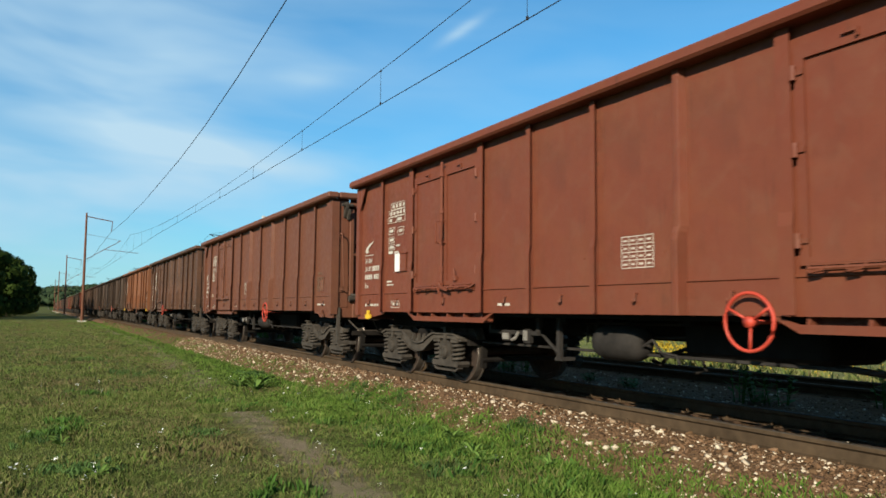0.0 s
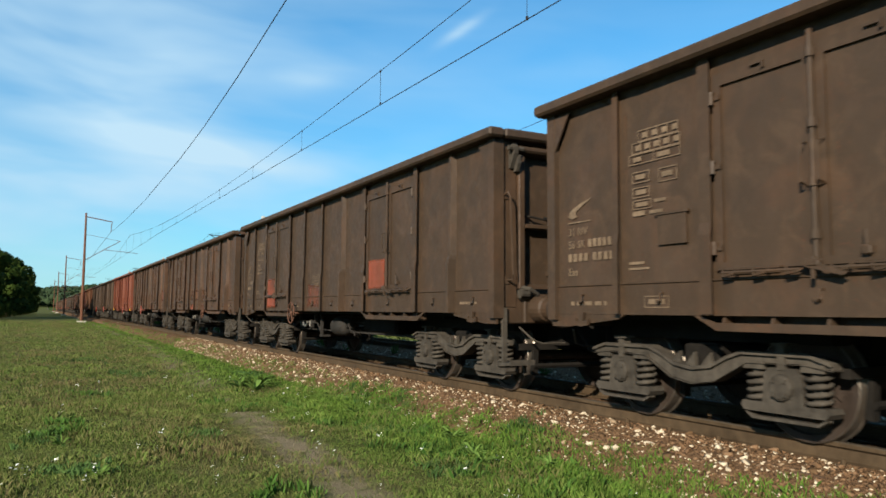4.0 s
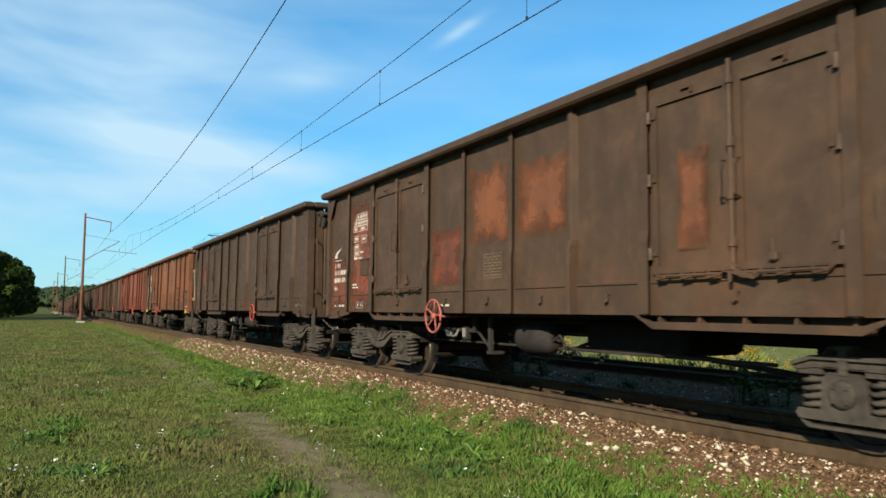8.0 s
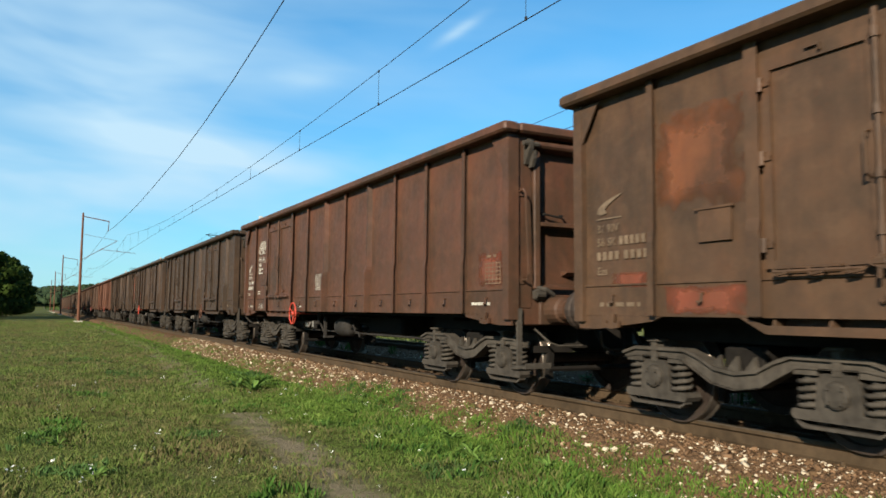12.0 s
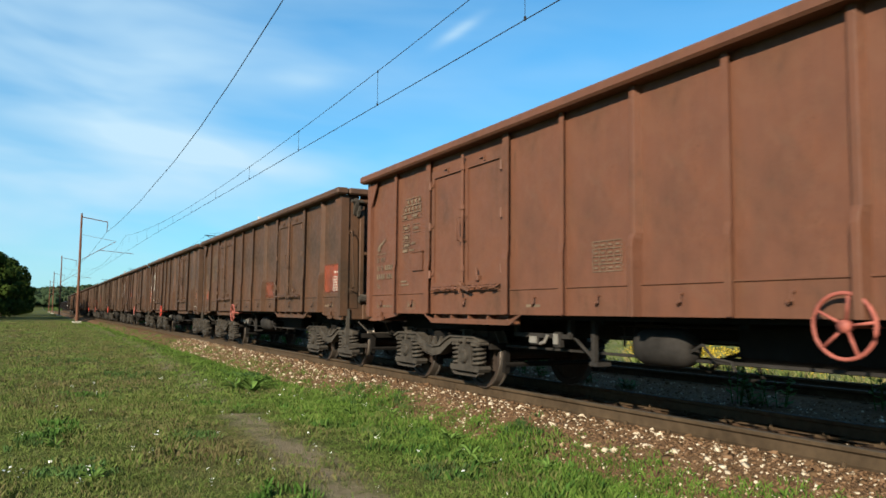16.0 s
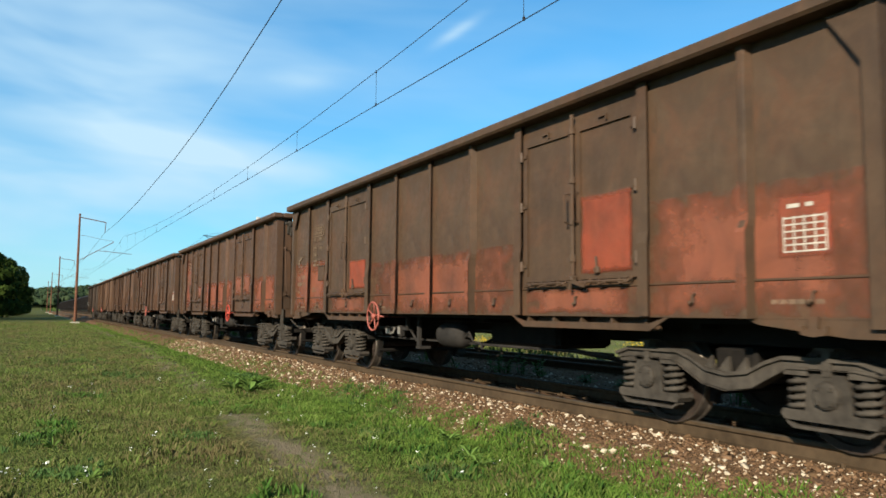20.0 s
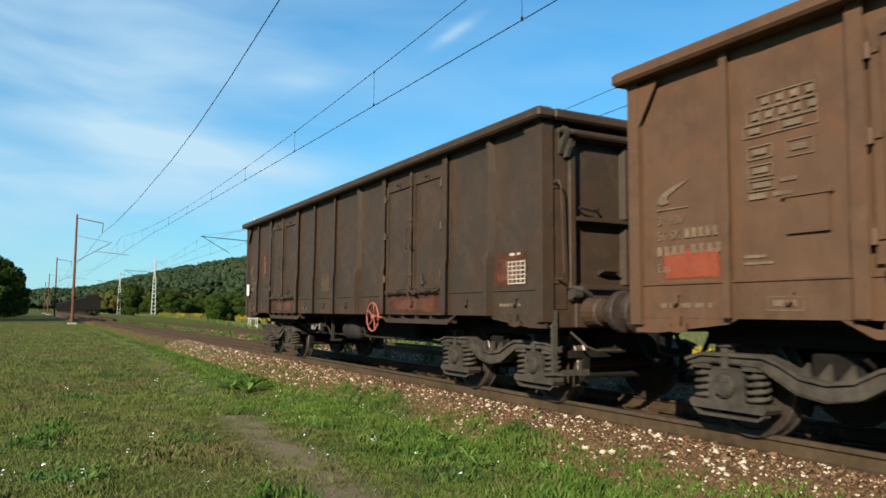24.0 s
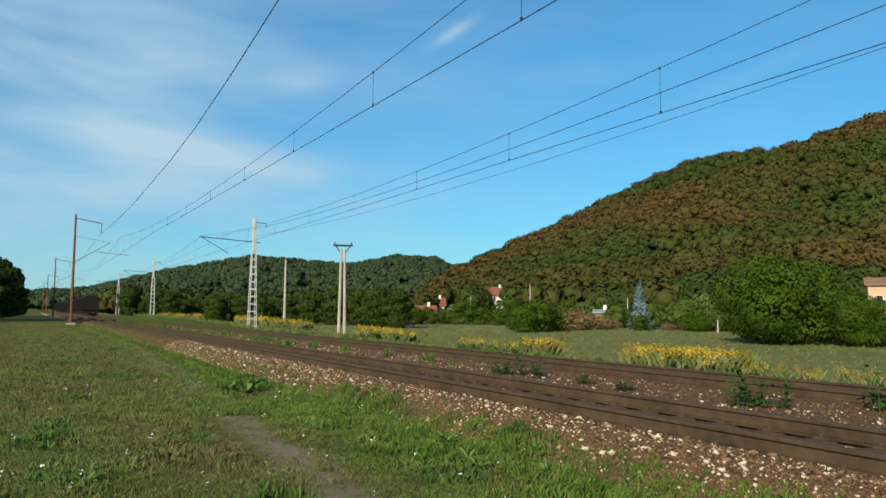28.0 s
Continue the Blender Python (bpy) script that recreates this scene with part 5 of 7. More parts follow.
M_STONE = stone_material()
BED = [(-1.80, -0.42), (-1.42, -0.185), (-1.20, -0.115), (-0.84, -0.100), (-0.70, -0.160), (0.60, -0.200), (1.9, -0.19), (2.6, -0.17), (TRACK2 - 1.30, -0.125), (TRACK2 - 0.84, -0.110), (TRACK2 - 0.70, -0.16), (TRACK2 + 0.6, -0.195),
       (TRACK2 + 1.35, -0.185)]
bed = bmesh.new()
slab(bed, BED + [ (TRACK2 + 2.2, -0.50), (TRACK2 + 2.2, -0.7), (-1.95, -0.7)], "y", -60, 420)
tagged(part("ballast_bed", bed, M_BALLAST), "rust-stained crushed stone bed under the rails", "ballast", kind="structure")

RAIL_OUTLINE = [(-0.075, -0.172), (0.075, -0.172), (0.075, -0.160), (0.012, -0.142), (0.010, -0.055), (0.036, -0.036), (0.036, -0.008), (0.028, 0.0), (-0.028, 0.0), (-0.036, -0.008), (-0.036, -0.036),
                (-0.010, -0.055), (-0.012, -0.142), (-0.075, -0.160)]
sleeper_bm = bmesh.new()
slab(sleeper_bm, [(-1.28, -0.36), (1.28, -0.36), (1.28, -0.20), (1.1, -0.178), (-1.1, -0.178), (-1.28, -0.20)], "y", -0.13, 0.13)
SLEEPER = bpy.data.meshes.new("sleeper")
bmesh.ops.recalc_face_normals(sleeper_bm, faces=sleeper_bm.faces)
sleeper_bm.to_mesh(SLEEPER)
sleeper_bm.free()
SLEEPER.materials.append(M_SLEEPER)
clip_bm = bmesh.new()
for s in (-1, 1):
    box(clip_bm, s * 0.085 - 0.05, s * 0.085 + 0.05, -0.06, 0.06, -0.176, -0.150)
    tube(clip_bm, [(s * 0.10, 0, -0.155), (s * 0.10, 0, -0.115)], 0.018, 6)
CLIP = bpy.data.meshes.new("rail_clip")
clip_bm.to_mesh(CLIP)
clip_bm.free()
CLIP.materials.append(M_RAIL)


def railway(x0, label):
    track = new("railway_track")
    tagged(track, label, "railway track", kind="structure")
    far_rail = Matrix.Translation((0.7535, 0, 0))
    track.matrix_basis = Matrix.Translation((x0, 0, 0)) @ far_rail @ Matrix.Rotation(0.031, 4, "Y") @ far_rail.inverted()   # the line is canted, its near rail higher
    for x in (-0.7535, 0.7535):
        bm = bmesh.new()
        slab(bm, RAIL_OUTLINE, "y", -60, 420)
        bm.normal_update()
        for f in bm.faces:
            if max(v.co.z for v in f.verts) > -0.001 and min(v.co.z for v in f.verts) > -0.009:
                f.material_index = 1
        rail = part("rail", bm, [M_RAIL, M_RAILTOP], track, "rusty rail with a worn bright head")
        rail.matrix_basis = Matrix.Translation((x, 0, 0))
    for k in range(95):
        y = -6 + 0.6 * k
        hung("sleeper", SLEEPER, track, at=(0, y, 0))
        if k < 45:
            for x in (-0.7535, 0.7535):
                hung("rail_clip", CLIP, track, at=(x, y, 0))
    far = bmesh.new()
    for k in range(300):
        y = -6 + 0.6 * (95 + k)
        box(far, -1.28, 1.28, y - 0.13, y + 0.13, -0.36, -0.18)
    tagged(part("sleepers", far, M_SLEEPER, track), kind="stuff")
    return track


railway(0.0, "running track with rusty rails on concrete sleepers")
railway(TRACK2, "second track with rusty rails beside the first")

# loose stones
rng = np.random.default_rng(5)


def stone_template(seed):
    r = np.random.default_rng(seed)
    bm = bmesh.new()
    bmesh.ops.create_icosphere(bm, subdivisions=1, radius=1.0)
    for v in bm.verts:
        v.co *= 0.40 + 1.0 * r.random() ** 1.4
        v.co.z *= 0.62
    bm.verts.index_update()
    vs = np.array([v.co[:] for v in bm.verts])
    fs = np.array([[v.index for v in f.verts] for f in bm.faces])
    bm.free()
    return vs, fs


STONES = [stone_template(k) for k in range(6)]


def scatter(name, templates, places, scales, material, label, category, parent=None, squash=None, kind="stuff", lean=0.6):
    """Joins many turned and scaled copies of small templates into one mesh."""
    V, Fs, NV, base = [], [], [], 0
    for k, (p, s) in enumerate(zip(places, scales)):
        vs, fs, *soft = templates[k % len(templates)]
        a = rng.random() * 2 * math.pi
        m = np.array(Euler((lean * (rng.random() - 0.5) * 2, lean * (rng.random() - 0.5) * 2, a)).to_matrix())
        V.append((vs * s) @ m.T + p)
        if soft:
            NV.append(soft[0] @ m.T)
        Fs.append(fs + base)
        base += len(vs)
    V, Fs = np.concatenate(V), np.concatenate(Fs)
    me = bpy.data.meshes.new(name)
    me.vertices.add(len(V))
    me.vertices.foreach_set("co", V.astype(np.float32).ravel())
    n = Fs.shape[1]
    me.loops.add(Fs.size)
    me.loops.foreach_set("vertex_index", Fs.astype(np.int32).ravel())
    me.polygons.add(len(Fs))
    me.polygons.foreach_set("loop_start", np.arange(0, Fs.size, n, dtype=np.int32))
    me.update(calc_edges=True)
    me.validate()
    if NV:                                   # soft foliage: shaded by the crown's roundness
        me.polygons.foreach_set("use_smooth", [True] * len(me.polygons))
        me.normals_split_custom_set_from_vertices(np.concatenate(NV).tolist())
    me.materials.append(material)
    ob = new(name, me)
    ob.parent = parent
    return tagged(ob, label, category, kind=kind)


def bed_height(x):
    """Top of the ballast across the line."""
    return curve_at(BED, x) if x > -1.80 else -0.42 + (x + 1.80) * 0.4


places, scales = [], []
for k in range(34000):
    near = rng.random() < 0.55
    y = 1.2 + (rng.random() ** 1.5) * (30 if near else 70)
    if near:
        x = -0.86 - 0.95 * rng.random() ** 0.8
        if x < -1.45 and rng.random() < 0.45 * (0.5 + noise.noise((y * 0.5, x * 2, 4))):
            continue
    else:
        x = rng.uniform(-0.9, TRACK2 + 1.5) if rng.random() < 0.5 else rng.uniform(1.35, 3.0)
        if min(abs(x - q) for q in (-0.7535, 0.7535, TRACK2 - 0.7535, TRACK2 + 0.7535)) < 0.12:
            continue
    z = max(bed_height(x), land(x, y) if x < -1.95 else -9)
    s = (0.009 + 0.016 * rng.random() ** 1.6) * (2.0 if rng.random() < 0.07 else 1.0)
    places.append((x, y, z + s * 0.25 - (0.0 if not (-1.3 < x < 1.3) else 0.0)))
    scales.append(s * (1 + 0.012 * y))
near = [k for k, p in enumerate(places) if 3.4 < p[1] < 7.6 and p[0] < -0.98]
near = near[:300]                            # the stones beside the grass stand singly
stone_meshes = []
for k, (vs, fs) in enumerate(STONES):
    stone_meshes.append(raw("stone", [tuple(v) for v in vs], [tuple(int(i) for i in f) for f in fs], M_STONE))
bed_ob = bpy.data.objects["ballast_bed"]
for k in near:
    s = scales[k]
    hung("stone", stone_meshes[k % len(STONES)], bed_ob, at=Matrix.Translation(places[k]) @ Euler((rng.uniform(-0.6, 0.6), rng.uniform(-0.6, 0.6), rng.uniform(0, 6.28))).to_matrix().to_4x4() @ Matrix.Diagonal((s, s, s, 1)))
gone = set(near)
scales = [s for k, s in enumerate(scales) if k not in gone]
places = [p for k, p in enumerate(places) if k not in gone]
scatter("ballast_stones", STONES, places, scales, M_STONE, "loose angular brown and whitish track ballast", "ballast")

# ---------------- overhead line ----------------
M_WIRE = plain("dark_wire", (0.030, 0.030, 0.032), 0.6, 0.4, 5.0, 0.2)
M_MAST = plain("rusty_mast_steel", (0.125, 0.055, 0.032), 0.75, 0.1, 6.0, 0.35)
M_LATTICE = plain("pale_painted_steel", (0.42, 0.43, 0.40), 0.6, 0.1, 6.0, 0.25)
M_CONCRETE = plain("weathered_concrete", (0.33, 0.30, 0.24), 0.9, 0.0, 5.0, 0.25, 0.3)
M_INSUL = plain("brown_insulator", (0.10, 0.045, 0.03), 0.3, 0.0, 8.0, 0.2)


def wire(name, points, r, label):
    bm = bmesh.new()
    tube(bm, points, r, 5)
    return tagged(part(name, bm, M_WIRE), label, "wire")


def sagging(x, y0, y1, z0, z1, sag, n=24):
    return [(x, y0 + (y1 - y0) * k / n, z0 + (z1 - z0) * k / n - sag * 4 * (k / n) * (1 - k / n)) for k in range(n + 1)]


def catenary(x, spans, contact, low, label, r=0.009):
    """A messenger wire that sags from mast to mast, with droppers to the level contact wire."""
    line = new("overhead_line")
    tagged(line, label, "overhead line", "overhead lines")
    ys_all = [y for y, _ in spans]
    bm = bmesh.new()
    tube(bm, [(x, y, contact(y)) for y in np.linspace(ys_all[0], ys_all[-1], 60)], r, 5)
    part("contact_wire", bm, M_WIRE, line)
    for (a, za), (b, zb) in zip(spans, spans[1:]):
        sag = max(za, zb) - (contact((a + b) / 2) + low)
        pts = sagging(x, a, b, za, zb, sag, 20)
        bm = bmesh.new()
        tube(bm, pts, r * 0.85, 5)
        part("messenger_wire", bm, M_WIRE, line)
        n = int((b - a) / 5.3)
        for k in range(n):
            y = a + (k + 0.5) * (b - a) / n
            u = (y - a) / (b - a)
            z = za + (zb - za) * u - sag * 4 * u * (1 - u)
            bm = bmesh.new()
            tube(bm, [(x, y, contact(y)), (x, y, z)], 0.005, 4)
            box(bm, x - 0.012, x + 0.012, y - 0.02, y + 0.02, contact(y) - 0.012, contact(y) + 0.05)
            box(bm, x - 0.012, x + 0.012, y - 0.02, y + 0.02, z - 0.03, z + 0.02)
            part("dropper", bm, M_WIRE, line)
    return line


MASTS = [68.0, 125.0, 182.0, 239.0]


def left_mast(y):
    mast = new("overhead_line_mast")
    tagged(mast, "slender rust-brown steel mast with bracket arms", "mast", "overhead line masts")
    g = land(-3.44, y)
    mast.matrix_basis = Matrix.Translation((-3.44, y, g))
    h = 8.97 - g
    bm = bmesh.new()
    tube(bm, [(0, 0, -0.4), (0, 0, 3.0), (0.0, 0, h)], [0.12, 0.11, 0.075], 10)
    part("pole", bm, M_MAST, mast)
    bm = bmesh.new()
    chamfer_box(bm, -0.35, 0.35, -0.35, 0.35, -0.3, 0.16, 0.03)
    part("foundation", bm, M_CONCRETE, mast)
    bm = bmesh.new()
    tube(bm, [(0, 0, h - 0.3), (2.0, 0, h - 0.62)], 0.04, 6)
    part("feeder_arm", bm, M_MAST, mast)
    bm = bmesh.new()
    tube(bm, [(2.0, 0, h - 0.62), (1.94, 0, 7.5 - g)], 0.03, 6)
    part("insulator", bm, M_INSUL, mast)
    bm = bmesh.new()
    tube(bm, [(0.05, 0, 5.05 - g), (2.7, 0, 6.75 - g)], 0.028, 6)
    tube(bm, [(1.5, 0, 5.95 - g), (4.1, 0, 5.75 - g)], 0.022, 6)
    tube(bm, [(2.7, 0, 6.75 - g), (0.0, 0, 7.2 - g)], 0.012, 5)
    part("cantilever", bm, M_MAST, mast)
    return mast


for y in MASTS:
    left_mast(y)


def lattice_mast(x, y, h=9.0, arms=True):
    mast = new("lattice_mast")
    tagged(mast, "white-painted steel lattice mast with bracket arms", "mast", "lattice masts")
    g = land(x, y)
    mast.matrix_basis = Matrix.Translation((x, y, g))
    bm = bmesh.new()
    w0, w1, top = 0.30, 0.16, h * 0.70
    for sx in (-1, 1):
        for sy in (-1, 1):
            tube(bm, [(sx * w0, sy * w0, -0.2), (sx * w1, sy * w1, top)], 0.045, 4)
    part("leg_frame", bm, M_LATTICE, mast)
    n = 11
    for k in range(n):
        z = 0.2 + (top - 0.3) * k / (n - 1)
        w = w0 + (w1 - w0) * z / top
        bm = bmesh.new()
        for s in (-1, 1):
            box(bm, -w, w, s * w - 0.02, s * w + 0.02, z - 0.05, z + 0.05)
            box(bm, s * w - 0.02, s * w + 0.02, -w, w, z - 0.05, z + 0.05)
        part("batten", bm, M_LATTICE, mast)
    bm = bmesh.new()
    chamfer_box(bm, -0.13, 0.13, -0.13, 0.13, top, h, 0.02)
    part("mast_head", bm, M_LATTICE, mast)
    if arms:
        bm = bmesh.new()
        tube(bm, [(0.5, 0, h - 2.0), (-4.3, 0, h - 1.75)], 0.035, 6)
        tube(bm, [(-4.2, 0, h - 1.75), (-2.0, 0, h - 3.0)], 0.025, 6)
        part("cantilever", bm, M_WIRE, mast)
        bm = bmesh.new()
        tube(bm, [(0, 0, h - 0.35), (0.95, 0, h - 0.4), (0.95, 0, h - 0.75)], 0.035, 6)
        part("feeder_arm", bm, M_WIRE, mast)
    return mast


for x, y in ((9.3, 60.0), (9.6, 119.0), (9.1, 165.0)):
    lattice_mast(x, y)

catenary(0.0, [(-5, 7.3), (68, 7.3), (125, 7.2), (182, 7.2)], lambda y: 5.48 + 0.008 * min(45, max(0, y - 5)), 0.36, "copper overhead wires above the running track")
catenary(5.2, [(-3, 7.2), (60, 7.0), (120, 6.9), (165, 6.9)], lambda y: 5.33, 0.67, "copper overhead wires above the second track")
FEEDER = [(-12, 12.4), (5, 9.9), (10, 9.2), (16.8, 8.5), (22, 7.98), (27, 7.6), (32.4, 7.36), (45, 7.15), (55, 7.2), (61.7, 7.32), (68, 7.5), (96, 7.0), (125, 7.5), (153, 7.0), (182, 7.5)]
wire("feeder_cable", [(-1.5, y, z) for y, z in FEEDER], 0.014, "thick dark feeder cable above the grass")
wire("feeder_cable", sagging(7.4, -4, 60, 7.45, 7.35, 0.95) + sagging(7.4, 60.5, 165, 7.35, 7.2, 0.7), 0.010, "dark feeder cable beside the second track")
wire("feeder_cable", sagging(9.4, -4, 60, 7.37, 7.2, 0.85), 0.008, "thin dark cable beyond the second track")


def concrete_pole(x, y, h, r=0.15):
    pole = new("concrete_pole")
    tagged(pole, "tapered pale concrete pole in the meadow", "utility pole", "concrete poles")
    pole.matrix_basis = Matrix.Translation((x, y, land(x, y)))
    bm = bmesh.new()
    tube(bm, [(0, 0, -0.3), (0, 0, h)], [r, r * 0.55], 10)
    part("pole", bm, M_CONCRETE, pole)
    bm = bmesh.new()
    for s in (-1, 1):
        tube(bm, [(s * 0.12, 0, h), (s * 0.12, 0, h + 0.25)], 0.05, 6)
    part("insulator", bm, M_INSUL, pole)
    return pole


# ---------------- plants ----------------
def leaf_material(name, deep, light, turned, share, scale=0.06):
    """Leaves: each clump takes its own tone, whole trees turn a little."""
    n = Nodes(name, 0.8, 0.0, 0.04)
    each = n.span(n.island(), 0.0, 1.0, 0.35, 0.75)
    tone = n.mix(each, deep, light)
    patchy = n.noise(scale, 3.0, 0.6, n.moved(n.place, (1, 1, 2.2)))
    tone = n.mix(n.span(n.noise(scale * 5, 2.0, 0.5), 0.35, 0.65), tone, n.mix(0.5, tone, n.mix(n.island(), light, tuple(v * k for v, k in zip(light, (1.35, 1.2, 1.1))))))
    c = n.mix(n.span(patchy, 0.62 - share * 0.4, 0.72 - share * 0.25, 0.0, 0.8), tone, n.mix(n.island(), turned, tuple(v * 1.5 for v in turned)))
    n.bsdf.inputs["Subsurface Weight"].default_value = 0.0
    return n.done(c)


M_LEAF = leaf_material("broad_leaves", (0.014, 0.034, 0.003), (0.044, 0.080, 0.008), (0.050, 0.048, 0.006), 0.25, 0.22)
M_LEAF_DARK = leaf_material("dark_leaves", (0.013, 0.026, 0.005), (0.032, 0.052, 0.010), (0.036, 0.042, 0.009), 0.2, 0.15)
M_LEAF_PALE = leaf_material("pale_leaves", (0.034, 0.060, 0.012), (0.080, 0.110, 0.026), (0.075, 0.070, 0.018), 0.2, 0.2)
M_SPRUCE = leaf_material("blue_needles", (0.05, 0.085, 0.085), (0.13, 0.19, 0.195), (0.09, 0.13, 0.12), 0.2, 0.3)
M_FOREST = leaf_material("hill_forest", (0.014, 0.025, 0.005), (0.038, 0.054, 0.012), (0.058, 0.035, 0.012), 0.52, 0.010)
# far woodland: distance haze is put into the leaf colours, paler and bluer
M_FOREST_FAR = leaf_material("distant_forest_hazed", (0.022, 0.038, 0.018), (0.034, 0.052, 0.024), (0.036, 0.046, 0.022), 0.2, 0.008)
M_BARK = plain("bark", (0.085, 0.062, 0.042), 0.95, 0.0, 7.0, 0.4, 0.8)
M_THICKET = leaf_material("dry_thicket", (0.085, 0.062, 0.026), (0.17, 0.12, 0.055), (0.06, 0.07, 0.02), 0.3, 0.3)


def at(px, dist):
    """A spot seen in a direction that the picture's column names, at a distance from the eye."""
    az = radians(29.0) + math.atan((px - 784) / 1309)
    return EYE.x + dist * math.sin(az), dist * math.cos(az)


def quad_cloud(points, normals, size, r, jitter=0.42):
    """Small leaf clumps: bent diamonds that face outwards, more or less."""
    n = len(points)
    d = normals + r.normal(0, jitter, (n, 3))
    d /= np.linalg.norm(d, axis=1)[:, None] + 1e-9
    u = np.cross(d, r.normal(0, 1, (n, 3)))
    u /= np.linalg.norm(u, axis=1)[:, None] + 1e-9
    w = np.cross(d, u)
    s = (size * r.uniform(0.6, 1.35, n))[:, None]
    V = np.stack([points - u * s, points - w * s * 0.62 + d * s * 0.2, points + u * s, points + w * s * 0.62 + d * s * 0.2], 1).reshape(-1, 3)
    k = np.arange(n)[:, None] * 4
    soft = normals * 0.8 + d * 0.45
    soft /= np.linalg.norm(soft, axis=1)[:, None] + 1e-9
    return V, np.concatenate([k + np.array([[0, 1, 2]]), k + np.array([[0, 2, 3]])]), np.repeat(soft, 4, 0)


def mesh_from(name, V, F, N, material):
    me = bpy.data.meshes.new(name)
    me.from_pydata([tuple(v) for v in V], [], [tuple(int(i) for i in f) for f in F])
    me.materials.append(material)
    me.polygons.foreach_set("use_smooth", [True] * len(me.polygons))
    me.update()
    me.normals_split_custom_set_from_vertices(N.tolist())
    return me


def crown_cloud(lobes, count, size, seed, low=-1.0, inner=0.70, jitter=0.42):
    """Leaf clumps on the skin and in the outer shell of several lobes (centre, radii)."""
    r = np.random.default_rng(seed)
    vol = np.array([a * b + b * c + a * c for _, (a, b, c) in lobes])
    P, N = [], []
    for (ctr, rad), share in zip(lobes, vol / vol.sum()):
        m = int(count * share)
        d = r.normal(0, 1, (m, 3))
        d /= np.linalg.norm(d, axis=1)[:, None]
        d = d[d[:, 2] > low]
        m = len(d)
        rough = inner + (1.06 - inner) * r.random(m) ** 0.6
        P.append(np.array(ctr) + d * np.array(rad) * rough[:, None])
        N.append(d)
    return quad_cloud(np.concatenate(P), np.concatenate(N), size, r, jitter)


def tree_master(name, h, spread, seed, material, count, size, label, low=0.12, category="tree"):
    r = random.Random(seed)
    tree = new(name)
    tagged(tree, label, category)
    bm = bmesh.new()
    lean = r.uniform(-0.05, 0.05) * h
    tube(bm, [(0, 0, -0.3), (lean * 0.3, 0, h * 0.25), (lean, 0, h * 0.55), (lean * 1.2, 0, h * 0.85)], [h * 0.030, h * 0.023, h * 0.014, h * 0.004], 8)
    lobes = []
    n = 9
    for k in range(n):
        a = 2 * math.pi * k / n * 2.4 + r.uniform(-0.4, 0.4)
        z = h * (low + 0.22 + (0.60 - low) * k / n)
        reach = spread * r.uniform(0.45, 0.75) * (1.0 - 0.45 * (k / n) ** 2)
        tip = (lean + reach * math.cos(a), reach * math.sin(a), z + h * 0.08)
        tube(bm, [(lean * 0.7, 0, z - h * 0.10), tip], [h * 0.012, h * 0.003], 5)
        q = spread * r.uniform(0.36, 0.56)
        lobes.append((tip, (q, q, q * r.uniform(0.62, 0.85))))
    lobes.append(((lean, 0, h * 0.86), (spread * 0.5, spread * 0.5, h * 0.14)))
    lobes.append(((lean * 0.5, 0, h * 0.48), (spread * 0.72, spread * 0.72, h * 0.26)))
    lobes.append(((0, 0, h * 0.20), (spread * 0.78, spread * 0.78, h * 0.20)))
    part("trunk", bm, M_BARK, tree)
    V, F, N = crown_cloud(lobes, count, size, seed)
    V[:, 2] = np.maximum(V[:, 2], 0.05)
    hung("crown", mesh_from("crown", V, F, N, material), tree)
    return tree


def plant(master, x, y, scale, turn, squash=1.0, sink=0.0):
    m = Matrix.Translation((x, y, land(x, y) - sink)) @ Matrix.Rotation(turn, 4, "Z") @ Matrix.Diagonal((scale, scale, scale * squash, 1))
    return copy_thing(master, m)


def first(master, x, y, scale, turn, squash=1.0):
    master.matrix_basis = Matrix.Translation((x, y, land(x, y))) @ Matrix.Rotation(turn, 4, "Z") @ Matrix.Diagonal((scale, scale, scale * squash, 1))


walnut = tree_master("broadleaf_tree", 6.2, 5.2, 3, M_LEAF, 24000, 0.125, "broad leafy green tree at the edge of a meadow", 0.0)
x, y = at(1386, 66)
first(walnut, x, y, 1.03, 0.4)
x, y = at(1535, 64)
plant(walnut, x, y, 0.54, 1.2)
x, y = at(1600, 66)
plant(walnut, x, y, 0.40, 4.0)
x, y = at(1475, 76)
plant(walnut, x, y, 0.62, 5.0)

oak = tree_master("broadleaf_tree", 10.0, 4.0, 8, M_LEAF_DARK, 4600, 0.30, "dark green broadleaf tree in the row beyond the meadow", 0.05)
elm = tree_master("broadleaf_tree", 9.0, 4.6, 15, M_LEAF_DARK, 4600, 0.30, "green broadleaf tree in the row beyond the meadow", 0.05)
pick = random.Random(4)
row = []
for k in range(44):
    px = 236 + 11.0 * k + pick.uniform(-5, 5)
    dist = 165 + 22 * math.sin(k * 1.7) + pick.uniform(-12, 12) - (30 if px > 640 else 0)
    row.append((px, dist, pick.uniform(0.72, 1.08) * (0.72 if px < 360 else 1.0), pick.uniform(0, 6.28), pick.random() < 0.58))
seen_oak = seen_elm = False
for px, dist, s, turn, is_oak in row:
    x, y = at(px, dist)
    m = oak if is_oak else elm
    if is_oak and not seen_oak:
        first(m, x, y, s, turn)
        seen_oak = True
    elif not is_oak and not seen_elm:
        first(m, x, y, s, turn)
        seen_elm = True
    else:
        plant(m, x, y, s, turn)
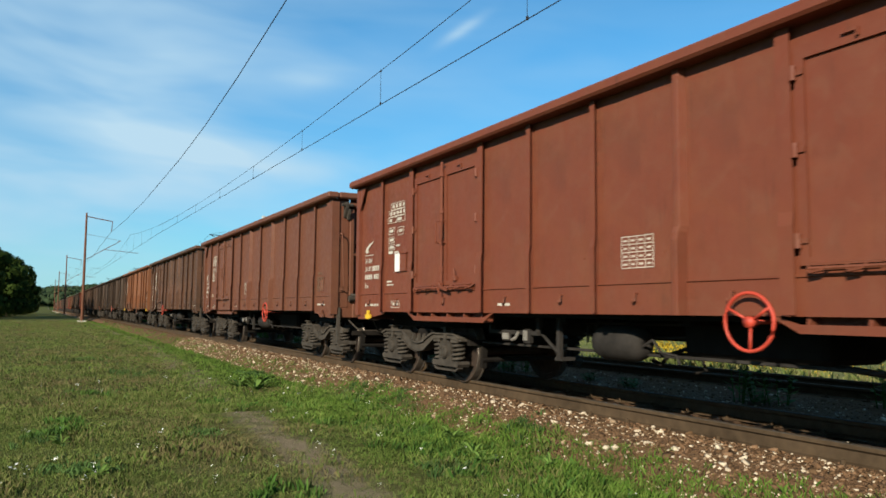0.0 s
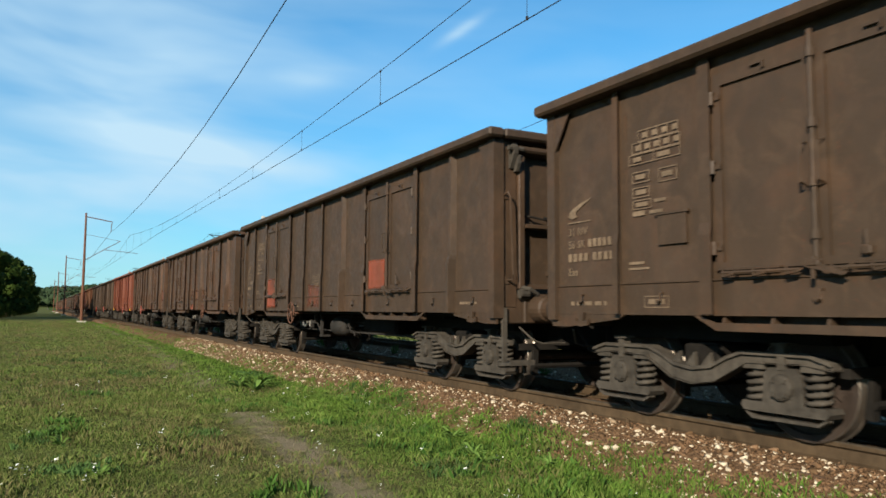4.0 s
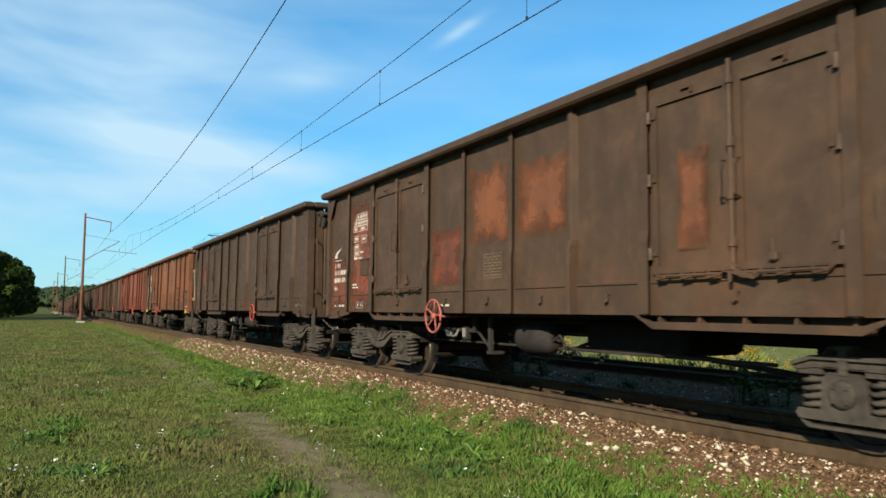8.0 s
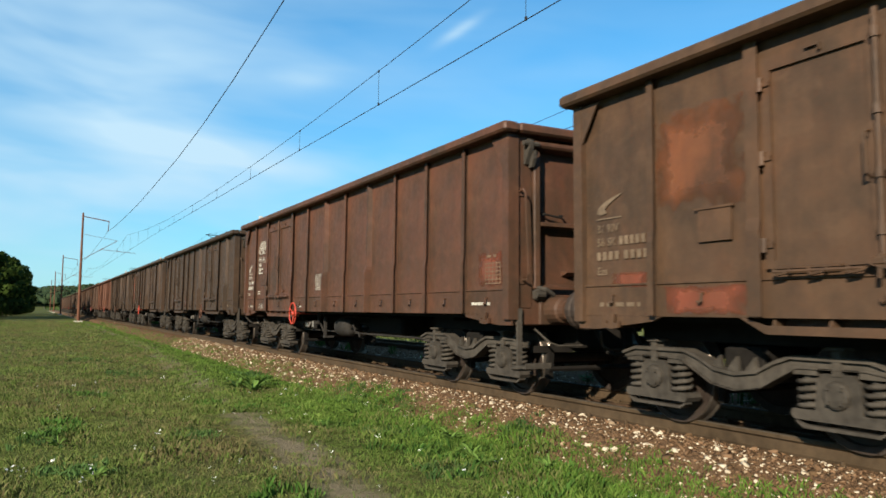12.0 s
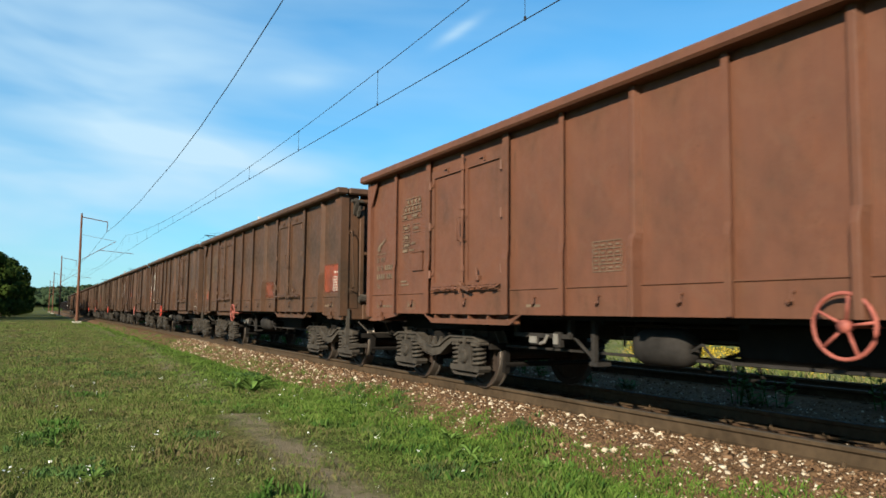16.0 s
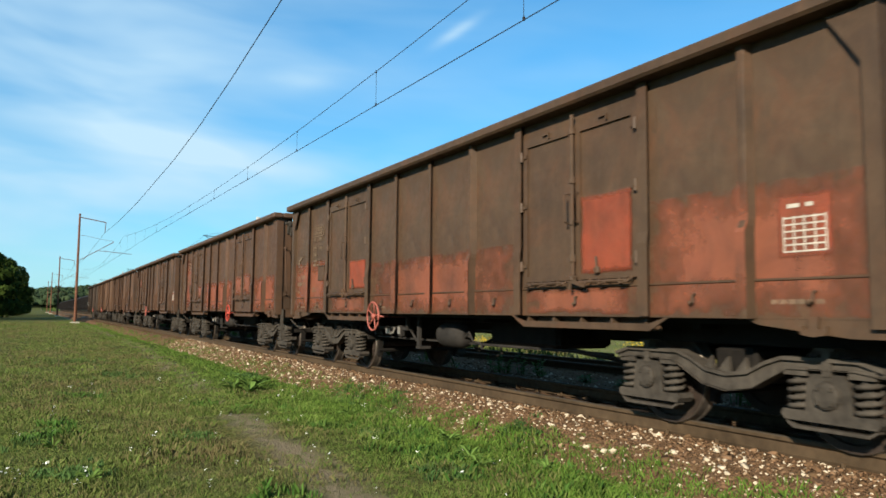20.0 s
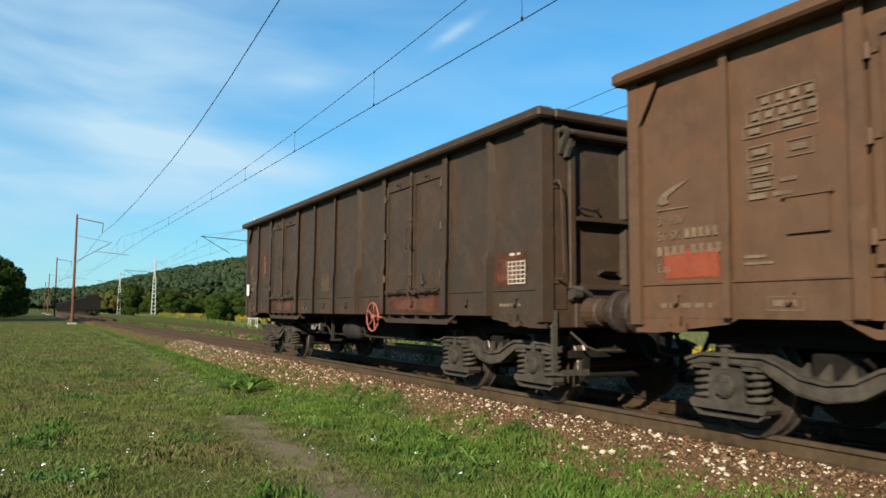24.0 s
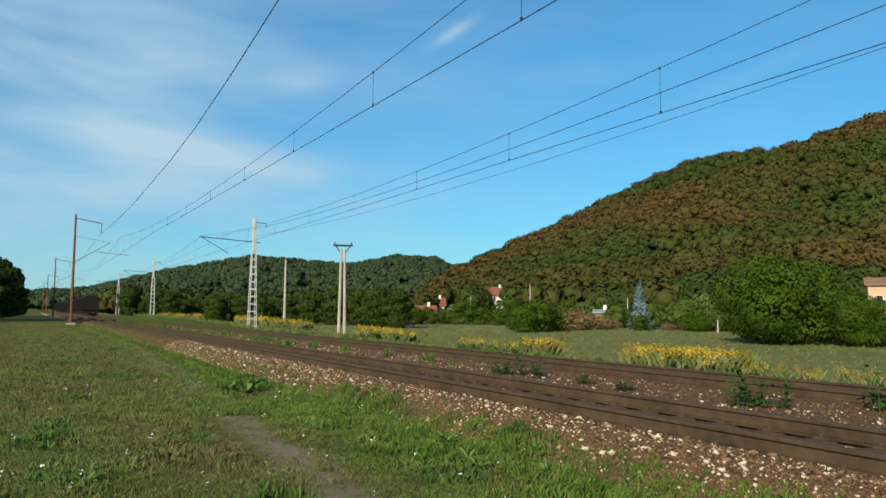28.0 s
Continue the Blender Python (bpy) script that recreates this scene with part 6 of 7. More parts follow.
# the dark clump at the end of the grass strip
for px, dist, s in ((-30, 92, 0.92), (-6, 104, 0.95), (-60, 84, 1.0), (18, 128, 0.80), (10, 138, 1.0), (30, 150, 0.75), (-90, 96, 1.1), (-16, 120, 1.1), (36, 165, 0.6)):
    x, y = at(px, dist)
    plant(oak, x, y, s * 1.25, px * 0.7)

bush = tree_master("bush", 3.4, 2.6, 21, M_LEAF, 3400, 0.14, "round green bush in the meadow", 0.0, "bush")
pale_bush = tree_master("bush", 3.6, 2.0, 33, M_LEAF_PALE, 2600, 0.15, "tall yellowish green shrub among gardens", 0.0, "bush")
dry = tree_master("bush", 2.6, 2.8, 25, M_THICKET, 2600, 0.13, "dry brownish thicket at the meadow's edge", 0.0, "bush")
bushes = [(945, 92, 1.10), (925, 90, 0.75), (970, 96, 0.85), (1130, 104, 0.55), (1105, 126, 0.8), (820, 150, 1.25), (790, 155, 0.8), (758, 148, 0.85), (742, 150, 0.7), (728, 146, 0.9),
          (850, 150, 0.9), (765, 160, 0.5), (905, 140, 1.3), (880, 145, 0.7), (375, 92, 0.35), (1225, 108, 0.75), (1238, 106, 0.55), (1005, 150, 1.3), (1070, 150, 1.2), (1160, 140, 1.1), (1290, 112, 1.1)]
for k, (px, dist, s) in enumerate(bushes):
    x, y = at(px, dist)
    if k == 0:
        first(bush, x, y, s, 0)
    else:
        plant(bush, x, y, s, k * 1.3)
for k, (px, dist, s) in enumerate([(1212, 116, 1.25), (1250, 118, 1.2), (1190, 122, 0.9), (1085, 124, 0.8), (1035, 140, 1.0), (985, 160, 1.4), (1145, 126, 0.9), (1272, 110, 0.9), (700, 152, 1.0)]):
    x, y = at(px, dist)
    if k == 0:
        first(pale_bush, x, y, s, 0)
    else:
        plant(pale_bush, x, y, s, k * 1.9)
for k, (px, dist, s) in enumerate([(1010, 104, 1.05), (1045, 108, 0.9), (985, 106, 0.8), (1075, 112, 0.7), (1180, 112, 0.40), (1215, 112, 0.38), (1240, 112, 0.36)]):
    x, y = at(px, dist)
    if k == 0:
        first(dry, x, y, s, 0)
    else:
        plant(dry, x, y, s, k * 1.7, 0.8)


def conifer(h, spread, material, label, seed):
    tree = new("conifer")
    tagged(tree, label, "tree")
    bm = bmesh.new()
    tube(bm, [(0, 0, -0.2), (0, 0, h)], [h * 0.022, h * 0.003], 7)
    part("trunk", bm, M_BARK, tree)
    r = np.random.default_rng(seed)
    P, N = [], []
    tiers = 26
    for k in range(tiers):
        z = h * (0.06 + 0.93 * k / tiers)
        rad = spread * (1 - k / (tiers + 0.3)) ** 0.9 * r.uniform(0.85, 1.1)
        m = int(110 * rad / spread) + 14
        a, q = r.uniform(0, 2 * math.pi, m), rad * r.uniform(0.25, 1.0, m) ** 0.6
        P.append(np.stack([q * np.cos(a), q * np.sin(a), z - 0.28 * q + r.normal(0, 0.05, m)], 1))
        N.append(np.stack([np.cos(a) * 0.7, np.sin(a) * 0.7, np.ones(m)], 1))
    N = np.concatenate(N)
    V, F, N = quad_cloud(np.concatenate(P), N / np.linalg.norm(N, axis=1)[:, None], 0.24, r)
    hung("crown", mesh_from("crown", V, F, N, material), tree)
    return tree


x, y = at(1131, 110)
spruce = conifer(7.5, 1.9, M_SPRUCE, "blue spruce with a pointed crown among gardens", 3)
spruce.matrix_basis = Matrix.Translation((x, y, land(x, y) - 0.2))
x, y = at(1206, 138)
fir = conifer(9.5, 1.6, M_LEAF, "slim green conifer among gardens", 5)
fir.matrix_basis = Matrix.Translation((x, y, land(x, y) - 0.2))


def forest_template(seed, count, size):
    """One crown: a lumpy body of a few lobes with leaf clumps on its skin."""
    r = np.random.default_rng(seed)
    lobes = [((0, 0, 0.55), (0.58, 0.58, 0.52))] + [((0.42 * math.cos(a), 0.42 * math.sin(a), 0.38 + 0.42 * r.random()), (0.36, 0.36, 0.32)) for a in r.uniform(0, 6.28, 5)]
    V, F, N = crown_cloud(lobes, count, size, seed, -0.25, 0.86, 0.22)
    Vs, Fs, Ns = [V], [F], [N]
    base = len(V)
    for k, (c, rad) in enumerate(lobes):
        bm = bmesh.new()
        bmesh.ops.create_icosphere(bm, subdivisions=1, radius=1.0)
        bm.verts.index_update()
        bv = np.array([v.co[:] for v in bm.verts]) * np.array(rad) * (0.80 + 0.10 * r.random((len(bm.verts), 1))) + np.array(c)
        bf = np.array([[v.index for v in f.verts] for f in bm.faces])
        bm.free()
        out_ = bv - np.array(c)
        Vs.append(bv)
        Fs.append(bf + base)
        Ns.append(out_ / np.linalg.norm(out_, axis=1)[:, None])
        base += len(bv)
    return np.concatenate(Vs), np.concatenate(Fs), np.concatenate(Ns)


CLEARINGS = [(32.9, 240, 1.5), (28.4, 200, 0.9), (27.4, 172, 1.3), (30.0, 212, 0.8)]   # open ground before the houses: bearing, distance, half width
NEAR_TREES = [forest_template(k, 210, 0.10) for k in range(5)]
places, scales = [], []
r2 = random.Random(12)
count = 0
while len(places) < 2900:
    count += 1
    az = 26.5 + 38.5 * ((count * 0.754877666 + r2.uniform(-0.02, 0.02)) % 1.0)
    dist = 150 + 380 * ((count * 0.569840291) % 1.0) ** 0.75
    if curve_at(NEAR_RIDGE, az) < 1.0:
        continue
    x, y = EYE.x + dist * math.sin(radians(az)), dist * math.cos(radians(az))
    if any(abs(az - a) < w and dist < d + 4 for a, d, w in CLEARINGS) or (dist < 185 and r2.random() < 0.55):
        continue
    s = r2.uniform(3.7, 8.3)
    places.append((x, y, land(x, y) + 0.1 * s))
    scales.append(s)
scatter("hill_forest", NEAR_TREES, places, scales, M_FOREST, "mixed green and rust-tinged woodland on a hillside", "forest", lean=0.15)
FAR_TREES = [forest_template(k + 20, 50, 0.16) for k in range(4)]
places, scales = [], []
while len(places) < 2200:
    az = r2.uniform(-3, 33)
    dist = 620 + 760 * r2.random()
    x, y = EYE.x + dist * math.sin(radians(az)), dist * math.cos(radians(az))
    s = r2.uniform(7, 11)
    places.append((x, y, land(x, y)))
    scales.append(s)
scatter("far_hill_forest", FAR_TREES, places, scales, M_FOREST_FAR, "green woodland on distant hills, haze mixed into its colour", "forest", lean=0.15)
places, scales = [], []
while len(places) < 480:                     # low wood behind the row of trees
    az = r2.uniform(1.5, 31)
    dist = r2.uniform(190, 330)
    x, y = EYE.x + dist * math.sin(radians(az)), dist * math.cos(radians(az))
    if x < 12 or any(abs(az - a) < w and dist < d + 4 for a, d, w in CLEARINGS):
        continue
    places.append((x, y, land(x, y)))
    scales.append(r2.uniform(4.5, 7.5))
scatter("wood", NEAR_TREES, places, scales, M_FOREST, "dark green wood beyond the meadow", "forest", lean=0.15)

# ---------------- grass, weeds and flowers ----------------


def grass_material(name, greens, straw, share, lush=None):
    n = Nodes(name, 0.8, 0.0, 0.06)
    base = n.mix(n.island(), greens[0], greens[1])
    dryness = n.math("ADD", n.noise(0.42, 3.0, 0.6), n.math("MULTIPLY", n.island(), 0.34))
    if lush:
        sep = n.t.nodes.new("ShaderNodeSeparateXYZ")
        n.put(sep.inputs["Vector"], n.place)
        near = n.span(n.math("ADD", sep.outputs["X"], n.math("MULTIPLY", n.noise(1.1, 3.0), 1.8)), -3.2, -1.5)
        base = n.mix(near, base, n.mix(n.island(), *lush))
        dryness = n.math("SUBTRACT", dryness, n.math("MULTIPLY", near, 0.14))
    blotch = n.mix(n.span(n.noise(2.4, 4.0, 0.65, None, 0.6), 0.35, 0.62), (0.66, 0.66, 0.66), (1.25, 1.25, 1.25))
    return n.done(n.mix(1.0, n.mix(n.span(dryness, 0.72 - share, 0.92 - share, 0.0, 0.9), base, straw), blotch, "MULTIPLY"))


M_GRASS = grass_material("grass_blades", ((0.056, 0.088, 0.016), (0.126, 0.154, 0.042)), (0.120, 0.092, 0.045), 0.10, ((0.042, 0.088, 0.011), (0.100, 0.150, 0.028)))
M_MEADOW = grass_material("meadow_grass", ((0.075, 0.104, 0.026), (0.125, 0.145, 0.046)), (0.185, 0.160, 0.072), 0.05)
M_WEED = grass_material("weed_leaves", ((0.028, 0.070, 0.012), (0.070, 0.130, 0.024)), (0.08, 0.10, 0.025), 0.0)
M_DOCK = grass_material("dock_leaves", ((0.075, 0.140, 0.026), (0.150, 0.215, 0.055)), (0.18, 0.18, 0.07), 0.0)
M_GOLD = plain("goldenrod_plume", (0.40, 0.27, 0.02), 0.8, 0.0, 8.0, 0.35)
M_FLOWER = plain("white_blossom", (0.70, 0.70, 0.62), 0.8, 0.0, 8.0, 0.1)


def tuft(seed, blades, height, spread, width):
    r = np.random.default_rng(seed)
    V, F = [], []
    for k in range(blades):
        a, b = r.uniform(0, 6.28), r.uniform(0, 6.28)
        p = np.array([spread * r.random() * math.cos(a), spread * r.random() * math.sin(a), -0.01])
        h = height * r.uniform(0.5, 1.15)
        out_ = np.array([math.cos(b), math.sin(b), 0]) * h * r.uniform(0.15, 0.75)
        side = np.array([-math.sin(b), math.cos(b), 0]) * width * r.uniform(0.7, 1.3)
        base = len(V)
        V += [p - side, p + side, p + out_ * 0.4 + np.array([0, 0, h * 0.7]) + side * 0.7, p + out_ + np.array([0, 0, h])]
        F += [(base, base + 1, base + 2), (base, base + 2, base + 3)]
    return np.array(V), np.array(F)


def in_view(x, y, margin=3.0):
    r, az = polar(x, y)
    return r > 2.2 and -4.5 - margin < az < 64 + margin


TUFTS = [tuft(k, 10, 0.058, 0.09, 0.0028) for k in range(7)]
LOW = [tuft(k + 50, 11, 0.062, 0.15, 0.0055) for k in range(5)]
places, scales = [], []
while len(places) < 23000:
    d = 2.3 + 11.5 * r2.random() ** 0.75
    az = radians(r2.uniform(-6, 66))
    x, y = EYE.x + d * math.sin(az), d * math.cos(az)
    if x > -1.36 + 0.008 * min(20, y - 5) - 0.3 * r2.random() - 0.12 * noise.noise((y * 0.8, 0.0, 2.0)) or y < 0.5:
        continue
    bare = max(0.0, 1.0 - abs(x + 4.05 - 0.05 * (y - 5) + 0.15 * noise.noise((x * 0.3, y * 0.35, 0))) / 0.50) * (1.0 if y < 13 else 0.6)
    if r2.random() < bare * 0.93:
        continue
    lush = smooth(-3.4, -2.2, x)
    thick = 0.5 + noise.noise((x * 1.1, y * 1.1, 5.0))
    places.append((x, y, max(land(x, y), bed_height(x) if x > -1.95 else -9)))
    scales.append(r2.uniform(0.45, 1.15) * (0.62 + 0.95 * thick ** 2 + 0.35 * lush + (0.6 if noise.noise((x * 2.3, y * 2.3, 9.0)) > 0.38 else 0.0)))
scatter("grass", TUFTS, places, scales, M_GRASS, "short green and straw-coloured grass blades", "grass", lean=0.2)
places, scales = [], []
while len(places) < 12000:
    d = 11 + 62 * r2.random() ** 1.4
    az = radians(r2.uniform(-6, 40))
    x, y = EYE.x + d * math.sin(az), d * math.cos(az)
    if x > -1.36 + 0.008 * min(20, y - 5) - 0.25 * r2.random():
        continue
    places.append((x, y, max(land(x, y), bed_height(x) if x > -1.95 else -9)))
    scales.append(r2.uniform(0.7, 1.3) * (0.8 + 0.014 * d))
scatter("grass_strip", LOW, places, scales, M_GRASS, "mown green grass strip along the railway", "grass", lean=0.2)
TALL = [tuft(k + 80, 12, 0.55, 0.30, 0.012) for k in range(5)]
places, scales = [], []
while len(places) < 12000:
    x = TRACK2 + 1.9 + 60 * r2.random() ** 1.5
    y = r2.uniform(2, 110)
    if not in_view(x, y):
        continue
    r, az = polar(x, y)
    low = 0.26 if x > TRACK2 + 4 else 0.5
    places.append((x, y, land(x, y)))
    scales.append(r2.uniform(0.5, 1.1) * low * (1 + 0.006 * r))
scatter("meadow", TALL, places, scales, M_MEADOW, "pale green hay meadow beyond the tracks", "meadow", lean=0.2)
places, scales = [], []
while len(places) < 480:                     # rough grass between and beside the tracks
    y = r2.uniform(14, 95)
    x = r2.choice((r2.uniform(1.75, 2.55), r2.uniform(TRACK2 + 1.5, TRACK2 + 2.4)))
    if x < 3 and y < 24 and r2.random() < 0.8:
        continue
    places.append((x, y, bed_height(x)))
    scales.append(r2.uniform(0.25, 0.6))
scatter("track_grass", TALL, places, scales, M_WEED, "tufts of grass between the tracks", "grass", lean=0.2)

# goldenrod patches


def goldenrod(name, cx, cy, rx, ry, count, tall):
    P, S = [], []
    for k in range(count):
        a, q = r2.uniform(0, 6.28), r2.random() ** 0.5
        x, y = cx + rx * q * math.cos(a), cy + ry * q * math.sin(a)
        P.append((x, y, land(x, y)))
        S.append(tall * r2.uniform(0.65, 1.1))
    stand_ob = new(name)
    tagged(stand_ob, "patch of flowering yellow goldenrod at the meadow's edge", "flowers", "goldenrod patches")
    stems = [tuft(k + 120, 14, 0.85, 0.12, 0.009) for k in range(3)]
    scatter("foliage", stems, P, S, M_MEADOW, "", "", stand_ob, lean=0.15)
    plumes = []
    for k in range(4):
        r = np.random.default_rng(k + 300)
        m = 30
        pts = np.stack([r.normal(0, 0.14, m), r.normal(0, 0.14, m), 0.82 + r.normal(0, 0.16, m)], 1)
        plumes.append(quad_cloud(pts, np.tile([-0.5, -0.4, 0.75], (m, 1)), 0.05, r))
    scatter("blossom", plumes, P, S, M_GOLD, "", "", stand_ob, lean=0.2)


goldenrod("goldenrod", 14.0, 19.0, 1.9, 2.4, 260, 0.78)
goldenrod("goldenrod", 13.8, 13.4, 1.6, 3.0, 40, 0.5)
goldenrod("goldenrod", 15.6, 29.5, 1.0, 1.1, 90, 0.8)
goldenrod("goldenrod", 14.8, 33.0, 1.4, 2.2, 60, 0.65)
goldenrod("goldenrod", 15.5, 48.0, 1.8, 3.4, 240, 0.8)
goldenrod("goldenrod", 15.5, 76.0, 2.4, 12.0, 280, 0.9)
goldenrod("goldenrod", 13.4, 116.0, 2.4, 18.0, 260, 1.0)


def tall_weed(x, y, h, seed):
    weed = new("weed")
    tagged(weed, "tall leafy green weed on the ballast", "weed", "weeds between the tracks")
    weed.matrix_basis = Matrix.Translation((x, y, bed_height(x)))
    r = random.Random(seed)
    green = bmesh.new()
    for k in range(r.randint(4, 6)):
        bm = bmesh.new()
        a, q = r.uniform(0, 6.28), r.uniform(0.02, 0.16)
        top = Vector((q * 2.0 * math.cos(a), q * 2.0 * math.sin(a), h * r.uniform(0.65, 1.0)))
        foot = Vector((q * math.cos(a), q * math.sin(a), -0.03))
        tube(bm, [foot, foot.lerp(top, 0.5), top], [0.008, 0.006, 0.003], 4)
        for j in range(16):
            p = foot.lerp(top, 0.12 + 0.86 * j / 16)
            b = j * 2.4 + r.uniform(-0.4, 0.4)
            d = Vector((math.cos(b), math.sin(b), r.uniform(-0.2, 0.5)))
            side = d.cross(Vector((0, 0, 1))).normalized() * 0.030
            L = 0.15 * (1.15 - 0.6 * j / 16)
            green.faces.new([green.verts.new(c) for c in (p, p + d * L * 0.5 + side, p + d * L, p + d * L * 0.5 - side)])
        part("stem", bm, M_WEED, weed)
    tagged(part("leaves", green, M_WEED, weed), kind="stuff")


for k, (x, y, h) in enumerate([(2.15, 7.1, 0.62), (2.45, 6.65, 0.60), (2.95, 5.55, 0.75), (2.3, 12.4, 0.45), (2.2, 13.2, 0.5), (2.35, 11.8, 0.35), (2.1, 12.8, 0.3), (2.2, 9.3, 0.2), (2.4, 10.4, 0.18), (3.05, 5.3, 0.6), (2.3, 6.9, 0.4)]):
    tall_weed(x, y, h, k)


def dock(x, y, size, seed):
    plant_ob = new("dock_plant")
    tagged(plant_ob, "rosette of broad green dock leaves in the grass", "weed", "broad-leaved weeds")
    plant_ob.matrix_basis = Matrix.Translation((x, y, land(x, y)))
    r = random.Random(seed)
    for k in range(r.randint(14, 20)):
        bm = bmesh.new()
        a = r.uniform(0, 6.28)
        d, s = Vector((math.cos(a), math.sin(a), 0)), Vector((-math.sin(a), math.cos(a), 0))
        L, w, lift = size * r.uniform(0.6, 1.1), size * r.uniform(0.05, 0.11), r.uniform(0.6, 1.6)
        prev = None
        for j in range(5):
            u = j / 4
            c = d * L * u * 0.8 + Vector((0, 0, L * lift * (u - 0.55 * u * u)))
            ww = w * (0.25 + 1.5 * u * (1.1 - u) * 1.6)
            pair = (bm.verts.new(c - s * ww), bm.verts.new(c + Vector((0, 0, -0.012))), bm.verts.new(c + s * ww))
            if prev:
                bm.faces.new((prev[0], prev[1], pair[1], pair[0]))
                bm.faces.new((prev[1], prev[2], pair[2], pair[1]))
            prev = pair
        part("leaf", bm, M_DOCK, plant_ob)


for k, (x, y, s) in enumerate([(-2.95, 13.2, 0.42), (-2.75, 13.8, 0.36), (-3.15, 13.5, 0.34), (-2.58, 6.1, 0.20), (-2.45, 6.5, 0.18), (-2.15, 5.6, 0.18), (-1.75, 9.2, 0.24), (-1.95, 9.5, 0.2), (-1.65, 8.8, 0.2), (-1.7, 11.0, 0.24),
                             (-5.85, 7.1, 0.16), (-1.45, 4.75, 0.13), (-2.4, 9.9, 0.2), (-2.2, 7.4, 0.2), (-6.1, 9.0, 0.15)]):
    dock(x, y, s, k)

places, scales = [], []
heart = (0.0, 0.0)
for k in range(1300):                        # leafy clumps, thickest beside the ballast
    if k % 13 == 0:
        d, az = 2.6 + 13 * r2.random(), radians(r2.uniform(-5, 56))
        heart = (EYE.x + d * math.sin(az), d * math.cos(az))
    x, y = heart[0] + r2.gauss(0, 0.13), heart[1] + r2.gauss(0, 0.17)
    if x > -1.75 or y < 0.8 or (x < -3.2 and (k // 13) % 3):
        continue
    places.append((x, y, land(x, y)))
    scales.append(r2.uniform(0.7, 1.5))
scatter("leafy_weeds", [tuft(k + 400, 12, 0.075, 0.07, 0.009) for k in range(5)], places, scales, M_WEED, "low leafy clumps of fresh green weeds in grass", "weed", lean=0.3)

M_CLUMP = grass_material("bluish_clumps", ((0.030, 0.064, 0.016), (0.062, 0.110, 0.032)), (0.08, 0.09, 0.03), 0.0)
places, scales = [], []
for cx, cy, spread, count in ((-4.65, 8.9, 0.22, 60), (-4.5, 17.8, 0.5, 80), (-6.0, 7.4, 0.3, 50), (-6.25, 9.5, 0.4, 50), (-1.75, 11.6, 0.4, 90), (-1.8, 10.1, 0.35, 70), (-5.6, 13.5, 0.5, 50), (-2.6, 8.3, 0.3, 50),
                              (-1.55, 6.9, 0.2, 50), (-2.2, 16.5, 0.5, 70), (-3.0, 6.1, 0.2, 40), (-5.3, 22.0, 0.9, 90)):
    for k in range(int(count * 0.7)):         # dense bluish herbs, clump by clump
        x, y = cx + r2.gauss(0, spread * 0.5), cy + r2.gauss(0, spread * 0.8)
        places.append((x, y, max(land(x, y), bed_height(x) if x > -1.95 else -9)))
        scales.append(r2.uniform(0.7, 1.5))
scatter("herb_clumps", [tuft(k + 500, 16, 0.062, 0.07, 0.0055) for k in range(4)], places, scales, M_CLUMP, "dense bluish green herb clumps in the grass", "weed", lean=0.3)

CLOVER = []
for k in range(3):
    r = np.random.default_rng(k + 700)
    m = 6
    CLOVER.append(quad_cloud(r.normal(0, 0.012, (m, 3)) + np.array([0, 0, 0.09]), np.tile([0, 0, 1.0], (m, 1)), 0.010, r))
places = []
for k in range(150):
    d = 2.8 + 14 * r2.random() ** 1.2
    az = radians(r2.uniform(-4, 50))
    x, y = EYE.x + d * math.sin(az), d * math.cos(az)
    if x < -1.9:
        places.append((x, y, land(x, y)))
scatter("clover_flowers", CLOVER, places, [r2.uniform(0.8, 1.5) for _ in places], M_FLOWER, "small white flowers scattered in the grass", "flowers", lean=0.2)

# ---------------- poles, houses and the train that stands far off ----------------
concrete_pole(*at(505, 74), 6.6)
for px, dist, h in ((938, 118, 6.8), (893, 150, 5.6), (833, 150, 5.5), (1110, 130, 5.0), (1268, 100, 1.6)):
    concrete_pole(*at(px, dist), h, 0.13)
twin = new("twin_pole")
tagged(twin, "pair of leaning concrete poles with a steel crossarm", "utility pole")
tx, ty = at(606, 61)
twin.matrix_basis = Matrix.Translation((tx, ty, land(tx, ty))) @ Matrix.Rotation(-0.3, 4, "Z")
for s in (-1, 1):
    bm = bmesh.new()
    tube(bm, [(s * 0.24, 0, -0.3), (s * 0.14, 0, 6.9)], [0.14, 0.09], 10)
    part("pole", bm, M_CONCRETE, twin)
    bm = bmesh.new()
    tube(bm, [(s * 0.12, 0, 6.5), (s * 0.60, 0, 7.2)], 0.05, 6)
    part("strut", bm, M_WIRE, twin)
    bm = bmesh.new()
    tube(bm, [(s * 0.68, 0, 7.25), (s * 0.68, 0, 7.5)], 0.06, 6)
    part("insulator", bm, M_INSUL, twin)
bm = bmesh.new()
box(bm, -0.80, 0.80, -0.08, 0.08, 7.14, 7.28)
part("crossarm", bm, M_WIRE, twin)

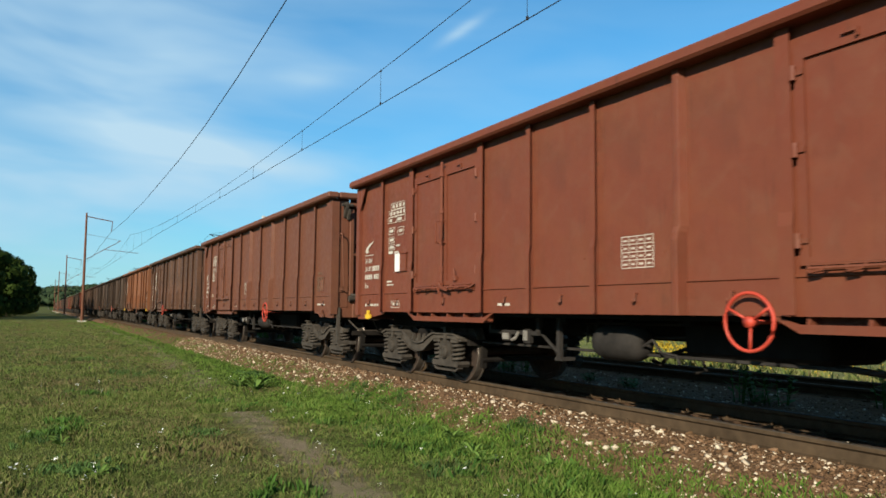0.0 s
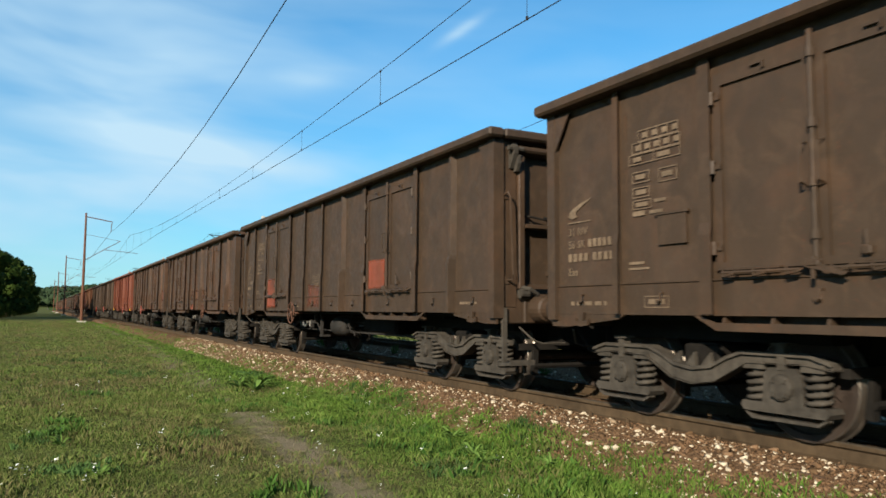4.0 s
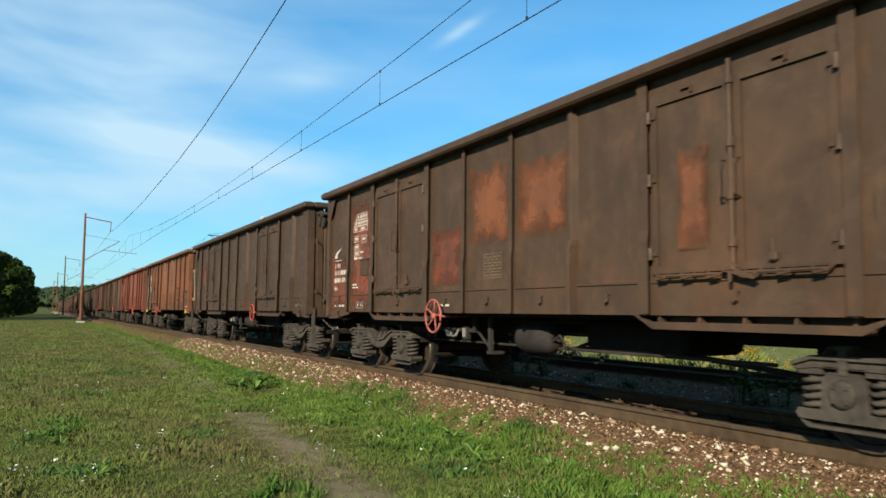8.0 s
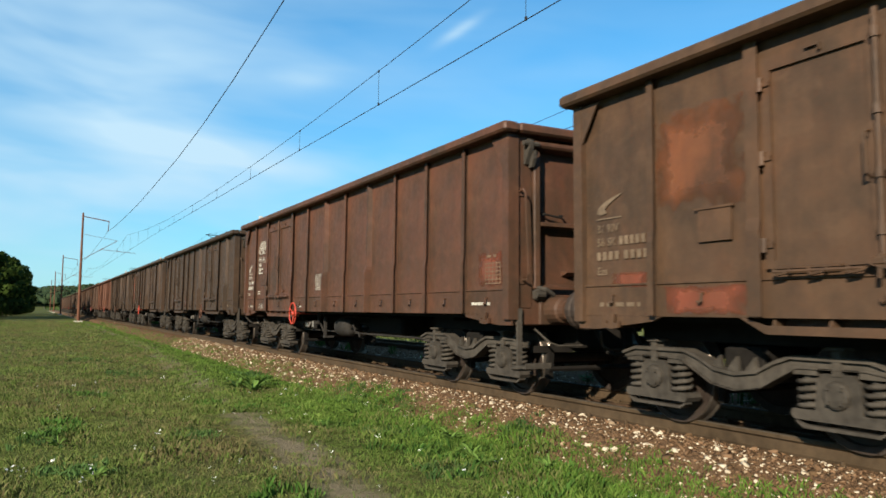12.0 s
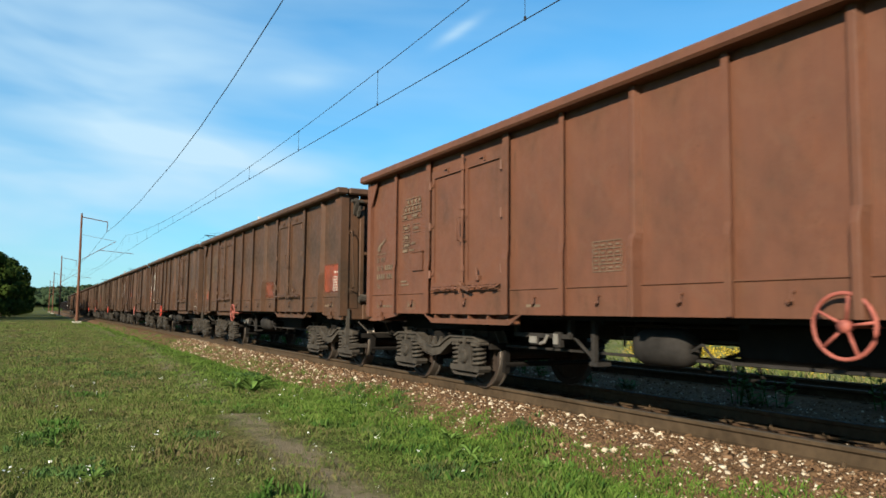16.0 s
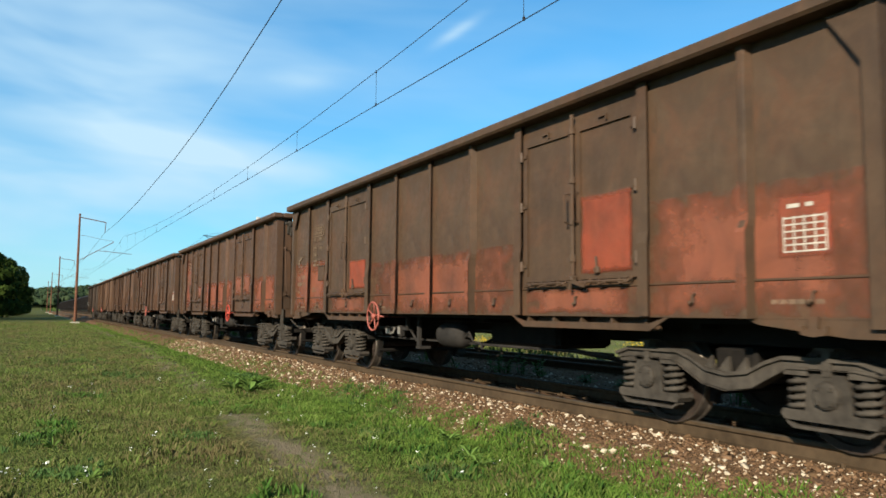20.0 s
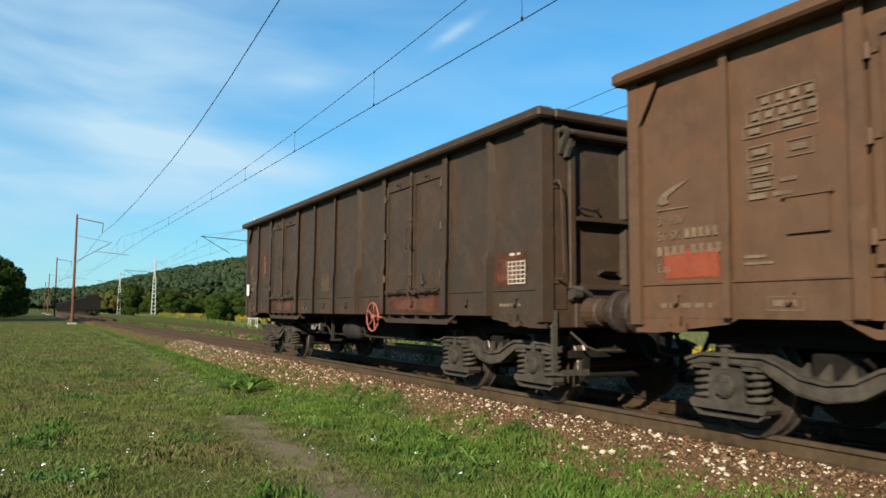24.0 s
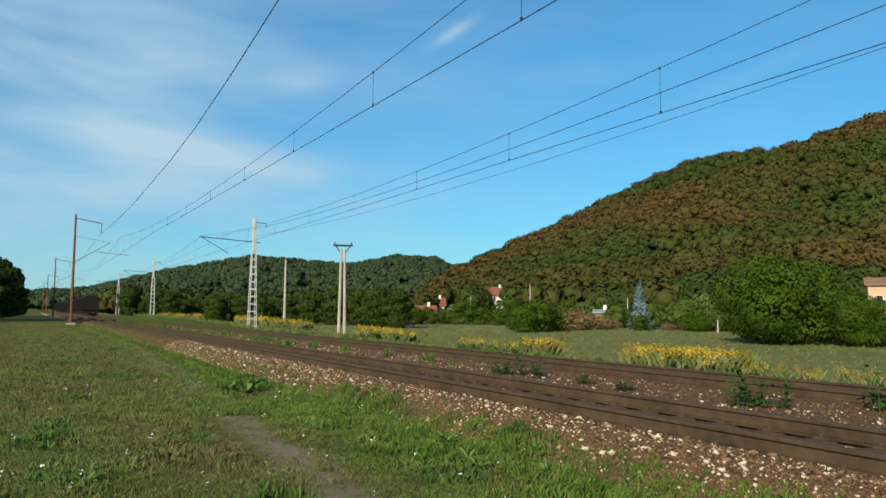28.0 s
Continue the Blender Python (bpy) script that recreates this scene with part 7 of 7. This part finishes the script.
M_ROOF = plain("red_roof_tiles", (0.20, 0.075, 0.046), 0.85, 0.0, 6.0, 0.3, 0.4)
M_PLASTER = plain("white_plaster", (0.55, 0.53, 0.47), 0.9, 0.0, 3.0, 0.12)
M_PEACH = plain("peach_plaster", (0.48, 0.31, 0.19), 0.9, 0.0, 3.0, 0.12)
M_PANE = plain("dark_window_pane", (0.02, 0.025, 0.03), 0.15, 0.0, 3.0, 0.1)
M_EAVES = plain("brown_flat_roof", (0.20, 0.12, 0.07), 0.85, 0.0, 4.0, 0.2)
M_TIN = plain("grey_tin_roof", (0.24, 0.25, 0.25), 0.5, 0.3, 3.0, 0.2)


def house(px, dist, w, d, h, turn, wall, roof, label, lift=0.0, pitch=0.45):
    x, y = at(px, dist)
    ob = new("house")
    tagged(ob, label, "house", "houses on the slope")
    ob.matrix_basis = Matrix.Translation((x, y, land(x, y) + lift)) @ Matrix.Rotation(turn, 4, "Z")
    bm = bmesh.new()
    rise = d * 0.5 * pitch * 1.6
    slab(bm, [(-d / 2, -6.0), (d / 2, -6.0), (d / 2, h), (0, h + rise), (-d / 2, h)], "x", -w / 2, w / 2)
    part("wall", bm, wall, ob)
    bm = bmesh.new()
    o = 0.45
    for s in (-1, 1):
        slab(bm, [(0, h + rise + 0.16), (s * (d / 2 + o), h - o * rise * 2 / d + 0.16), (s * (d / 2 + o), h - o * rise * 2 / d), (0, h + rise)], "x", -w / 2 - o, w / 2 + o)
    part("roof", bm, roof, ob)
    bm = bmesh.new()
    box(bm, w * 0.2, w * 0.2 + 0.6, -0.3, 0.3, h + rise * 0.5, h + rise + 0.9)
    part("chimney", bm, M_PLASTER, ob)
    floors = int(h // 1.7) and max(1, int(h // 2.6))
    for fl in range(floors):
        for k in range(max(2, int(w // 2.4))):
            u = -w / 2 + (k + 0.5) * w / max(2, int(w // 2.4))
            bm = bmesh.new()
            z = 0.9 + fl * 2.7
            box(bm, u - 0.5, u + 0.5, -d / 2 - 0.06, -d / 2 + 0.02, z, z + 1.25)
            frame_ob = part("window", bm, M_PLASTER, ob)
            bm = bmesh.new()
            box(bm, u - 0.42, u + 0.42, -d / 2 - 0.075, -d / 2 - 0.062, z + 0.08, z + 1.17)
            part("pane", bm, M_PANE, frame_ob)
    return ob


house(876, 230, 6.0, 6.5, 3.6, -0.7, M_PLASTER, M_ROOF, "white plastered house with a red tiled roof among trees", 0.7)
house(770, 198, 5.0, 5.0, 3.0, -0.5, M_PLASTER, M_ROOF, "white house with a red roof behind hedges", 0.9)
house(748, 170, 5.6, 4.4, 1.8, -0.4, M_PLASTER, M_ROOF, "low white house with a long red roof", 0.4)
house(798, 210, 5.0, 5.0, 2.4, -0.5, M_PLASTER, M_TIN, "small white house with a pale roof", 1.0)
house(1592, 122, 8.0, 6.0, 3.6, -1.0, M_PEACH, M_EAVES, "peach plastered house half hidden by trees", 3.0, 0.2)
house(1063, 136, 2.0, 1.8, 1.1, -0.8, M_EAVES, M_TIN, "small garden shed with a tin roof", 1.5, 0.25)

# near black: the shade these far wagons stand in is put into their colour
M_HULK = plain("shade_black_wagon", (0.012, 0.010, 0.009), 0.85, 0.0, 3.0, 0.4)
for k in range(14):
    hulk = new("covered_wagon")
    tagged(hulk, "covered wagon standing on the second track, its shade painted in black", "railway wagon", "wagons standing far off")
    hulk.matrix_basis = Matrix.Translation((TRACK2, 170 + 15.0 * k, 0))
    bm = bmesh.new()
    slab(bm, [(-1.42, 1.1), (1.42, 1.1), (1.42, 3.5), (1.0, 3.95), (0, 4.15), (-1.0, 3.95), (-1.42, 3.5)], "y", -6.6, 6.6)
    part("body", bm, M_HULK, hulk)
    for j in range(9):
        bm = bmesh.new()
        box(bm, -1.52, -1.42, -6.4 + 1.6 * j - 0.05, -6.4 + 1.6 * j + 0.05, 1.1, 3.5)
        part("side_post", bm, M_HULK, hulk)
    bm = bmesh.new()
    box(bm, -1.2, 1.2, -6.4, 6.4, 0.75, 1.1)
    part("underframe", bm, M_UNDER, hulk)
    for s in (-5.2, -3.4, 3.4, 5.2):
        hung("wheelset", WHEELSET, hulk, at=(0, s, 0.46))


# ---------------- movement ----------------
def motions():
    times = [0.0, 2.0, 4.0, 6.0, 8.0, 10.0, 12.0, 14.0, 16.0, 18.0, 20.0, 22.0, 24.0, 26.0, 28.0]
    for k, entry in enumerate(wagons):
        start = middle(k)
        walk(entry[0], [(t, pose(0, start - travelled(t), 0)) for t in times])
    shared = {}
    for entry in wagons:
        for ob in entry[0].children_recursive:
            if "axle" in ob:
                s = ob["axle"]
                if s not in shared:
                    rows = [(k / FPS, Matrix.Translation((0, s, 0.46)) @ Matrix.Rotation(travelled(k / FPS) / 0.46, 4, "X")) for k in range(28 * FPS + 1)]
                    walk(ob, rows)
                    shared[s] = ob
                else:
                    keyed = shared[s].animation_data
                    ob.rotation_mode = "QUATERNION"
                    ob.animation_data_create()
                    ob.animation_data.action = keyed.action
                    ob.animation_data.action_slot = keyed.action_slot


motions()
